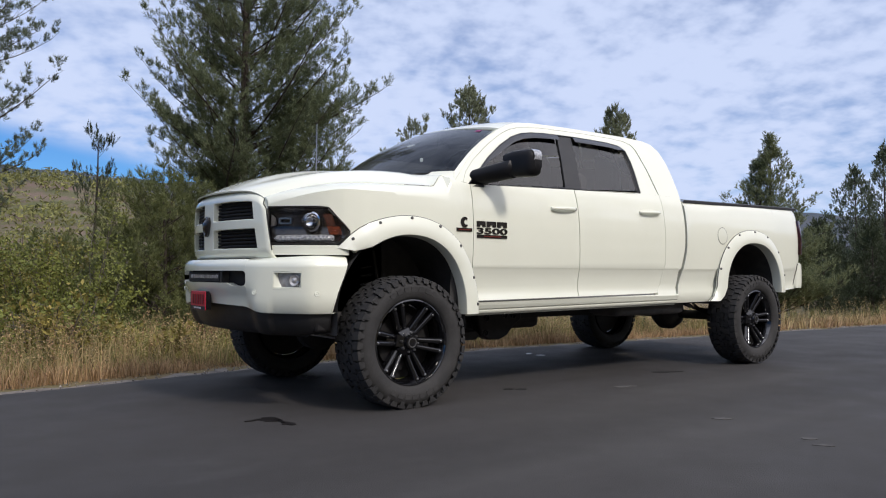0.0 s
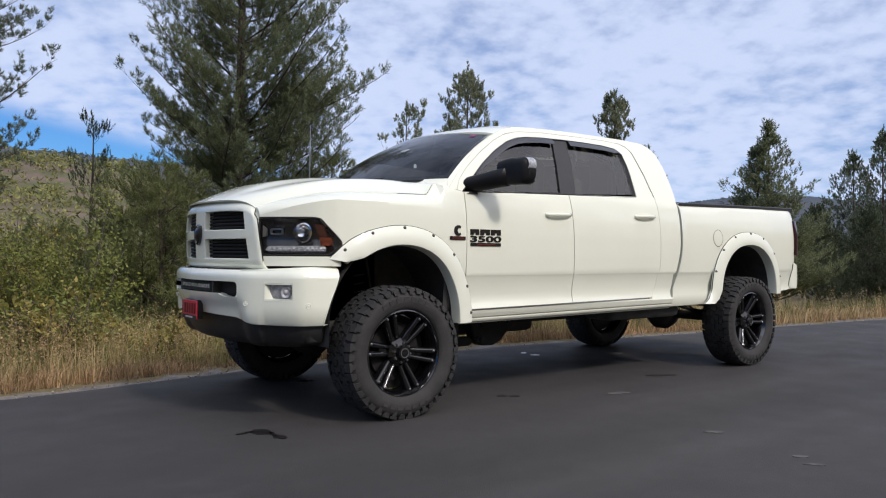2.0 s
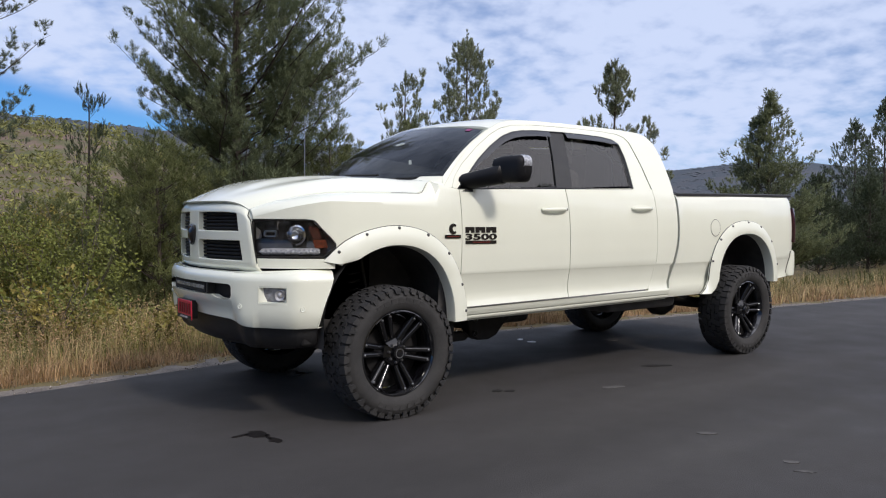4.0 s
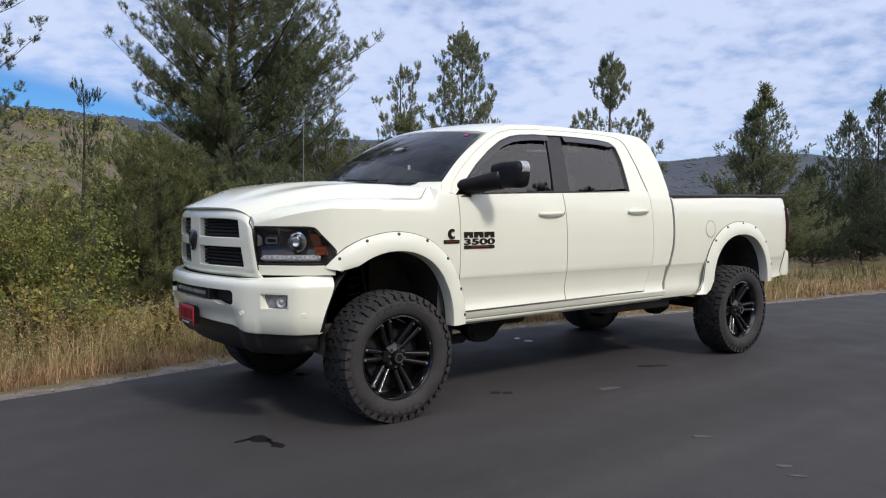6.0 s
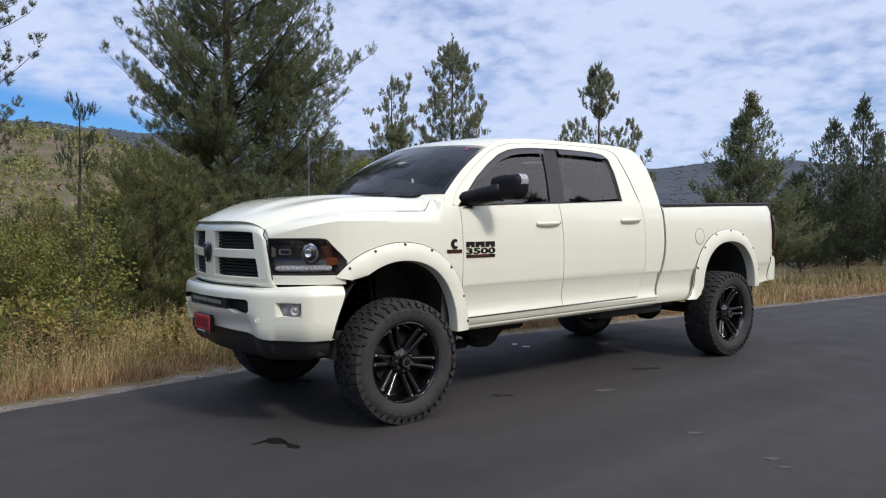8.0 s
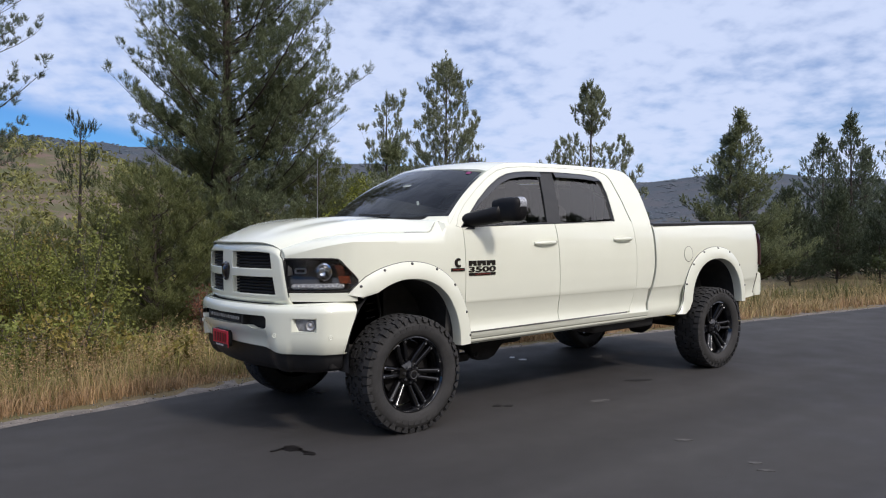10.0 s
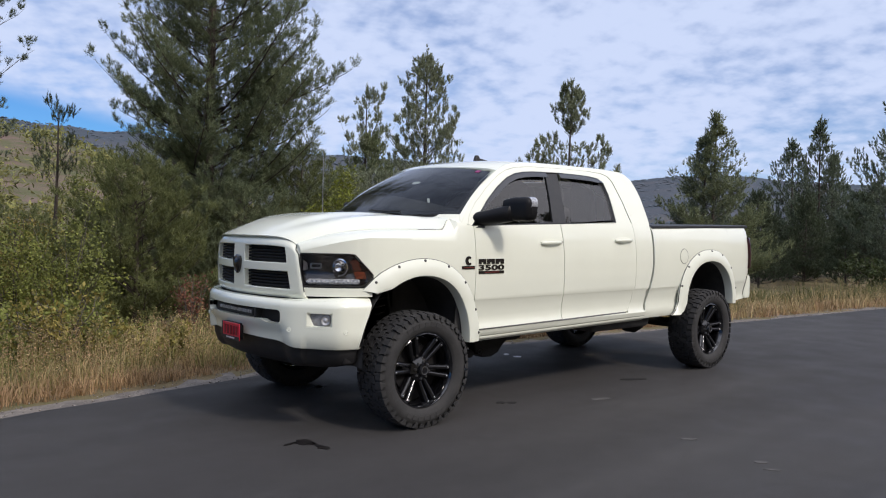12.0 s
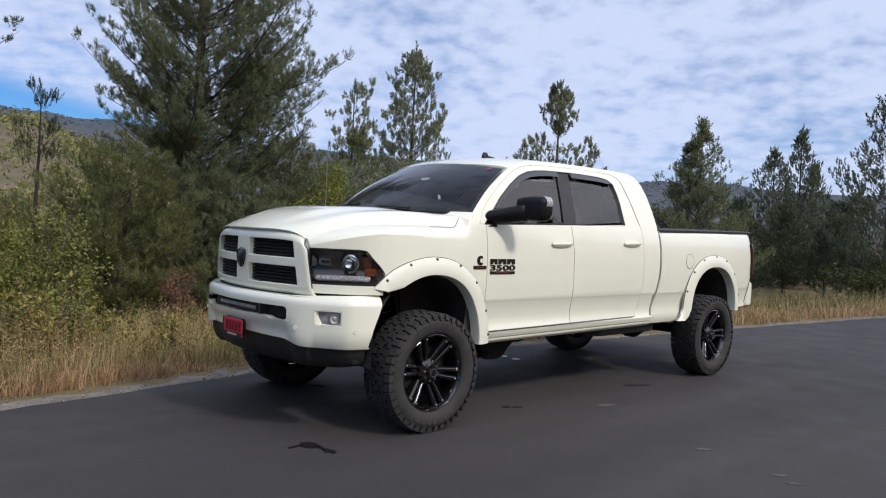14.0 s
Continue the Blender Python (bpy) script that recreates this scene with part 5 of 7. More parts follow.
# black lower valance
val = Geo()
rows = []
for dz, back in ((0.0, 0.012), (-0.05, 0.004), (-0.10, 0.02), (-0.125, 0.05), (-0.13, 0.10)):
    row = []
    for i in range(S_N + 1):
        s = 0.97 * i / S_N
        zt = bumper_low(s) + 0.02
        zb = interp(bumper_plan(s)[1], [0, 0.6, 0.85, 1.0], [0.478, 0.474, 0.474, 0.490])
        z = zt + (zb - zt) * (-dz / 0.13)
        p = Vector(bumper_point(s, max(z, 0.60), back + 0.25 * max(0, 0.62 - z) * (1 - s) + 0.02))
        p.z = z
        row.append(tuple(p))
    rows.append(row)
val.grid(rows)
both("lower_valance", val, BLACK_TRIM, truck, "black lower bumper valance", smooth=45)

# red dealer plate
pp = Geo().box((-1.022, -0.182, 0.618), (-1.016, 0.092, 0.741))
plate = part("plate", pp, RED_PLATE, truck, "red plate with dark bars", bevel=0.003)
for k in range(5):
    y = -0.152 + 0.046 * k
    part("plate_bar", Geo().box((-1.0255, y, 0.656), (-1.0205, y + 0.026, 0.722)), PLATE_DARK, plate)
part("plate_bar", Geo().box((-1.0245, -0.180, 0.620), (-1.0205, 0.090, 0.644)), BLACK_TRIM, plate, "black band along the plate's foot")
part("plate_bar", Geo().box((-1.0275, -0.11, 0.627), (-1.0240, 0.02, 0.637)), PLATE_PALE, plate)
part("plate_bracket", Geo().box((-1.016, -0.12, 0.62), (-0.96, 0.12, 0.74)), BLACK_TRIM, plate)

# mirrors
MIRROR_BLACK = paint("satin_black_mirror", (0.005, 0.005, 0.006), 0.42, c2=(0.007, 0.007, 0.008), scale=10, spec=0.25)
for i in (0, 1):
    mir = (lambda q: q) if i == 0 else (lambda q: q.mirrored())
    arm = Geo()
    rows = []
    for k in range(9):
        u = k / 8
        cx, cy, cz = 0.660 + 0.155 * u, -0.915 - 0.26 * u, 1.545 + 0.055 * u
        rx, rz = (0.078 - 0.022 * u) * (1 - 0.9 * (u > 0.95)), (0.058 + 0.012 * u) * (1 - 0.9 * (u > 0.95))
        rows.append([(cx + rx * math.cos(q), cy, cz + rz * math.sin(q)) for q in [2 * math.pi * j / 14 for j in range(14)]])
    arm.grid(rows, close=True)
    mirror = part("side_mirror", mir(arm), MIRROR_BLACK, truck, "black towing mirror")
    head = Geo()
    rows = []
    for k in range(13):
        u = k / 12
        y = -1.080 - 0.220 * u
        r = (0.82 + 0.18 * math.sin(math.pi * 0.5 * min(1, u * 2.2))) * (1 - 0.45 * max(0, (u - 0.8) / 0.2) ** 2.5)
        ring = []
        for j in range(20):
            q = 2 * math.pi * j / 20
            ex = math.copysign(abs(math.cos(q)) ** 0.55, math.cos(q))
            ez = math.copysign(abs(math.sin(q)) ** 0.6, math.sin(q))
            ring.append((0.798 + 0.082 * u + 0.060 * ex * r, y, 1.625 + 0.094 * ez * r))
        rows.append(ring)
    head.grid(rows, close=True)
    head.poly(rows[0][::-1])
    head.poly(rows[-1])
    hd = part("mirror_head", mir(head), MIRROR_BLACK, mirror, "black mirror housing")
    mg = Geo().grid([[(0.884 - 0.036 * a, -1.160 + 0.095 * a, 1.634 + 0.062 * b) for a in (-1, -0.5, 0, 0.5, 1)] for b in (-1, 0, 1)])
    part("mirror_glass", mir(mg), CHROME, mirror, "mirror glass")
    sig = Geo()
    sig.grid([[(0.876 + 0.036 * math.cos(t), -1.257 - 0.048 * math.cos(p), 1.668 + 0.053 * math.sin(p)) for p in [radians(a) for a in range(-40, 81, 20)]] for t in [radians(a) for a in range(0, 181, 20)]])
    part("mirror_light", mir(sig), LED_WHITE, mirror, "clear mirror signal light")
    sail = Geo().panel([[side(0.592 + 0.10 * u + 0.06 * v * (1 - u), 1.474 + 0.11 * v * (0.25 + 0.75 * u), 0.004) for u in (0, 0.33, 0.66, 1)] for v in (0, 0.5, 1)], (0, 0.02, 0))
    part("mirror_sail", mir(sail), BLACK_TRIM, mirror)

# antenna mast on the far fender, fin on the roof, wipers
part("antenna", Geo().tube([(0.27, 0.80, 1.44), (0.27, 0.80, 1.52), (0.272, 0.80, 1.85), (0.275, 0.80, 2.15)], [0.012, 0.005, 0.0038, 0.003], 6), BRUSHED, truck, "thin steel antenna mast")
fin = Geo().prism([(1.440, -0.018, 2.060), (1.458, -0.016, 2.142), (1.474, -0.014, 2.172), (1.500, -0.014, 2.170), (1.515, -0.014, 2.144), (1.60, -0.016, 2.134), (1.65, -0.018, 2.114), (1.66, -0.018, 2.075)], (0, 0.036, 0))
part("roof_fin", fin, BLACK_TRIM, truck, "black roof antenna fin", bevel=0.006)
for yb in (-0.45, 0.25):
    wip = Geo().tube([tuple(Vector(screen(yb / 0.88, 0.02)) + Vector((-0.01, 0, 0.015))), tuple(Vector(screen((yb + 0.32) / 0.88, 0.035)) + Vector((-0.012, 0, 0.018)))], 0.008, 6)
    part("wiper", wip, BLACK_TRIM, truck, "black wiper arm")

# wheel wells
for c in (ARCH_F, ARCH_R):
    well = Geo().grid([[(c[0] + (c[2] + 0.03) * math.cos(q), y, c[1] + (c[3] + 0.03) * max(math.sin(q), 0) - (0.12 if math.sin(q) < 0.02 else 0)) for q in [math.pi * k / 24 for k in range(25)]] for y in (-0.955, -0.75, -0.5)])
    both("wheel_well", well, LINER, truck, "black wheel well liner")
    wall = Geo().poly([(c[0] + (c[2] + 0.03) * math.cos(q), -0.50, c[1] + (c[3] + 0.03) * math.sin(q)) for q in [math.pi * k / 24 for k in range(25)]])
    both("well_wall", wall, LINER, truck)
# unseen engine mass, its front lowered to keep sun off the asphalt
bay = Geo().box((-0.72, -0.50, 0.50), (0.12, 0.50, 1.30)).box((0.12, -0.46, 0.60), (0.45, 0.46, 1.28))
part("engine_block", bay, LINER, truck)
floor_pan = Geo().box((0.45, -0.88, 0.60), (3.0, 0.88, 0.66))
part("floor_pan", floor_pan, LINER, truck)
part("bed_floor", Geo().box((3.06, -0.49, 0.86), (5.05, 0.49, 0.92)), LINER, truck)

# chassis
for sgn in (-1, 1):
    part("frame_rail", Geo().prism([(-0.85, sgn * 0.42 - 0.04, 0.60), (0.2, sgn * 0.42 - 0.04, 0.60), (0.6, sgn * 0.42 - 0.04, 0.50), (3.3, sgn * 0.42 - 0.04, 0.50), (3.7, sgn * 0.42 - 0.04, 0.66), (5.0, sgn * 0.42 - 0.04, 0.66), (5.0, sgn * 0.42 - 0.04, 0.80), (3.6, sgn * 0.42 - 0.04, 0.80), (3.2, sgn * 0.42 - 0.04, 0.66), (0.6, sgn * 0.42 - 0.04, 0.66), (0.2, sgn * 0.42 - 0.04, 0.75), (-0.85, sgn * 0.42 - 0.04, 0.75)], (0, 0.08, 0)), SHADE_BLACK, truck, "black frame rail")
    spring = Geo()
    for k in range(4):
        L = 0.72 - 0.12 * k
        spring.tube([(4.077 + L * u, sgn * 0.56, 0.50 - 0.018 * k + 0.13 * u * u) for u in (-1, -0.6, -0.2, 0.2, 0.6, 1)], 0.014, 4)
    part("leaf_spring", spring, SHADE_BLACK, truck, "dark leaf spring pack")
    part("shock_absorber", Geo().tube([(0.10, sgn * 0.60, 0.40), (0.07, sgn * 0.56, 0.72), (0.07, sgn * 0.56, 0.73), (0.04, sgn * 0.52, 1.02)], [0.034, 0.034, 0.012, 0.012], 10), CHASSIS, truck, "dusty shock absorber")
    coil = [(0.0 + 0.062 * math.cos(q), sgn * 0.45 + 0.062 * math.sin(q), 0.52 + 0.40 * q / (14 * math.pi)) for q in [14 * math.pi * k / 112 for k in range(113)]]
    part("coil_spring", Geo().tube(coil, 0.009, 6), CHASSIS, truck, "dark coil spring")
    part("control_arm", Geo().tube([(0.03, sgn * 0.52, 0.38), (0.5, sgn * 0.45, 0.44), (0.98, sgn * 0.40, 0.50)], [0.032, 0.028, 0.032], 8), CHASSIS, truck, "dusty control arm")
for x, tag in ((0.0, "front"), (4.077, "rear")):
    off = 0.22 if tag == "front" else 0.0
    ax = Geo().tube([(x, -0.74, 0.44), (x, off - 0.2, 0.44), (x, 0.74, 0.44)], 0.045, 12)
    axle = part("axle", ax, CHASSIS, truck, "dusty steel axle")
    pump = Geo().grid([[(x + r * math.cos(q) * 1.05, off + y, 0.44 + r * math.sin(q)) for q in [2 * math.pi * j / 18 for j in range(18)]] for y, r in ((-0.17, 0.05), (-0.12, 0.12), (-0.05, 0.165), (0.05, 0.165), (0.12, 0.12), (0.17, 0.05))], close=True)
    part("differential", pump, CHASSIS, axle, "dusty differential housing")
part("drive_shaft", Geo().tube([(1.9, 0.05, 0.53), (3.95, 0.0, 0.46)], 0.045, 12), CHASSIS, truck, "dusty drive shaft")
part("drive_shaft", Geo().tube([(0.12, 0.22, 0.46), (1.25, 0.16, 0.50)], 0.03, 10), CHASSIS, truck, "dusty drive shaft")
part("transfer_case", Geo().box((1.1, -0.22, 0.39), (1.95, 0.28, 0.66)), CHASSIS, truck, "dusty transfer case", bevel=0.05)
part("crossmember", Geo().box((1.02, -0.52, 0.42), (1.14, 0.50, 0.52)), CHASSIS, truck, "dusty crossmember", bevel=0.02)
for s in (-1, 1):
    rad_arm = Geo().prism([(0.08, s * 0.52 - 0.03, 0.345), (0.95, s * 0.52 - 0.03, 0.355), (0.99, s * 0.52 - 0.03, 0.385), (0.95, s * 0.52 - 0.03, 0.425), (0.08, s * 0.52 - 0.03, 0.415)], (0, 0.06, 0))
    part("radius_arm", rad_arm, SHADE_BLACK, truck, "suspension arm in shade-black", bevel=0.008)
    plate = Geo().prism([(0.96, s * 0.52 - 0.05, 0.60), (1.40, s * 0.52 - 0.05, 0.60), (1.40, s * 0.52 - 0.05, 0.50), (1.31, s * 0.52 - 0.05, 0.440), (1.25, s * 0.52 - 0.05, 0.375), (1.17, s * 0.52 - 0.05, 0.345), (1.06, s * 0.52 - 0.05, 0.350), (0.99, s * 0.52 - 0.05, 0.385), (0.95, s * 0.52 - 0.05, 0.50)], (0, 0.10, 0))
    part("arm_bracket", plate, SHADE_BLACK, truck, "black drop bracket", bevel=0.012)
    for bx, bz in ((1.03, 0.515), (1.02, 0.405), (1.22, 0.535), (1.31, 0.53)):
        part("arm_bolt", Geo().turn([(0.020, -0.062), (0.020, 0.062), (0.012, 0.068), (0.001, 0.069)], 8, (bx, s * 0.52, bz)), BRUSHED, truck)
part("fuel_tank", Geo().box((2.25, -0.84, 0.50), (3.2, -0.50, 0.64)), LINER, truck, "black fuel tank", bevel=0.05)
part("exhaust_pipe", Geo().tube([(0.9, 0.5, 0.55), (2.6, 0.52, 0.54), (3.4, 0.52, 0.56), (3.8, 0.56, 0.72), (4.4, 0.6, 0.74), (4.9, 0.8, 0.66), (5.05, 0.9, 0.64)], 0.048, 10), BRUSHED, truck, "dull steel exhaust pipe")
# flaps added behind the bumper corners to stop sun reaching the asphalt
for s in (-1, 1):
    flap = Geo().prism([(-0.60, s * 0.90, 0.50), (-0.49, s * 0.90, 0.50), (-0.46, s * 0.90, 0.80), (-0.60, s * 0.90, 0.80)], (0, -s * 0.60, 0))
    part("sun_block_flap", flap, SHADE_BLACK, truck, "black flap added to block the sun", bevel=0.02)
part("track_bar", Geo().tube([(-0.14, -0.62, 0.42), (-0.16, 0.55, 0.60)], 0.022, 8), CHASSIS, truck, "dusty track bar")
part("steering_damper", Geo().tube([(-0.20, -0.5, 0.42), (-0.20, 0.0, 0.42), (-0.20, 0.01, 0.42), (-0.20, 0.45, 0.42)], [0.012, 0.012, 0.028, 0.028], 8), BRUSHED, truck, "pale steering damper")

# cabin
part("dashboard", Geo().prism([(0.42, -0.80, 1.25), (0.50, -0.80, 1.50), (0.70, -0.80, 1.52), (0.90, -0.80, 1.44), (0.95, -0.80, 1.20)], (0, 1.60, 0)), SEAT, truck, "dark dashboard", bevel=0.03)
for y in (-0.42, 0.42):
    for x0, nm in ((1.35, "front_seat"), (2.25, "rear_seat")):
        st = Geo().prism([(x0 - 0.05, y - 0.25, 1.05), (x0 + 0.45, y - 0.25, 1.02), (x0 + 0.52, y - 0.25, 1.10), (x0 + 0.62, y - 0.25, 1.62), (x0 + 0.52, y - 0.25, 1.66), (x0 + 0.40, y - 0.25, 1.22), (x0 - 0.03, y - 0.25, 1.18)], (0, 0.50, 0))
        seat = part(nm, st, SEAT, truck, "dark cloth seat", bevel=0.04)
        part("headrest", Geo().box((x0 + 0.53, y - 0.13, 1.67), (x0 + 0.62, y + 0.13, 1.83)), SEAT, seat, bevel=0.03)
sw = [(0.98 + 0.07 * math.sin(q), -0.42 + 0.18 * math.cos(q), 1.42 + 0.165 * math.sin(q)) for q in [2 * math.pi * k / 24 for k in range(25)]]
part("steering_wheel", Geo().tube(sw, 0.014, 8, caps=False), BLACK_TRIM, truck, "black steering wheel")
part("rear_view_mirror", Geo().box((0.93, -0.11, 1.86), (0.95, 0.11, 1.92)), BLACK_TRIM, truck, "black rear-view mirror", bevel=0.008)
part("headliner", Geo().grid([[(1.05 + 1.75 * u, s * 0.66, 1.985 + 0.03 * (1 - s * s)) for s in (-1, -0.5, 0, 0.5, 1)] for u in (0, 0.5, 1)]), paint("grey_headliner", (0.25, 0.245, 0.235), 0.9), truck)

# wheels
TYRE_R, TYRE_W = 0.428, 0.275


def build_wheel(name):
    w = tagged(new(name), "black alloy wheel with a chunky off-road tyre")
    w.parent = truck
    h = TYRE_W / 2
    prof = [(0.272, -h + 0.035), (0.282, -h + 0.012), (0.2972, -h + 0.002), (0.3286, -h - 0.010), (0.3619, -h - 0.008), (0.3871, -h + 0.004), (0.4033, -h + 0.02), (0.4123, -h + 0.04), (0.415, -0.05), (0.415, 0.05), (0.4123, h - 0.04), (0.4033, h - 0.02), (0.3871, h - 0.004), (0.3511, h + 0.008), (0.2972, h - 0.002), (0.272, h - 0.03)]
    tyre = part("tyre", Geo().turn(prof, 72), SIDEWALL, w, "chunky black off-road tyre", smooth=50)
    tread = Geo()
    N = 42
    for k in range(N):
        for row, (y0, y1, sk, half, shift) in enumerate(((-h - 0.004, -0.092, 0.004, 0.44, 0.0), (-0.085, -0.044, -0.006, 0.46, 0.45), (-0.039, -0.002, 0.007, 0.43, 0.10), (0.003, 0.041, -0.007, 0.44, 0.62), (0.046, 0.087, 0.006, 0.46, 0.25), (0.093, h + 0.004, -0.004, 0.44, 0.7))):
            q0 = 2 * math.pi * (k + shift) / N
            step = 2 * math.pi / N
            wide = half * ((0.86, 1.06, 0.93, 1.02)[(k * 3 + row) % 4])
            jog = (0.007, -0.005, 0.002)[(k + row * 2) % 3]
            y0, y1 = (y0, y1 + jog) if row < 5 else (y0 + jog, y1)
            sk = sk * (1.4 if k % 2 else 0.3)

            def pt(a, y, r):
                return (r * math.cos(a), y, r * math.sin(a))
            lo, hi = [], []
            for a, y in ((q0 - step * wide, y0), (q0 + step * wide, y0), (q0 + step * (wide * 0.9) + sk * 3, y1), (q0 - step * (wide * 0.9) + sk * 3, y1)):
                edge_drop = 0.010 if abs(y) > 0.13 else 0.0
                lo.append(pt(a, y, 0.4107 - edge_drop))
                a2 = q0 + (a - q0) * 0.93
                hi.append(pt(a2, y * 0.985, 0.428 - edge_drop))
            tread.grid([lo, hi], close=True)
            tread.poly(hi)
        # side lugs
        for sgn in (-1, 1):
            q0 = 2 * math.pi * (k + (0.0 if sgn < 0 else 0.5)) / N
            wide = 2 * math.pi / N * (0.30 if k % 2 else 0.40)
            r1 = 0.376 if k % 2 else 0.386
            base_y = sgn * (h - 0.002)
            ring_a = [(r * math.cos(a), base_y + sgn * o, r * math.sin(a)) for a, r, o in ((q0 - wide, 0.4177, -0.004), (q0 + wide, 0.4177, -0.004), (q0 + wide * 0.7, r1, 0.004), (q0 - wide * 0.7, r1, 0.004))]
            ring_b = [(x, y + sgn * 0.010, z) for x, y, z in ring_a]
            tread.grid([ring_a, ring_b], close=True)
            tread.poly(ring_b)
    part("tread", tread, RUBBER, tyre, "deep tread blocks", smooth=20)
    for q0, span in ((100, 56), (280, 56)):
        for k in range(7):
            a = radians(q0 - span / 2 + span * k / 6)
            d = radians(3.1)
            pts = [((r) * math.cos(b), -h - 0.0095 + 0.001 * (r < 0.34), (r) * math.sin(b)) for b, r in ((a - d, 0.328), (a + d, 0.328), (a + d, 0.360), (a - d, 0.360))]
            bar = Geo().grid([pts, [(x, y - 0.0025, z) for x, y, z in pts]], close=True)
            bar.poly([(x, y - 0.0025, z) for x, y, z in pts])
            part("sidewall_bar", bar, SIDEWALL, tyre)
    rim_prof = [(0.274, 0.13), (0.262, 0.12), (0.250, 0.09), (0.245, 0.0), (0.250, -h + 0.06), (0.262, -h + 0.028), (0.270, -h + 0.016), (0.277, -h + 0.018), (0.280, -h + 0.03)]
    rim = part("rim", Geo().turn(rim_prof, 64), GLOSS_BLACK, w, "gloss black alloy rim", smooth=40)
    part("brake_disc", Geo().turn([(0.02, 0.04), (0.243, 0.04), (0.243, 0.03), (0.19, 0.028), (0.185, 0.0), (0.02, 0.0)], 40), SHADE_BLACK, rim, "dark brake disc")
    # bright-edged ledges let into the lip
    for k in range(12):
        a = radians(30 * k + 15)
        lip = []
        for r, y in ((0.2655, -h + 0.017), (0.2545, -h + 0.036), (0.2475, -h + 0.062)):
            lip.append([(r * math.cos(a + d), y, r * math.sin(a + d)) for d in (-0.10, -0.05, 0.0, 0.05, 0.10)])
        part("lip_ledge", Geo().panel(lip, (0.006 * math.cos(a), 0.004, 0.006 * math.sin(a))), WHEEL_BLACK, rim, smooth=40)
    y_face = -h + 0.040
    for k in range(6):
        a = radians(60 * k)
        u, v = Vector((math.cos(a), 0, math.sin(a))), Vector((-math.sin(a), 0, math.cos(a)))
        for sgn in (-1, 1):
            sp = Geo()
            rows = []
            for i in range(11):
                t = i / 10
                r = 0.066 + 0.184 * t
                off = sgn * (0.0205 + 0.0125 * t)
                wd = 0.0150 + 0.0035 * math.sin(math.pi * t) + 0.007 * t ** 5
                yy = y_face + 0.046 - 0.022 * math.sin(math.pi * 0.5 * min(1, t * 1.15)) - 0.026 * t * t
                c = u * r + v * off
                ring = []
                for q, dy in ((-1.0, 0.050), (-1.0, 0.018), (-0.80, 0.006), (-0.42, 0.0), (0.0, -0.0025), (0.42, 0.0), (0.80, 0.006), (1.0, 0.018), (1.0, 0.050)):
                    ring.append(tuple(c + v * (wd * q) + Vector((0, yy + dy, 0))))
                rows.append(ring)
            sp.grid(rows)
            part("spoke", sp, WHEEL_BLACK, rim, smooth=40)
            rv = u * 0.2435 + v * (sgn * 0.032)
            part("spoke_rivet", Geo().grid([[tuple(rv + u * (rr * math.cos(q)) + v * (rr * math.sin(q)) + Vector((0, y_face + o, 0))) for q in [2 * math.pi * j / 10 for j in range(10)]] for rr, o in ((0.0085, 0.006), (0.0075, -0.006), (0.004, -0.009), (0.0005, -0.0095))], close=True), MILLED, rim)
        # the web that joins each pair of arms, and the faceted shoulder at the hub
        web = Geo().panel([[tuple(u * r + v * wv + Vector((0, y_face + 0.050 + 0.10 * (r - 0.06), 0))) for wv in (-0.024, 0.0, 0.024)] for r in (0.060, 0.10, 0.145)], (0, 0.02, 0))
        part("spoke_web", web, WHEEL_BLACK, rim)
        sh_rows = [[tuple(u * r + v * (q * w) + Vector((0, y_face + o, 0))) for q in (-1, -0.5, 0.5, 1)] for r, w, o in ((0.046, 0.026, 0.004), (0.060, 0.034, 0.012), (0.084, 0.040, 0.034), (0.092, 0.040, 0.060))]
        part("hub_facet", Geo().grid(sh_rows), WHEEL_BLACK, rim, smooth=20)
    hub = Geo().turn([(0.074, y_face + 0.06), (0.070, y_face + 0.026), (0.060, y_face + 0.016), (0.050, y_face + 0.008), (0.046, y_face - 0.012), (0.040, y_face - 0.022), (0.020, y_face - 0.026), (0.001, y_face - 0.027)], 32)
    cap = part("hub_cap", hub, WHEEL_BLACK, rim, "gloss black hub cap")
    em = Geo().turn([(0.030, y_face - 0.022), (0.032, y_face - 0.0275), (0.026, y_face - 0.0275), (0.025, y_face - 0.024)], 24)
    part("cap_ring", em, MILLED, cap, "silver cap ring")
    for k in range(8):
        a = 2 * math.pi * k / 8
        nut = Geo().turn([(0.0085, y_face + 0.02), (0.0085, y_face + 0.0), (0.006, y_face - 0.004), (0.001, y_face - 0.005)], 6, (0.062 * math.cos(a), 0, 0.062 * math.sin(a)))
        part("lug_nut", nut, MILLED, rim)
    return w


wheel_a = build_wheel("wheel")
WHEEL_Y = 0.90
wheel_a.matrix_basis = pose(0.03, -WHEEL_Y, TYRE_R - 0.009, 0, 9, 0)
copy_thing(wheel_a, pose(4.077, -WHEEL_Y, TYRE_R, 0, -2, 0))
copy_thing(wheel_a, pose(0.03, WHEEL_Y, TYRE_R - 0.009, 0, 20, 180))
copy_thing(wheel_a, pose(4.077, WHEEL_Y, TYRE_R, 0, -12, 180))


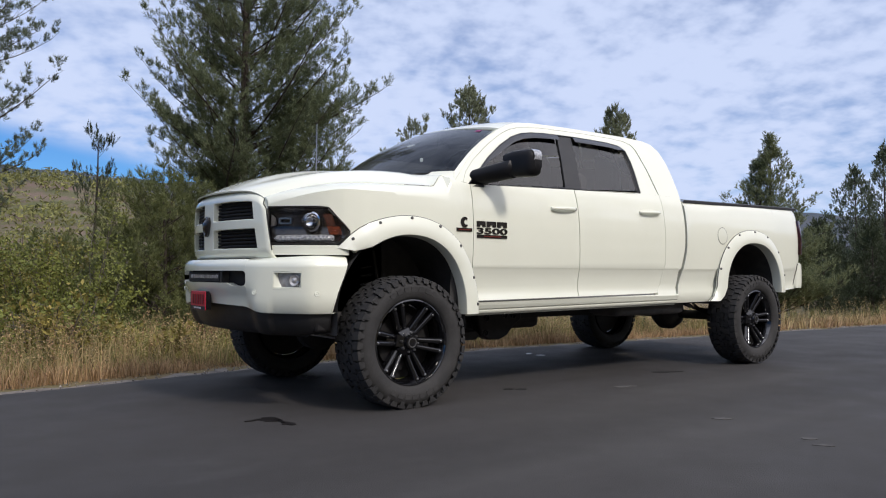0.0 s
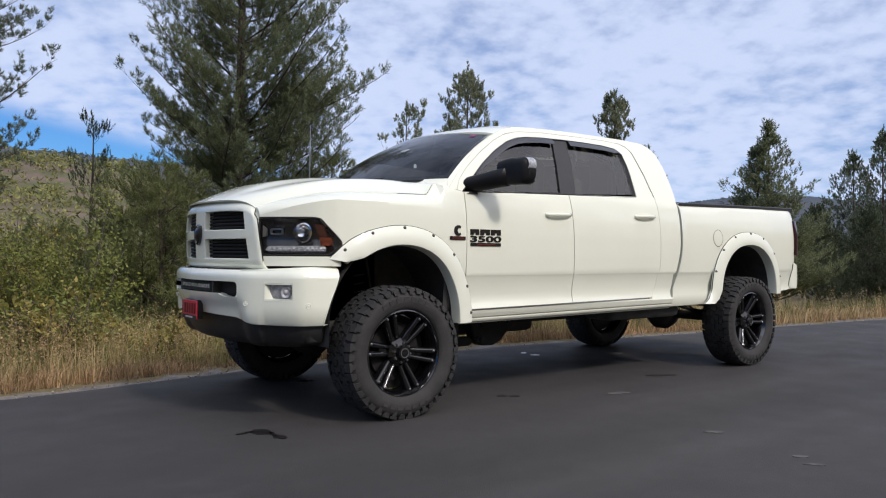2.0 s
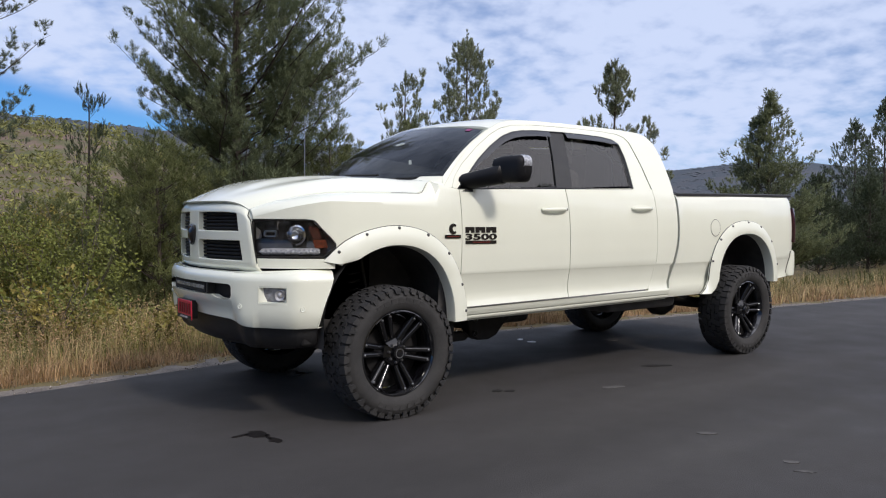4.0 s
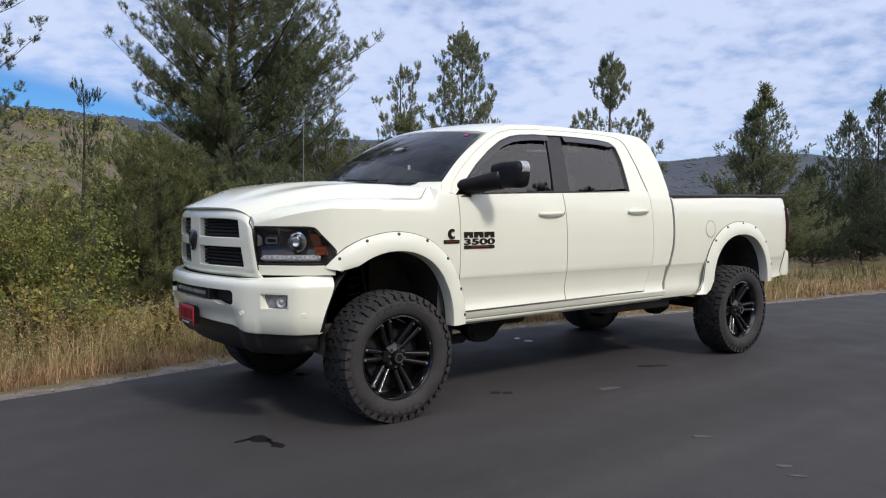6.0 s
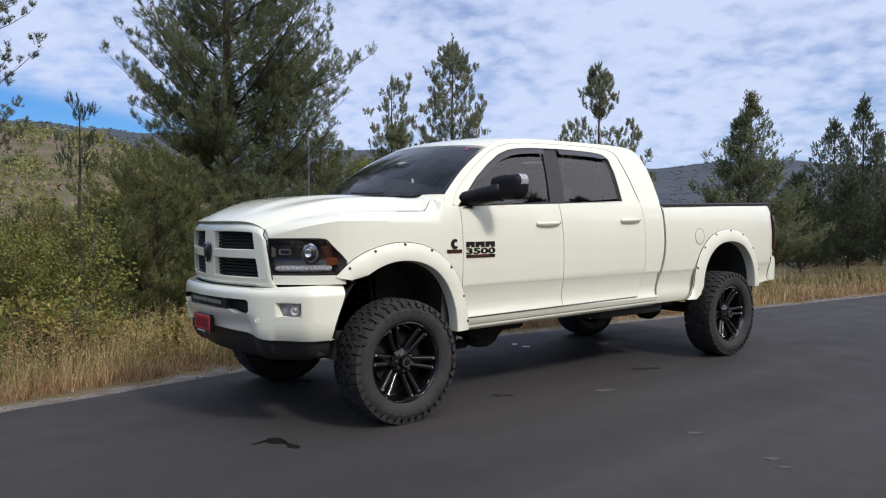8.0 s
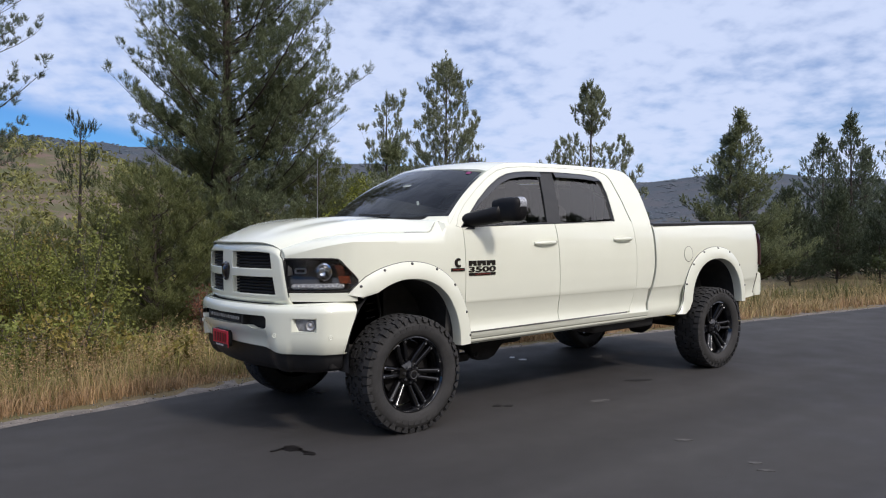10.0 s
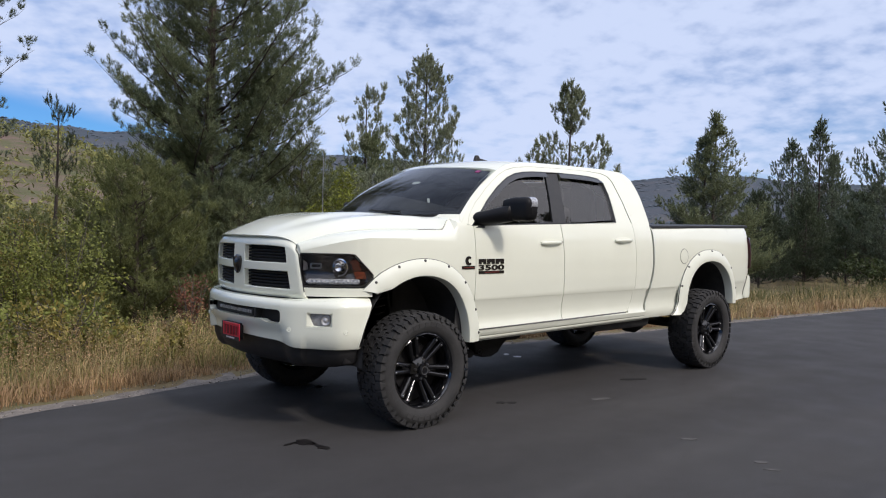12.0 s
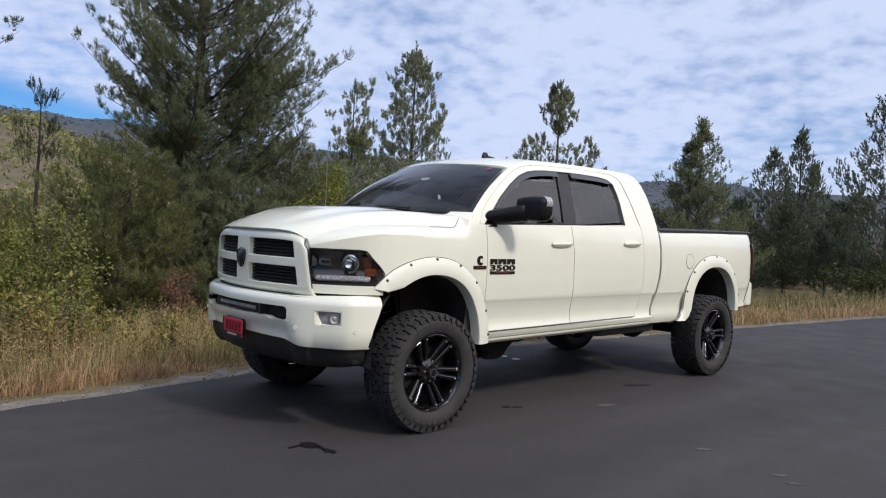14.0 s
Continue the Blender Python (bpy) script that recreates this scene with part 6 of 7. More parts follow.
# ---- plants ----
def leaf_mat(name, c, c2, rnd=0.35, rough=0.6, scale=1.5, trans=0.25):
    m = paint(name, c, rough, c2=c2, scale=scale, detail=3, random_island=rnd, spec=0.25)
    if trans:
        n, l = m.node_tree.nodes, m.node_tree.links
        b = n["Principled BSDF"]
        out = [k for k in n if k.type == "OUTPUT_MATERIAL"][0]
        tr = n.new("ShaderNodeBsdfTranslucent")
        src = b.inputs["Base Color"].links[0].from_socket
        l.new(src, tr.inputs[0])
        mx = n.new("ShaderNodeMixShader")
        mx.inputs[0].default_value = trans
        l.new(b.outputs[0], mx.inputs[1])
        l.new(tr.outputs[0], mx.inputs[2])
        l.new(mx.outputs[0], out.inputs["Surface"])
    return m


NEEDLE = leaf_mat("pine_needles", (0.200, 0.228, 0.122), (0.140, 0.168, 0.092), 0.35, trans=0.45)
NEEDLE_DULL = leaf_mat("dull_pine_needles", (0.190, 0.208, 0.080), (0.132, 0.150, 0.062), 0.35, trans=0.45)
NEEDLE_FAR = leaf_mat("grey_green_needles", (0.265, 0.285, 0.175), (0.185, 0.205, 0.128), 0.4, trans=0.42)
NEEDLE_MID = leaf_mat("mid_green_needles", (0.228, 0.252, 0.130), (0.155, 0.180, 0.096), 0.4, trans=0.42)
NEEDLE_COOL = leaf_mat("deep_green_needles", (0.175, 0.205, 0.135), (0.120, 0.148, 0.098), 0.4, trans=0.42)
NEEDLE_DARK = leaf_mat("dark_pine_needles", (0.100, 0.120, 0.066), (0.070, 0.088, 0.050), 0.35, trans=0.35)
BARK = paint("pine_bark", (0.085, 0.065, 0.050), 0.95, c2=(0.045, 0.036, 0.03), scale=14, detail=6, bump=0.8, bump_scale=30, stretch=(1, 1, 0.3))
TWIG = paint("grey_twig", (0.13, 0.11, 0.09), 0.9, c2=(0.08, 0.065, 0.05), scale=20)
LEAF_A = leaf_mat("olive_shrub_leaves", (0.205, 0.220, 0.050), (0.130, 0.150, 0.040), 0.5)
LEAF_B = leaf_mat("yellowing_shrub_leaves", (0.27, 0.215, 0.055), (0.170, 0.155, 0.044), 0.45)
LEAF_C = leaf_mat("dark_shrub_leaves", (0.060, 0.080, 0.026), (0.045, 0.055, 0.022), 0.4)
LEAF_LIME = leaf_mat("lime_shrub_leaves", (0.20, 0.21, 0.03), (0.14, 0.165, 0.028), 0.35)
LEAF_RED = leaf_mat("red_brown_dead_leaves", (0.19, 0.080, 0.048), (0.12, 0.062, 0.04), 0.45)
DRY = leaf_mat("dry_grass_blades", (0.44, 0.335, 0.165), (0.30, 0.225, 0.11), 0.45, scale=0.8)
DRY_B = leaf_mat("rusty_grass_blades", (0.42, 0.275, 0.145), (0.29, 0.185, 0.10), 0.45, scale=0.8)
WEED = leaf_mat("yellow_green_weed", (0.25, 0.235, 0.075), (0.165, 0.165, 0.055), 0.45, scale=0.8)
GREEN_GRASS = leaf_mat("green_weed_blades", (0.155, 0.150, 0.055), (0.105, 0.112, 0.042), 0.4, scale=0.8)


def unit(a):
    return a / np.maximum(np.linalg.norm(a, axis=-1, keepdims=True), 1e-9)


def needle_shoots(P, D, L, k, ln, width, rng, spread=0.75):
    """Bottle-brush shoots: k needles round each axis."""
    n = len(P)
    u = rng.uniform(0.0, 1.0, (n, k, 1)) ** 0.8
    base = P[:, None, :] + D[:, None, :] * (L[:, None, None] * u)
    rad = unit(np.cross(np.broadcast_to(D[:, None, :], (n, k, 3)), rng.normal(size=(n, k, 3))))
    sp = spread * (1.1 - 0.75 * u ** 2)
    nd = unit(D[:, None, :] * (1 - 0.35 * sp) + rad * sp)
    tip = base + nd * (ln * rng.uniform(0.7, 1.15, (n, k, 1)))
    perp = unit(np.cross(nd, rng.normal(size=(n, k, 3)))) * width * 0.5
    v = np.stack([base - perp, base + perp, tip], axis=2).reshape(-1, 3)
    return v, np.arange(len(v)).reshape(-1, 3)


def conifer(label, x, y, top, reach, seed, spacing=0.30, per=5, twig_step=0.24, shoot=(0.10, 0.20), k=14, ln=0.10, width=0.012, depth=None,
            rise=0.35, curl=0.25, ragged=0.25, needles=None, base=None, lean=0.0, skip=0.0, group="pines on the bank", twig_r=0.006,
            spread=0.75, gap=0.16, up=0.7, inner=0.25, droop=0.0, clumped=0.0, fan=3, fan_r=0.07, hidden=99.0, above=0.0, bias=(0.0, 0.0)):
    """A pine. reach: rows of (metres under the top, how far the limb tips stand out there); rise and curl: how the limbs climb;
    gap: metres between needle tufts on a twig; up: how upright the tufts stand; fan: shoots in each tuft; hidden, above: the crown is full between these depths;
    bias: the bearing to which the limbs grow longer, and by what share."""
    rng = np.random.default_rng(seed)
    z0 = (ground_z(x, y) if base is None else base) - 0.15
    H = top - z0
    tree = thing("pine_tree", label, "tree", (x, y, z0), group)
    g = Geo()
    r0 = 0.009 * H + 0.02

    def stem(h):
        t = h / H
        return np.array([lean * H * t * t + 0.05 * math.sin(5 * t + seed), 0.05 * math.cos(4 * t + seed), h])

    g.tube([tuple(stem(H * i / 14)) for i in range(15)], [r0 * (1 - i / 14) ** 0.85 + 0.008 for i in range(15)], 9)
    part("trunk", g, BARK, tree, fix=False)
    limbs = Geo()
    P, D, L = [], [], []
    ds, rs_ = [p[0] for p in reach], [p[1] for p in reach]
    dt = 0.35 * spacing
    while dt < (depth or H - 0.25):
        t = 1 - dt / H
        n = max(2, int(round(per + rng.normal() * 0.8)))
        a0 = rng.uniform(0, 6.28)
        for i in range(n):
            if rng.uniform() < skip:
                continue
            a = a0 + 6.283 * i / n + rng.normal() * 0.3
            R = float(np.interp(dt, ds, rs_)) * (1 + rng.uniform(-ragged * 1.3, ragged * 0.7)) * (1 + bias[1] * math.cos(a - bias[0]))
            if R < 0.04:
                continue
            out = np.array([math.cos(a), math.sin(a), 0.0])
            sl = rise * (0.75 + 0.5 * t) + rng.normal() * 0.10 - droop * (1 - t)
            cv = curl * rng.uniform(0.6, 1.4)
            h0 = min(H - 0.06, max(0.08 * H, H - dt + rng.normal() * spacing * 0.35 - R * (sl + cv) * 0.85))
            p0 = stem(h0)
            w1, w2 = rng.normal() * 0.10, rng.normal() * 0.05
            side_v = np.cross(out, [0, 0, 1.0])
            S = np.linspace(0, 1, 7)
            pts = np.array([p0 + out * R * s + side_v * R * (w1 * s * s + w2 * math.sin(5 * s)) + np.array([0, 0, R * (sl * s + cv * s ** 2.4)]) for s in S])
            limbs.tube([tuple(q) for q in pts], [max(0.004, (0.010 * R + 0.004) * (1 - s * 0.85)) for s in S], 4, caps=False)
            m = max(2, int(R / twig_step))
            for j in range(1, m + 1):
                s = inner + (1 - inner) * (j - rng.uniform(0, 0.6) * (j < m)) / m
                f = s * 6
                i0 = min(5, int(f))
                q = pts[i0] + (pts[i0 + 1] - pts[i0]) * (f - i0)
                ax = unit(pts[i0 + 1] - pts[i0])
                for sg in ((-1, 1, 0) if j == m else (-1, 1)):
                    tl = (0.42 * R * (1 - s) * rng.uniform(0.5, 1.1) + 0.12 + rng.uniform(0.0, 0.14)) * min(1.0, 0.35 + R / 1.6)
                    dv = unit(ax * 0.85 + side_v * sg * rng.uniform(0.45, 1.0) + np.array([0, 0, rng.uniform(0.0, 0.55) - droop * 0.6]))
                    c = max(1, int(round(tl / gap)))
                    end = q + dv * tl + np.array([0, 0, 0.18 * tl])
                    for w in range(c):
                        u = 1.0 - 0.85 * w / c
                        if clumped and w and rng.uniform() < clumped:
                            continue
                        pp = q + dv * tl * u + np.array([0, 0, 0.18 * tl * u * u]) + rng.normal(size=3) * gap * 0.18
                        for _ in range(fan):
                            d2 = unit(dv * 0.6 + rng.normal(size=3) * 0.34 + np.array([0, 0, up]))
                            P.append(pp + rng.normal(size=3) * fan_r)
                            D.append(d2)
                            L.append(rng.uniform(*shoot))
                    if twig_r:
                        limbs.grid([[tuple(q - np.array([0, 0, twig_r])), tuple(q + np.array([0, 0, twig_r]))], [tuple(end), tuple(end + np.array([0, 0, twig_r * 0.6]))]])
        dt += spacing * (0.8 + 0.5 * min(1.0, dt / 4)) * (1.0 if above <= dt < hidden else 2.0)
    # the leader
    for j in range(4):
        P.append(stem(H - 0.05 - 0.14 * j))
        D.append(unit(np.array([rng.normal() * 0.1, rng.normal() * 0.1, 1.0])))
        L.append(shoot[1])
    part("branchwork", limbs, BARK, tree, fix=False)
    v, f = needle_shoots(np.array(P), np.array(D), np.array(L), k, ln, width, rng, spread)
    fast_mesh("crown", v, f, needles or NEEDLE, tree)
    return tree


def shrub(label, x, y, top, radius, seed, leaves=1500, size=0.035, material=None, stems=9, group="roadside shrubs", flat=1.0, name="shrub"):
    rng = np.random.default_rng(seed)
    z0 = ground_z(x, y) - 0.05
    H = top - z0
    bush = thing(name, label, "shrub", (x, y, z0), group)
    g = Geo()
    P = []
    for i in range(stems):
        a = 6.283 * i / stems + rng.normal() * 0.4
        reach = radius * rng.uniform(0.35, 1.0)
        hh = H * rng.uniform(0.62, 1.0) * (1 - 0.35 * (reach / radius) ** 2)
        pts = [np.array([math.cos(a) * reach * s ** 1.2, math.sin(a) * reach * s ** 1.2, hh * s ** 0.9]) + rng.normal(size=3) * 0.03 * s for s in np.linspace(0, 1, 6)]
        g.tube([tuple(p) for p in pts], [0.012 * (1 - s) + 0.004 for s in np.linspace(0, 1, 6)], 4, caps=False)
        pts = np.array(pts)
        for j in range(5):
            s = rng.uniform(0.3, 1.0) * 5
            i0 = min(4, int(s))
            q = pts[i0] + (pts[i0 + 1] - pts[i0]) * (s - i0)
            d = unit(rng.normal(size=3) + np.array([math.cos(a) * 0.6, math.sin(a) * 0.6, 0.5]))
            tl = rng.uniform(0.15, 0.40) * (0.4 + 0.6 * min(radius, H))
            g.tube([tuple(q), tuple(q + d * tl)], [0.005, 0.002], 3, caps=False)
            c = max(6, int(leaves / (stems * 5)))
            u = rng.uniform(0.05, 1.1, (c, 1))
            P.append(q + d * tl * u + rng.normal(size=(c, 3)) * 0.028 * (0.6 + H))
    part("stem_clump", g, TWIG, bush, fix=False)
    P = np.concatenate(P)
    P[:, 2] = np.maximum(P[:, 2], 0.04)
    n = len(P)
    a = unit(rng.normal(size=(n, 3)))
    b = unit(np.cross(a, rng.normal(size=(n, 3))))
    s = size * rng.uniform(0.6, 1.35, (n, 1))
    v = np.stack([P - a * s, P + b * s * 0.55, P + a * s * 1.1, P - b * s * 0.55], axis=1).reshape(-1, 3)
    fast_mesh("foliage", v, np.arange(len(v)).reshape(-1, 4), material or LEAF_A, bush)
    return bush


# the tall pine and the young ones beside it
NEAR_SET = dict(twig_step=0.22, shoot=(0.08, 0.16), k=13, ln=0.105, width=0.0135, spread=0.85, gap=0.19, up=0.8, fan=4, fan_r=0.042)
DOME = [(0, 0.25), (0.3, 0.75), (0.8, 1.15), (1.6, 1.45), (2.6, 1.6), (4.0, 1.4)]
SPIRE = [(0, 0.12), (0.6, 0.4), (1.5, 0.8), (2.8, 1.15), (4.5, 1.3)]


def scaled(rows, k, v=1.0):
    return [(d * v, r * k) for d, r in rows]


conifer("tall dense green pine on the grassy bank", 4.55, 13.12, 14.6, [(0, 0.2), (1.5, 0.8), (4, 1.6), (6.2, 2.05), (7.5, 2.35), (8.8, 2.70), (10.0, 2.52), (11.2, 2.32), (12.5, 2.2), (14, 2.0), (16, 1.6)], 11, bias=(-0.64, 0.17),
        above=5.5, spacing=0.30, per=7, rise=0.42, curl=0.24, ragged=0.34, inner=0.14, skip=0.05, **dict(NEAR_SET, gap=0.20, fan=5, fan_r=0.035, ln=0.100, width=0.0125, up=0.65))
conifer("bushy round young pine at the foot of a tall pine", 1.95, 10.9, 2.75, scaled(DOME, 0.95), 12, spacing=0.24, per=7, rise=0.45, curl=0.2, needles=NEEDLE_DULL, **NEAR_SET)
conifer("bushy young pine at the foot of a tall pine", 4.6, 11.2, 2.3, scaled(DOME, 0.95), 13, spacing=0.26, per=6, rise=0.45, curl=0.2, **NEAR_SET)
conifer("young pine with dull needles on the bank", 6.6, 12.0, 3.4, scaled(DOME, 0.85, 1.3), 14, spacing=0.30, per=6, rise=0.5, curl=0.2, needles=NEEDLE_DULL, **NEAR_SET)
conifer("young pine with dull needles on the bank", 8.4, 13.6, 3.0, scaled(DOME, 0.95, 1.3), 15, spacing=0.32, per=5, rise=0.5, curl=0.2, needles=NEEDLE_DULL, **NEAR_SET)
conifer("bushy young pine among the shrubs", 0.2, 13.6, 1.5, scaled(DOME, 0.85), 41, spacing=0.28, per=6, rise=0.5, curl=0.2, needles=NEEDLE_DULL, **NEAR_SET)
# thin sapling and the sparse tree at the edge
conifer("thin dark sapling pine with few limbs", 1.88, 16.93, 4.50, [(0, 0.05), (0.1, 0.22), (0.55, 0.18), (0.6, 0.0), (0.9, 0.0), (0.95, 0.42), (1.6, 0.45), (2.6, 0.5), (4.2, 0.6)], 16,
        spacing=0.55, per=5, twig_step=0.40, shoot=(0.16, 0.28), k=30, ln=0.09, width=0.014, needles=NEEDLE_DARK, rise=0.8, curl=0.5, ragged=0.25, spread=0.6, gap=0.3, up=1.3, inner=0.55, fan=2, depth=2.1)
conifer("sparse pine with long thin open limbs", -1.92, 12.2, 10.5, [(0, 0.2), (2, 1.0), (4.5, 1.6), (6.0, 1.9), (7.5, 1.8), (9.5, 1.4)], 17,
        spacing=0.40, per=7, twig_step=0.26, shoot=(0.05, 0.11), k=16, ln=0.075, width=0.011, depth=8.0, rise=0.22, curl=0.38, ragged=0.45, skip=0.03, needles=NEEDLE_COOL, spread=0.9, gap=0.26, up=0.9, inner=0.36, clumped=0.15, twig_r=0.005, fan=5, fan_r=0.028)
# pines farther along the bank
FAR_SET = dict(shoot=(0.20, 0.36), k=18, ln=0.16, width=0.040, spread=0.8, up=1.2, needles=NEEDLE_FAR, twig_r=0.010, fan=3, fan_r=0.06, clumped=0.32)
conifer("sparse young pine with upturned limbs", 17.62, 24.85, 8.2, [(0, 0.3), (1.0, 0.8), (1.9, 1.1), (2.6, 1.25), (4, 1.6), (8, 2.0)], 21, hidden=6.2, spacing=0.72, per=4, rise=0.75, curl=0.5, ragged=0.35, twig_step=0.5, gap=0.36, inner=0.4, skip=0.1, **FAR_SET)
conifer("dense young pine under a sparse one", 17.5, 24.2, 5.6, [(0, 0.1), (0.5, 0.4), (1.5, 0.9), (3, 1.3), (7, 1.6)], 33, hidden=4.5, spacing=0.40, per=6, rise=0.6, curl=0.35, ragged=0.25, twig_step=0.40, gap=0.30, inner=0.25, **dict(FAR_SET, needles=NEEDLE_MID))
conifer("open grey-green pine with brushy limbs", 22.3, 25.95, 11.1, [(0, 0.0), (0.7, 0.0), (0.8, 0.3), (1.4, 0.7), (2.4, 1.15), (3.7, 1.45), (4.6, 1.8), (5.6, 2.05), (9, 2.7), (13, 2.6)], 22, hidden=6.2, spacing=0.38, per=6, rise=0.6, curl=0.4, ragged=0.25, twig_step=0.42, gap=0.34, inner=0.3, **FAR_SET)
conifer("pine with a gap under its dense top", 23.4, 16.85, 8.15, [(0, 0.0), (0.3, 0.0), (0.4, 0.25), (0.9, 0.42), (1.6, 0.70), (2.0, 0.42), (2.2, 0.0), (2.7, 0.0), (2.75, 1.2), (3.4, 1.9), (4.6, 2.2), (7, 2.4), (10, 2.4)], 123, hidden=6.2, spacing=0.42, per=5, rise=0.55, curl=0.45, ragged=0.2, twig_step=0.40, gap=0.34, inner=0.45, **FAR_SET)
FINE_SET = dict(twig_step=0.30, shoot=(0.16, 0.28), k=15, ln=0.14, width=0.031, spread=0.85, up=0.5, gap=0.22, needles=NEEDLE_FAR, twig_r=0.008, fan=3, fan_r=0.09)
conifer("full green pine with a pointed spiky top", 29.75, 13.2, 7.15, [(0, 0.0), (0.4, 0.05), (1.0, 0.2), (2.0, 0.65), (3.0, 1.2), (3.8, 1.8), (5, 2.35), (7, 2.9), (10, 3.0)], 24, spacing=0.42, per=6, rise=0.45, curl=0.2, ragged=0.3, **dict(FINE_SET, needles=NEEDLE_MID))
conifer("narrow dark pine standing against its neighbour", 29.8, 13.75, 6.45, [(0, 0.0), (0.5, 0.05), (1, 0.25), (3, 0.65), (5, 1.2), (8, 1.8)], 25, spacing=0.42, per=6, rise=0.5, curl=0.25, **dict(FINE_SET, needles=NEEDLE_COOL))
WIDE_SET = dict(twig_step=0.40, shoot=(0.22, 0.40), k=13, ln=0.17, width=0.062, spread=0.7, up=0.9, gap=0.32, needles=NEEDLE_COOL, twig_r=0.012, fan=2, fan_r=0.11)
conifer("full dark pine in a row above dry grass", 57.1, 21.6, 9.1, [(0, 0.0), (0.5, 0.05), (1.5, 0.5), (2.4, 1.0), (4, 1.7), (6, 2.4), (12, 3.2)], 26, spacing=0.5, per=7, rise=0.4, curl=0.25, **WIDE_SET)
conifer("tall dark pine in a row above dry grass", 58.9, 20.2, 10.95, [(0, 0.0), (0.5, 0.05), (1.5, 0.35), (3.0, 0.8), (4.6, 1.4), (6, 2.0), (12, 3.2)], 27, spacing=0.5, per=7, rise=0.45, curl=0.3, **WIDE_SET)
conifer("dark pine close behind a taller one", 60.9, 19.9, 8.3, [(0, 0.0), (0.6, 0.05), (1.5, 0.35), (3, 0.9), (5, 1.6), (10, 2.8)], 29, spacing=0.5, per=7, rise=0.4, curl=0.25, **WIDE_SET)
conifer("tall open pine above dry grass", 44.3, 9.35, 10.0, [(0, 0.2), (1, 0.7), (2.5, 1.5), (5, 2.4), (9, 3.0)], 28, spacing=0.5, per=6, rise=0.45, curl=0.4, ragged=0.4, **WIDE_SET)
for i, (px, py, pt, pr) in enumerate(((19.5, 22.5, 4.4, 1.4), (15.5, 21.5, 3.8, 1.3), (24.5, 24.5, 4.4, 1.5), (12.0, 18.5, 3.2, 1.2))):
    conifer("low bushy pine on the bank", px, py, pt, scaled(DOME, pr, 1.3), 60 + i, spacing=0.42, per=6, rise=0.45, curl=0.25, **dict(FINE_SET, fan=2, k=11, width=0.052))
# pines across the road
for px, py, pt, sd in ((21.2, -14.9, 15.5, 91), (22.3, -13.6, 14.1, 92), (17.6, -15.2, 12.5, 93)):
    conifer("tall pine across the road", px, py, pt, scaled(SPIRE, 0.9, 1.6), sd, group="pines across the road", depth=6.5, spacing=0.6, per=6, rise=0.3, curl=0.25, **WIDE_SET)
for i, (px, py, pt, pr) in enumerate(((49.5, 13.6, 3.2, 1.5), (56, 15.6, 4.4, 1.7), (50, 17.4, 3.4, 1.6), (54, 19.2, 4.2, 1.6), (62, 18.4, 4.8, 1.8), (46, 13.2, 2.6, 1.3), (52, 21.8, 4.6, 1.9), (45, 18.2, 2.8, 1.6))):
    conifer("narrow dark pine among taller pines", px, py, pt, scaled(SPIRE, pr, 1.8), 80 + i, spacing=0.46, per=7, rise=0.15, curl=0.25, **dict(WIDE_SET, needles=NEEDLE_DARK))

# shrubs on the bank
shrub("tall lime-green shrub beside the pines", 6.25, 9.9, 3.2, 0.58, 31, leaves=6500, size=0.036, material=LEAF_LIME, stems=12)
shrub("red-brown dead shrub under the pines", 1.80, 7.55, 0.98, 0.36, 32, leaves=800, size=0.028, material=LEAF_RED, stems=10)
# open olive shrubs, tall as saplings
rq = random.Random(77)
for i in range(11):
    px, py = -3.4 + 0.36 * i + rq.uniform(-0.3, 0.3), rq.uniform(8.6, 13.5)
    shrub("tall open olive shrub with thin leaves", px, py, ground_z(px, py) + rq.uniform(2.0, 3.3), rq.uniform(0.8, 1.2), 300 + i, leaves=4000, size=0.028, material=rq.choice((LEAF_A, LEAF_B)), stems=10)
# soft yellow-green shrubs farther down the bank
for i in range(18):
    px, py = -2.6 + 0.37 * i + rq.uniform(-0.4, 0.4), rq.uniform(15.5, 24.0)
    shrub("tall soft yellow-green shrub down the bank", px, py, rq.uniform(0.9, 2.6), rq.uniform(1.0, 1.6), 340 + i, leaves=3000, size=0.050, material=rq.choice((LEAF_A, LEAF_A, LEAF_B)), stems=11)
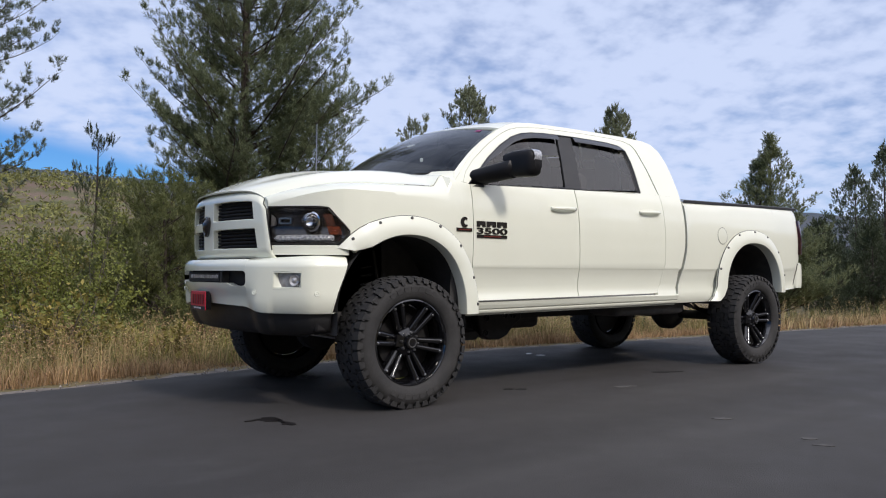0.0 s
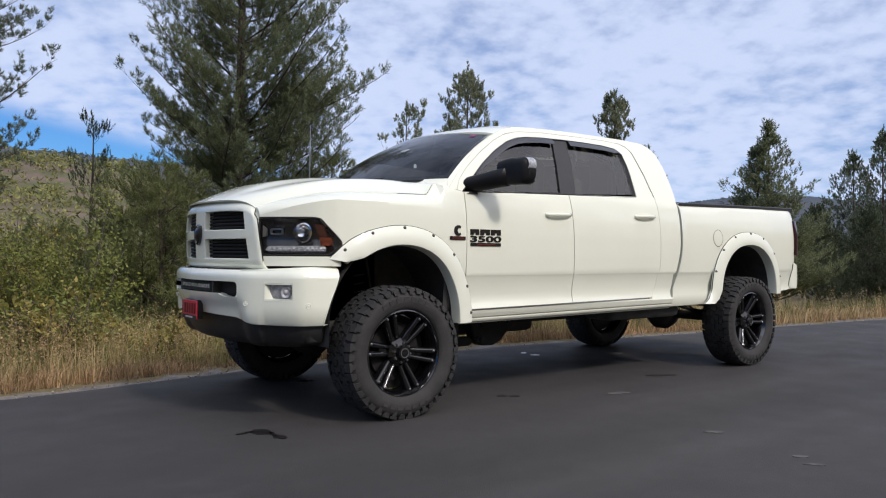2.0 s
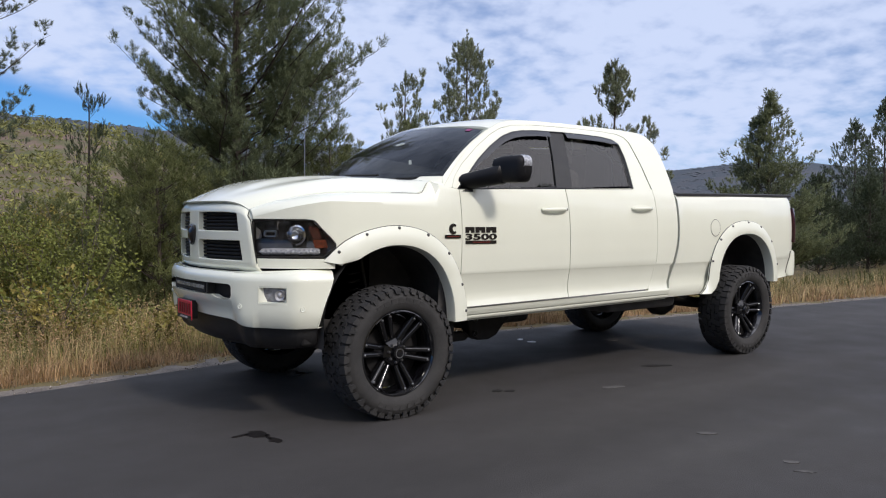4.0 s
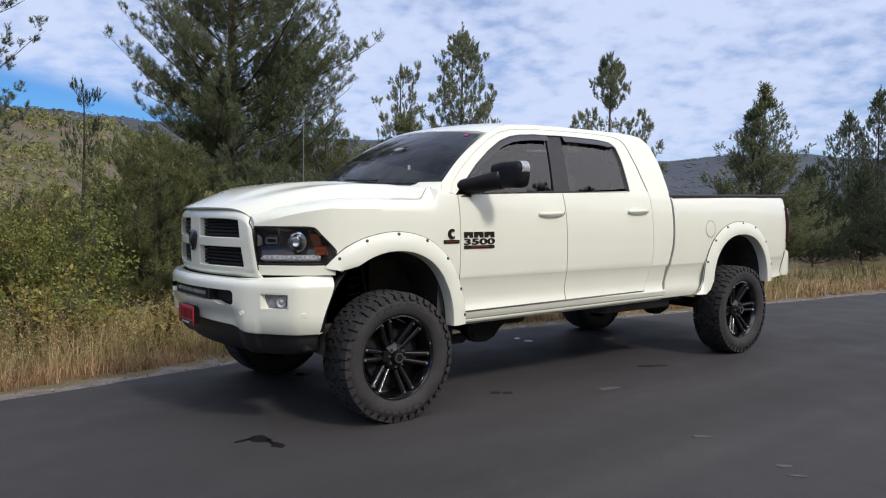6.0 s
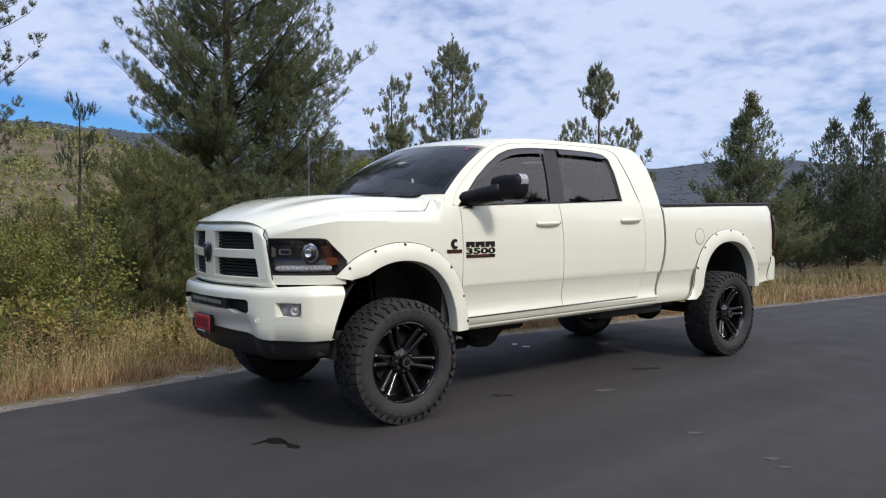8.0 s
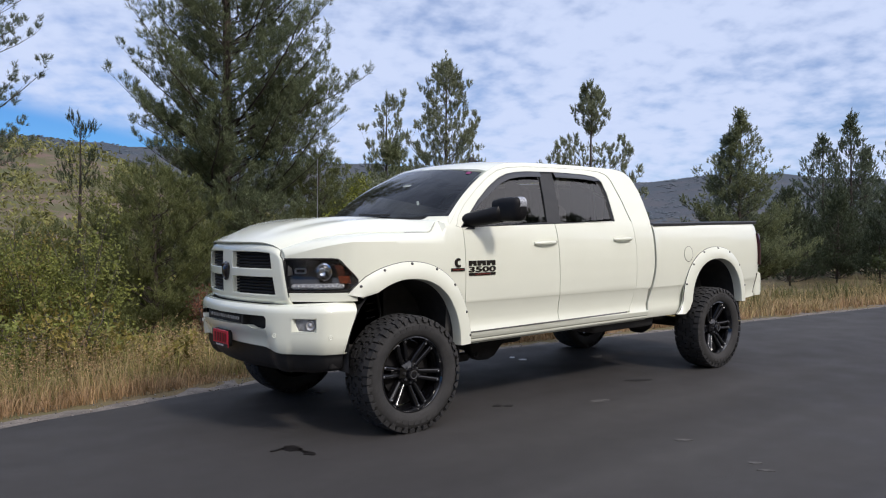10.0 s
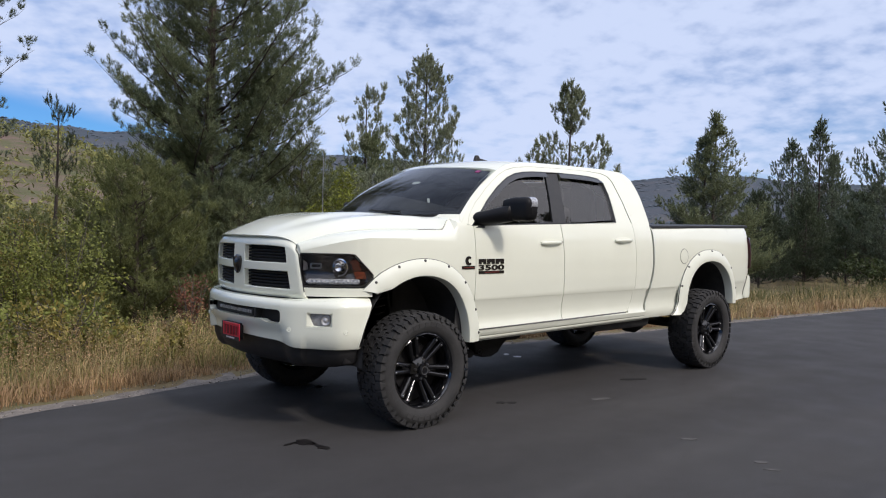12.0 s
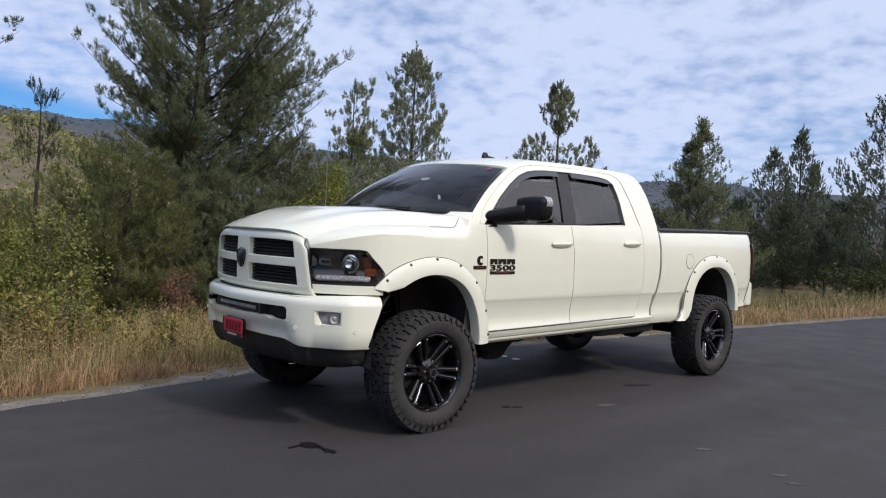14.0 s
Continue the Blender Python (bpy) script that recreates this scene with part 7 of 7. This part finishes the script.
# dark brush under the far pines
for i in range(15):
    px = 37 + 1.9 * i + rq.uniform(-0.6, 0.6)
    py = edge(px) + rq.uniform(9, 15)
    shrub("dark leafy brush under the far pines", px, py, ground_z(px, py) + rq.uniform(1.6, 2.6), rq.uniform(1.5, 2.1), 370 + i, leaves=900, size=0.10, material=LEAF_C, stems=9)
rs = random.Random(5)
mats = (LEAF_A, LEAF_B, LEAF_C, LEAF_A)
names = ("olive-green leafy shrub on the bank", "yellowing leafy shrub on the bank", "dark leafy shrub on the bank", "olive-green leafy shrub on the bank")
for i in range(64):
    px = -3.6 + 7.6 * rs.random() + (0.0 if i < 52 else 5.0)
    py = edge(px) + 1.35 + 7.4 * rs.random() ** 1.2
    k = rs.choice((0, 0, 1, 1, 2, 3))
    if noise.noise(Vector((px * 0.75, py * 0.75, 2.2))) < -0.12 or (0.2 < px < 4.2 and py > edge(px) + 3.4):
        continue
    hgt = (0.45 + 0.70 * rs.random() ** 1.5 + 0.06 * (py - 4)) * (1.0 if px < 0 else 0.85)
    shrub(names[k], px, py, ground_z(px, py) + hgt, 0.40 + 0.55 * rs.random(), 100 + i, leaves=800 + int(900 * rs.random()), size=0.024 + 0.012 * rs.random(), material=mats[k], stems=9 + i % 4)
for i in range(90):
    px = -6.5 + 14 * rs.random()
    py = 11.5 + 30 * rs.random() ** 1.3
    k = rs.choice((0, 0, 2, 1))
    shrub(names[k], px, py, ground_z(px, py) + 1.1 + 1.5 * rs.random(), 0.9 + 0.9 * rs.random(), 200 + i, leaves=720, size=0.062, material=mats[k], stems=8)


def grass(name, label, n, x_lo, x_hi, d_lo, d_hi, h_lo, h_hi, width, material, seed, power=1.0, clump=0.0):
    rng = np.random.default_rng(seed)
    x = rng.uniform(x_lo, x_hi, n)
    d = d_lo + (d_hi - d_lo) * rng.uniform(0, 1, n) ** power
    if clump:
        keep = np.array([noise.noise(Vector((a * 1.1, b * 1.3, seed))) + rng.uniform(-0.5, 0.5) > clump - 0.5 for a, b in zip(x, d)])
        x, d = x[keep], d[keep]
        n = len(x)
    y = np.array([edge(v) for v in x]) + d
    z = np.array([ground_z(a, b) for a, b in zip(x, y)]) - 0.02
    h = rng.uniform(h_lo, h_hi, n) * (0.6 + 0.4 * np.minimum(1, d / max(0.01, d_lo + 0.7)))
    h = h * np.array([0.5 + 0.95 * min(1.0, max(0.0, noise.noise(Vector((p * 0.8, q * 0.9, seed + 3))) + 0.5)) for p, q in zip(x, d)])
    # blades stand in tufts and lean away from each tuft's middle
    n_t = max(1, n // 16)
    own = rng.integers(0, n_t, n)
    cx, cy = x[own], y[own]
    off = rng.normal(size=(n, 2)) * 0.035
    loose = rng.uniform(0, 1, n) < 0.45
    h = np.where(loose, h, h[own] * rng.uniform(0.55, 1.15, n))
    x, y = np.where(loose, x, cx + off[:, 0]), np.where(loose, y, cy + off[:, 1])
    z = np.where(loose, z, z[own])
    a = np.where(loose, rng.uniform(0, 6.283, n), np.arctan2(off[:, 1], off[:, 0]))
    lean = h * rng.uniform(0.08, 1.0, n)
    b = np.stack([x, y, z], 1)
    dv = np.stack([np.cos(a), np.sin(a), np.zeros(n)], 1)
    pv = np.stack([-np.sin(a + 0.7), np.cos(a + 0.7), np.zeros(n)], 1) * (width * rng.uniform(0.6, 1.3, n))[:, None]
    up = np.array([0, 0, 1.0])
    m = b + dv * (lean * 0.3)[:, None] + up * (h * 0.6)[:, None]
    t = b + dv * lean[:, None] + up * (h * 0.97 - lean * 0.30)[:, None]
    v = np.stack([b - pv, b + pv, m - pv * 0.7, m + pv * 0.7, t], 1).reshape(-1, 3)
    k = np.arange(n)[:, None] * 5
    f = np.concatenate([k + np.array([[0, 1, 3]]), k + np.array([[0, 3, 2]]), k + np.array([[2, 3, 4]])])
    ob = fast_mesh(name, v, f, material)
    return tagged(ob, label, "grass", kind="stuff")


grass("dry_grass", "dry yellow grass along the road edge", 17000, -7, 9, 0.70, 2.7, 0.12, 0.50, 0.0036, DRY, 51, 1.2, 0.5)
grass("rusty_grass", "rusty short grass along the road edge", 30000, -7, 9, 0.45, 2.4, 0.04, 0.24, 0.0038, DRY_B, 52, 1.6)
grass("green_weeds", "green weeds on the bank", 14000, -7, 9, 1.3, 6.5, 0.20, 0.50, 0.006, GREEN_GRASS, 53, 1.0, 0.4)
grass("dry_grass", "dry yellow grass along the far road edge", 30000, 9, 45, 0.5, 4.5, 0.12, 0.40, 0.007, DRY, 54, 1.3, 0.3)
grass("rusty_grass", "rusty short grass along the far road edge", 9000, 9, 40, 0.4, 3.5, 0.1, 0.3, 0.008, DRY_B, 55, 1.5)
grass("green_weeds", "green weeds among dry grass far along the road", 9000, 9, 45, 1.5, 9, 0.3, 0.7, 0.010, GREEN_GRASS, 56, 1.0, 0.4)
grass("bank_grass", "thin dry grass lower on the bank", 20000, -9, 22, 4.5, 16, 0.25, 0.6, 0.009, DRY, 57, 1.0, 0.45)

grass("green_weeds", "yellow-green weeds along the road edge", 15000, -7, 9, 0.75, 2.9, 0.14, 0.46, 0.0045, WEED, 58, 1.0, 0.5)


def weed_stalks(name, label, n, x_lo, x_hi, d_lo, d_hi, material, seed):
    """Upright stems with small leaves and ragged seed heads."""
    rng = np.random.default_rng(seed)
    x = rng.uniform(x_lo, x_hi, n)
    d = rng.uniform(d_lo, d_hi, n)
    y = np.array([edge(v) for v in x]) + d
    z = np.array([ground_z(a, b) for a, b in zip(x, y)])
    h = rng.uniform(0.28, 0.72, n) * (0.6 + 0.4 * np.minimum(1, (d - d_lo) / 0.8))
    lean = rng.normal(size=(n, 2)) * 0.14
    base = np.stack([x, y, z], 1)
    top = base + np.stack([lean[:, 0] * h, lean[:, 1] * h, h], 1)
    side_v = np.stack([np.ones(n), np.zeros(n), np.zeros(n)], 1) * 0.0025
    v = [np.stack([base - side_v, base + side_v, top], 1).reshape(-1, 3)]
    m = 16
    u = rng.uniform(0.25, 1.02, (n, m, 1)) ** 0.6
    p = base[:, None, :] + (top - base)[:, None, :] * u + rng.normal(size=(n, m, 3)) * (0.012 + 0.022 * (1 - u))
    a = unit(rng.normal(size=(n, m, 3))) * rng.uniform(0.007, 0.017, (n, m, 1))
    b = unit(np.cross(a, rng.normal(size=(n, m, 3)))) * 0.006
    v.append(np.stack([p - b, p + b, p + a * 1.6], 2).reshape(-1, 3))
    v = np.concatenate(v)
    return tagged(fast_mesh(name, v, np.arange(len(v)).reshape(-1, 3), material), label, "weeds", kind="stuff")


weed_stalks("weed_stalks", "dry seeding weed stalks along the road edge", 1500, -7, 9, 0.8, 2.8, DRY, 81)
weed_stalks("weed_stalks", "yellow-green weed stalks along the road edge", 1700, -7, 9, 0.9, 3.2, WEED, 82)
weed_stalks("weed_stalks", "rusty weed stalks along the road edge", 900, -7, 9, 0.7, 2.4, DRY_B, 83)
weed_stalks("weed_stalks", "dry weed stalks far along the road edge", 700, 9, 30, 0.8, 3.5, DRY, 84)

# loose stones on the shoulder
rng = np.random.default_rng(8)
vv, ff = [], []
for i in range(1500):
    x = rng.uniform(-6, 18)
    d = abs(rng.normal()) * 0.36 - 0.02
    s = rng.uniform(0.004, 0.014) * (1.4 if rng.uniform() < 0.1 else 1)
    c = np.array([x, edge(x) + d, ground_z(x, edge(x) + max(d, 0.01)) * 0 - 0.02 * (d > 0.06) - 0.03 * max(0, d)])
    k = len(vv)
    for q in ((1, 0, 0), (-0.5, 0.8, 0), (-0.5, -0.8, 0), (0.1, 0.1, 0.8), (0, 0, -0.6)):
        vv.append(c + np.array(q) * s * rng.uniform(0.7, 1.3, 3))
    ff += [(k, k + 1, k + 3), (k + 1, k + 2, k + 3), (k + 2, k, k + 3), (k + 1, k, k + 4), (k + 2, k + 1, k + 4), (k, k + 2, k + 4)]
tagged(fast_mesh("loose_stones", vv, ff, paint("pale_stone", (0.28, 0.245, 0.21), 0.9, c2=(0.17, 0.15, 0.13), scale=3, random_island=0.4)), "small pale stones scattered on the shoulder", "stones", kind="stuff")

# woods on the far slopes, with the blue haze of distance put into their colour
rng = np.random.default_rng(9)
vv, ff = [], []
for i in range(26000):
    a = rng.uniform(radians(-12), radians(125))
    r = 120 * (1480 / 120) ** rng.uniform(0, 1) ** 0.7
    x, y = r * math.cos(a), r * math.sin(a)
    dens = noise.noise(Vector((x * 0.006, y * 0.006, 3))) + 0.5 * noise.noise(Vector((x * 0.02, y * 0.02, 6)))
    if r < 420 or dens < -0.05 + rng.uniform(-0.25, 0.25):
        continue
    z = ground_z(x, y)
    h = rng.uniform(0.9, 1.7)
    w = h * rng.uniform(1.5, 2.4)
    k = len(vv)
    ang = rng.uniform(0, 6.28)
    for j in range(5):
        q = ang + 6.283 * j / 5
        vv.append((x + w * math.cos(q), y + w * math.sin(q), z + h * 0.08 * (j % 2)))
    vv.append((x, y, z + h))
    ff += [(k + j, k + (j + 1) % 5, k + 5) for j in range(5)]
# unseen woods on the added hillside across the road, for the side windows to reflect
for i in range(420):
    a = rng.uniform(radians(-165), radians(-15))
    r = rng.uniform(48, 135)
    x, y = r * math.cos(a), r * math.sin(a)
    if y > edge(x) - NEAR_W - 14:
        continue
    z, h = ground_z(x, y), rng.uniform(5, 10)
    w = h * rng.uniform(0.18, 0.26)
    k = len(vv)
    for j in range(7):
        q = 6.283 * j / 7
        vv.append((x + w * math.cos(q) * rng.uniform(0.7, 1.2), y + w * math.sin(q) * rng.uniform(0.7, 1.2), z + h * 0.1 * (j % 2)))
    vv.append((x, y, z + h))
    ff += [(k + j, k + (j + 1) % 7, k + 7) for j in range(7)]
tagged(fast_mesh("far_woods", vv, ff, leaf_mat("hazed_conifer_woods", (0.064, 0.078, 0.090), (0.058, 0.072, 0.084), 0.15, trans=0)), "conifer woods on the far slopes, coloured with blue haze", "woods", kind="stuff")
# scattered brush on the near slope
vv, ff = [], []
for i in range(2000):
    a = rng.uniform(radians(52), radians(104))
    r = 45 * (330 / 45) ** rng.uniform(0, 1)
    x, y = r * math.cos(a), r * math.sin(a)
    z = ground_z(x, y)
    s = rng.uniform(0.6, 1.5) * (0.6 + r / 110)
    c = rng.normal(size=(26, 3)) * np.array([s * 0.5, s * 0.5, s * 0.30]) + np.array([x, y, z + s * 0.5])
    u1, u2 = unit(rng.normal(size=(26, 3))) * s * 0.26, unit(rng.normal(size=(26, 3))) * s * 0.20
    k = len(vv)
    vv.extend(np.stack([c - u1, c + u2, c + u1], 1).reshape(-1, 3))
    ff.extend((np.arange(78) + k).reshape(-1, 3))
tagged(fast_mesh("slope_brush", vv, ff, leaf_mat("slope_brush_leaves", (0.235, 0.225, 0.070), (0.145, 0.148, 0.055), 0.5)), "yellow-green brush scattered over the brown slope", "brush", kind="stuff")
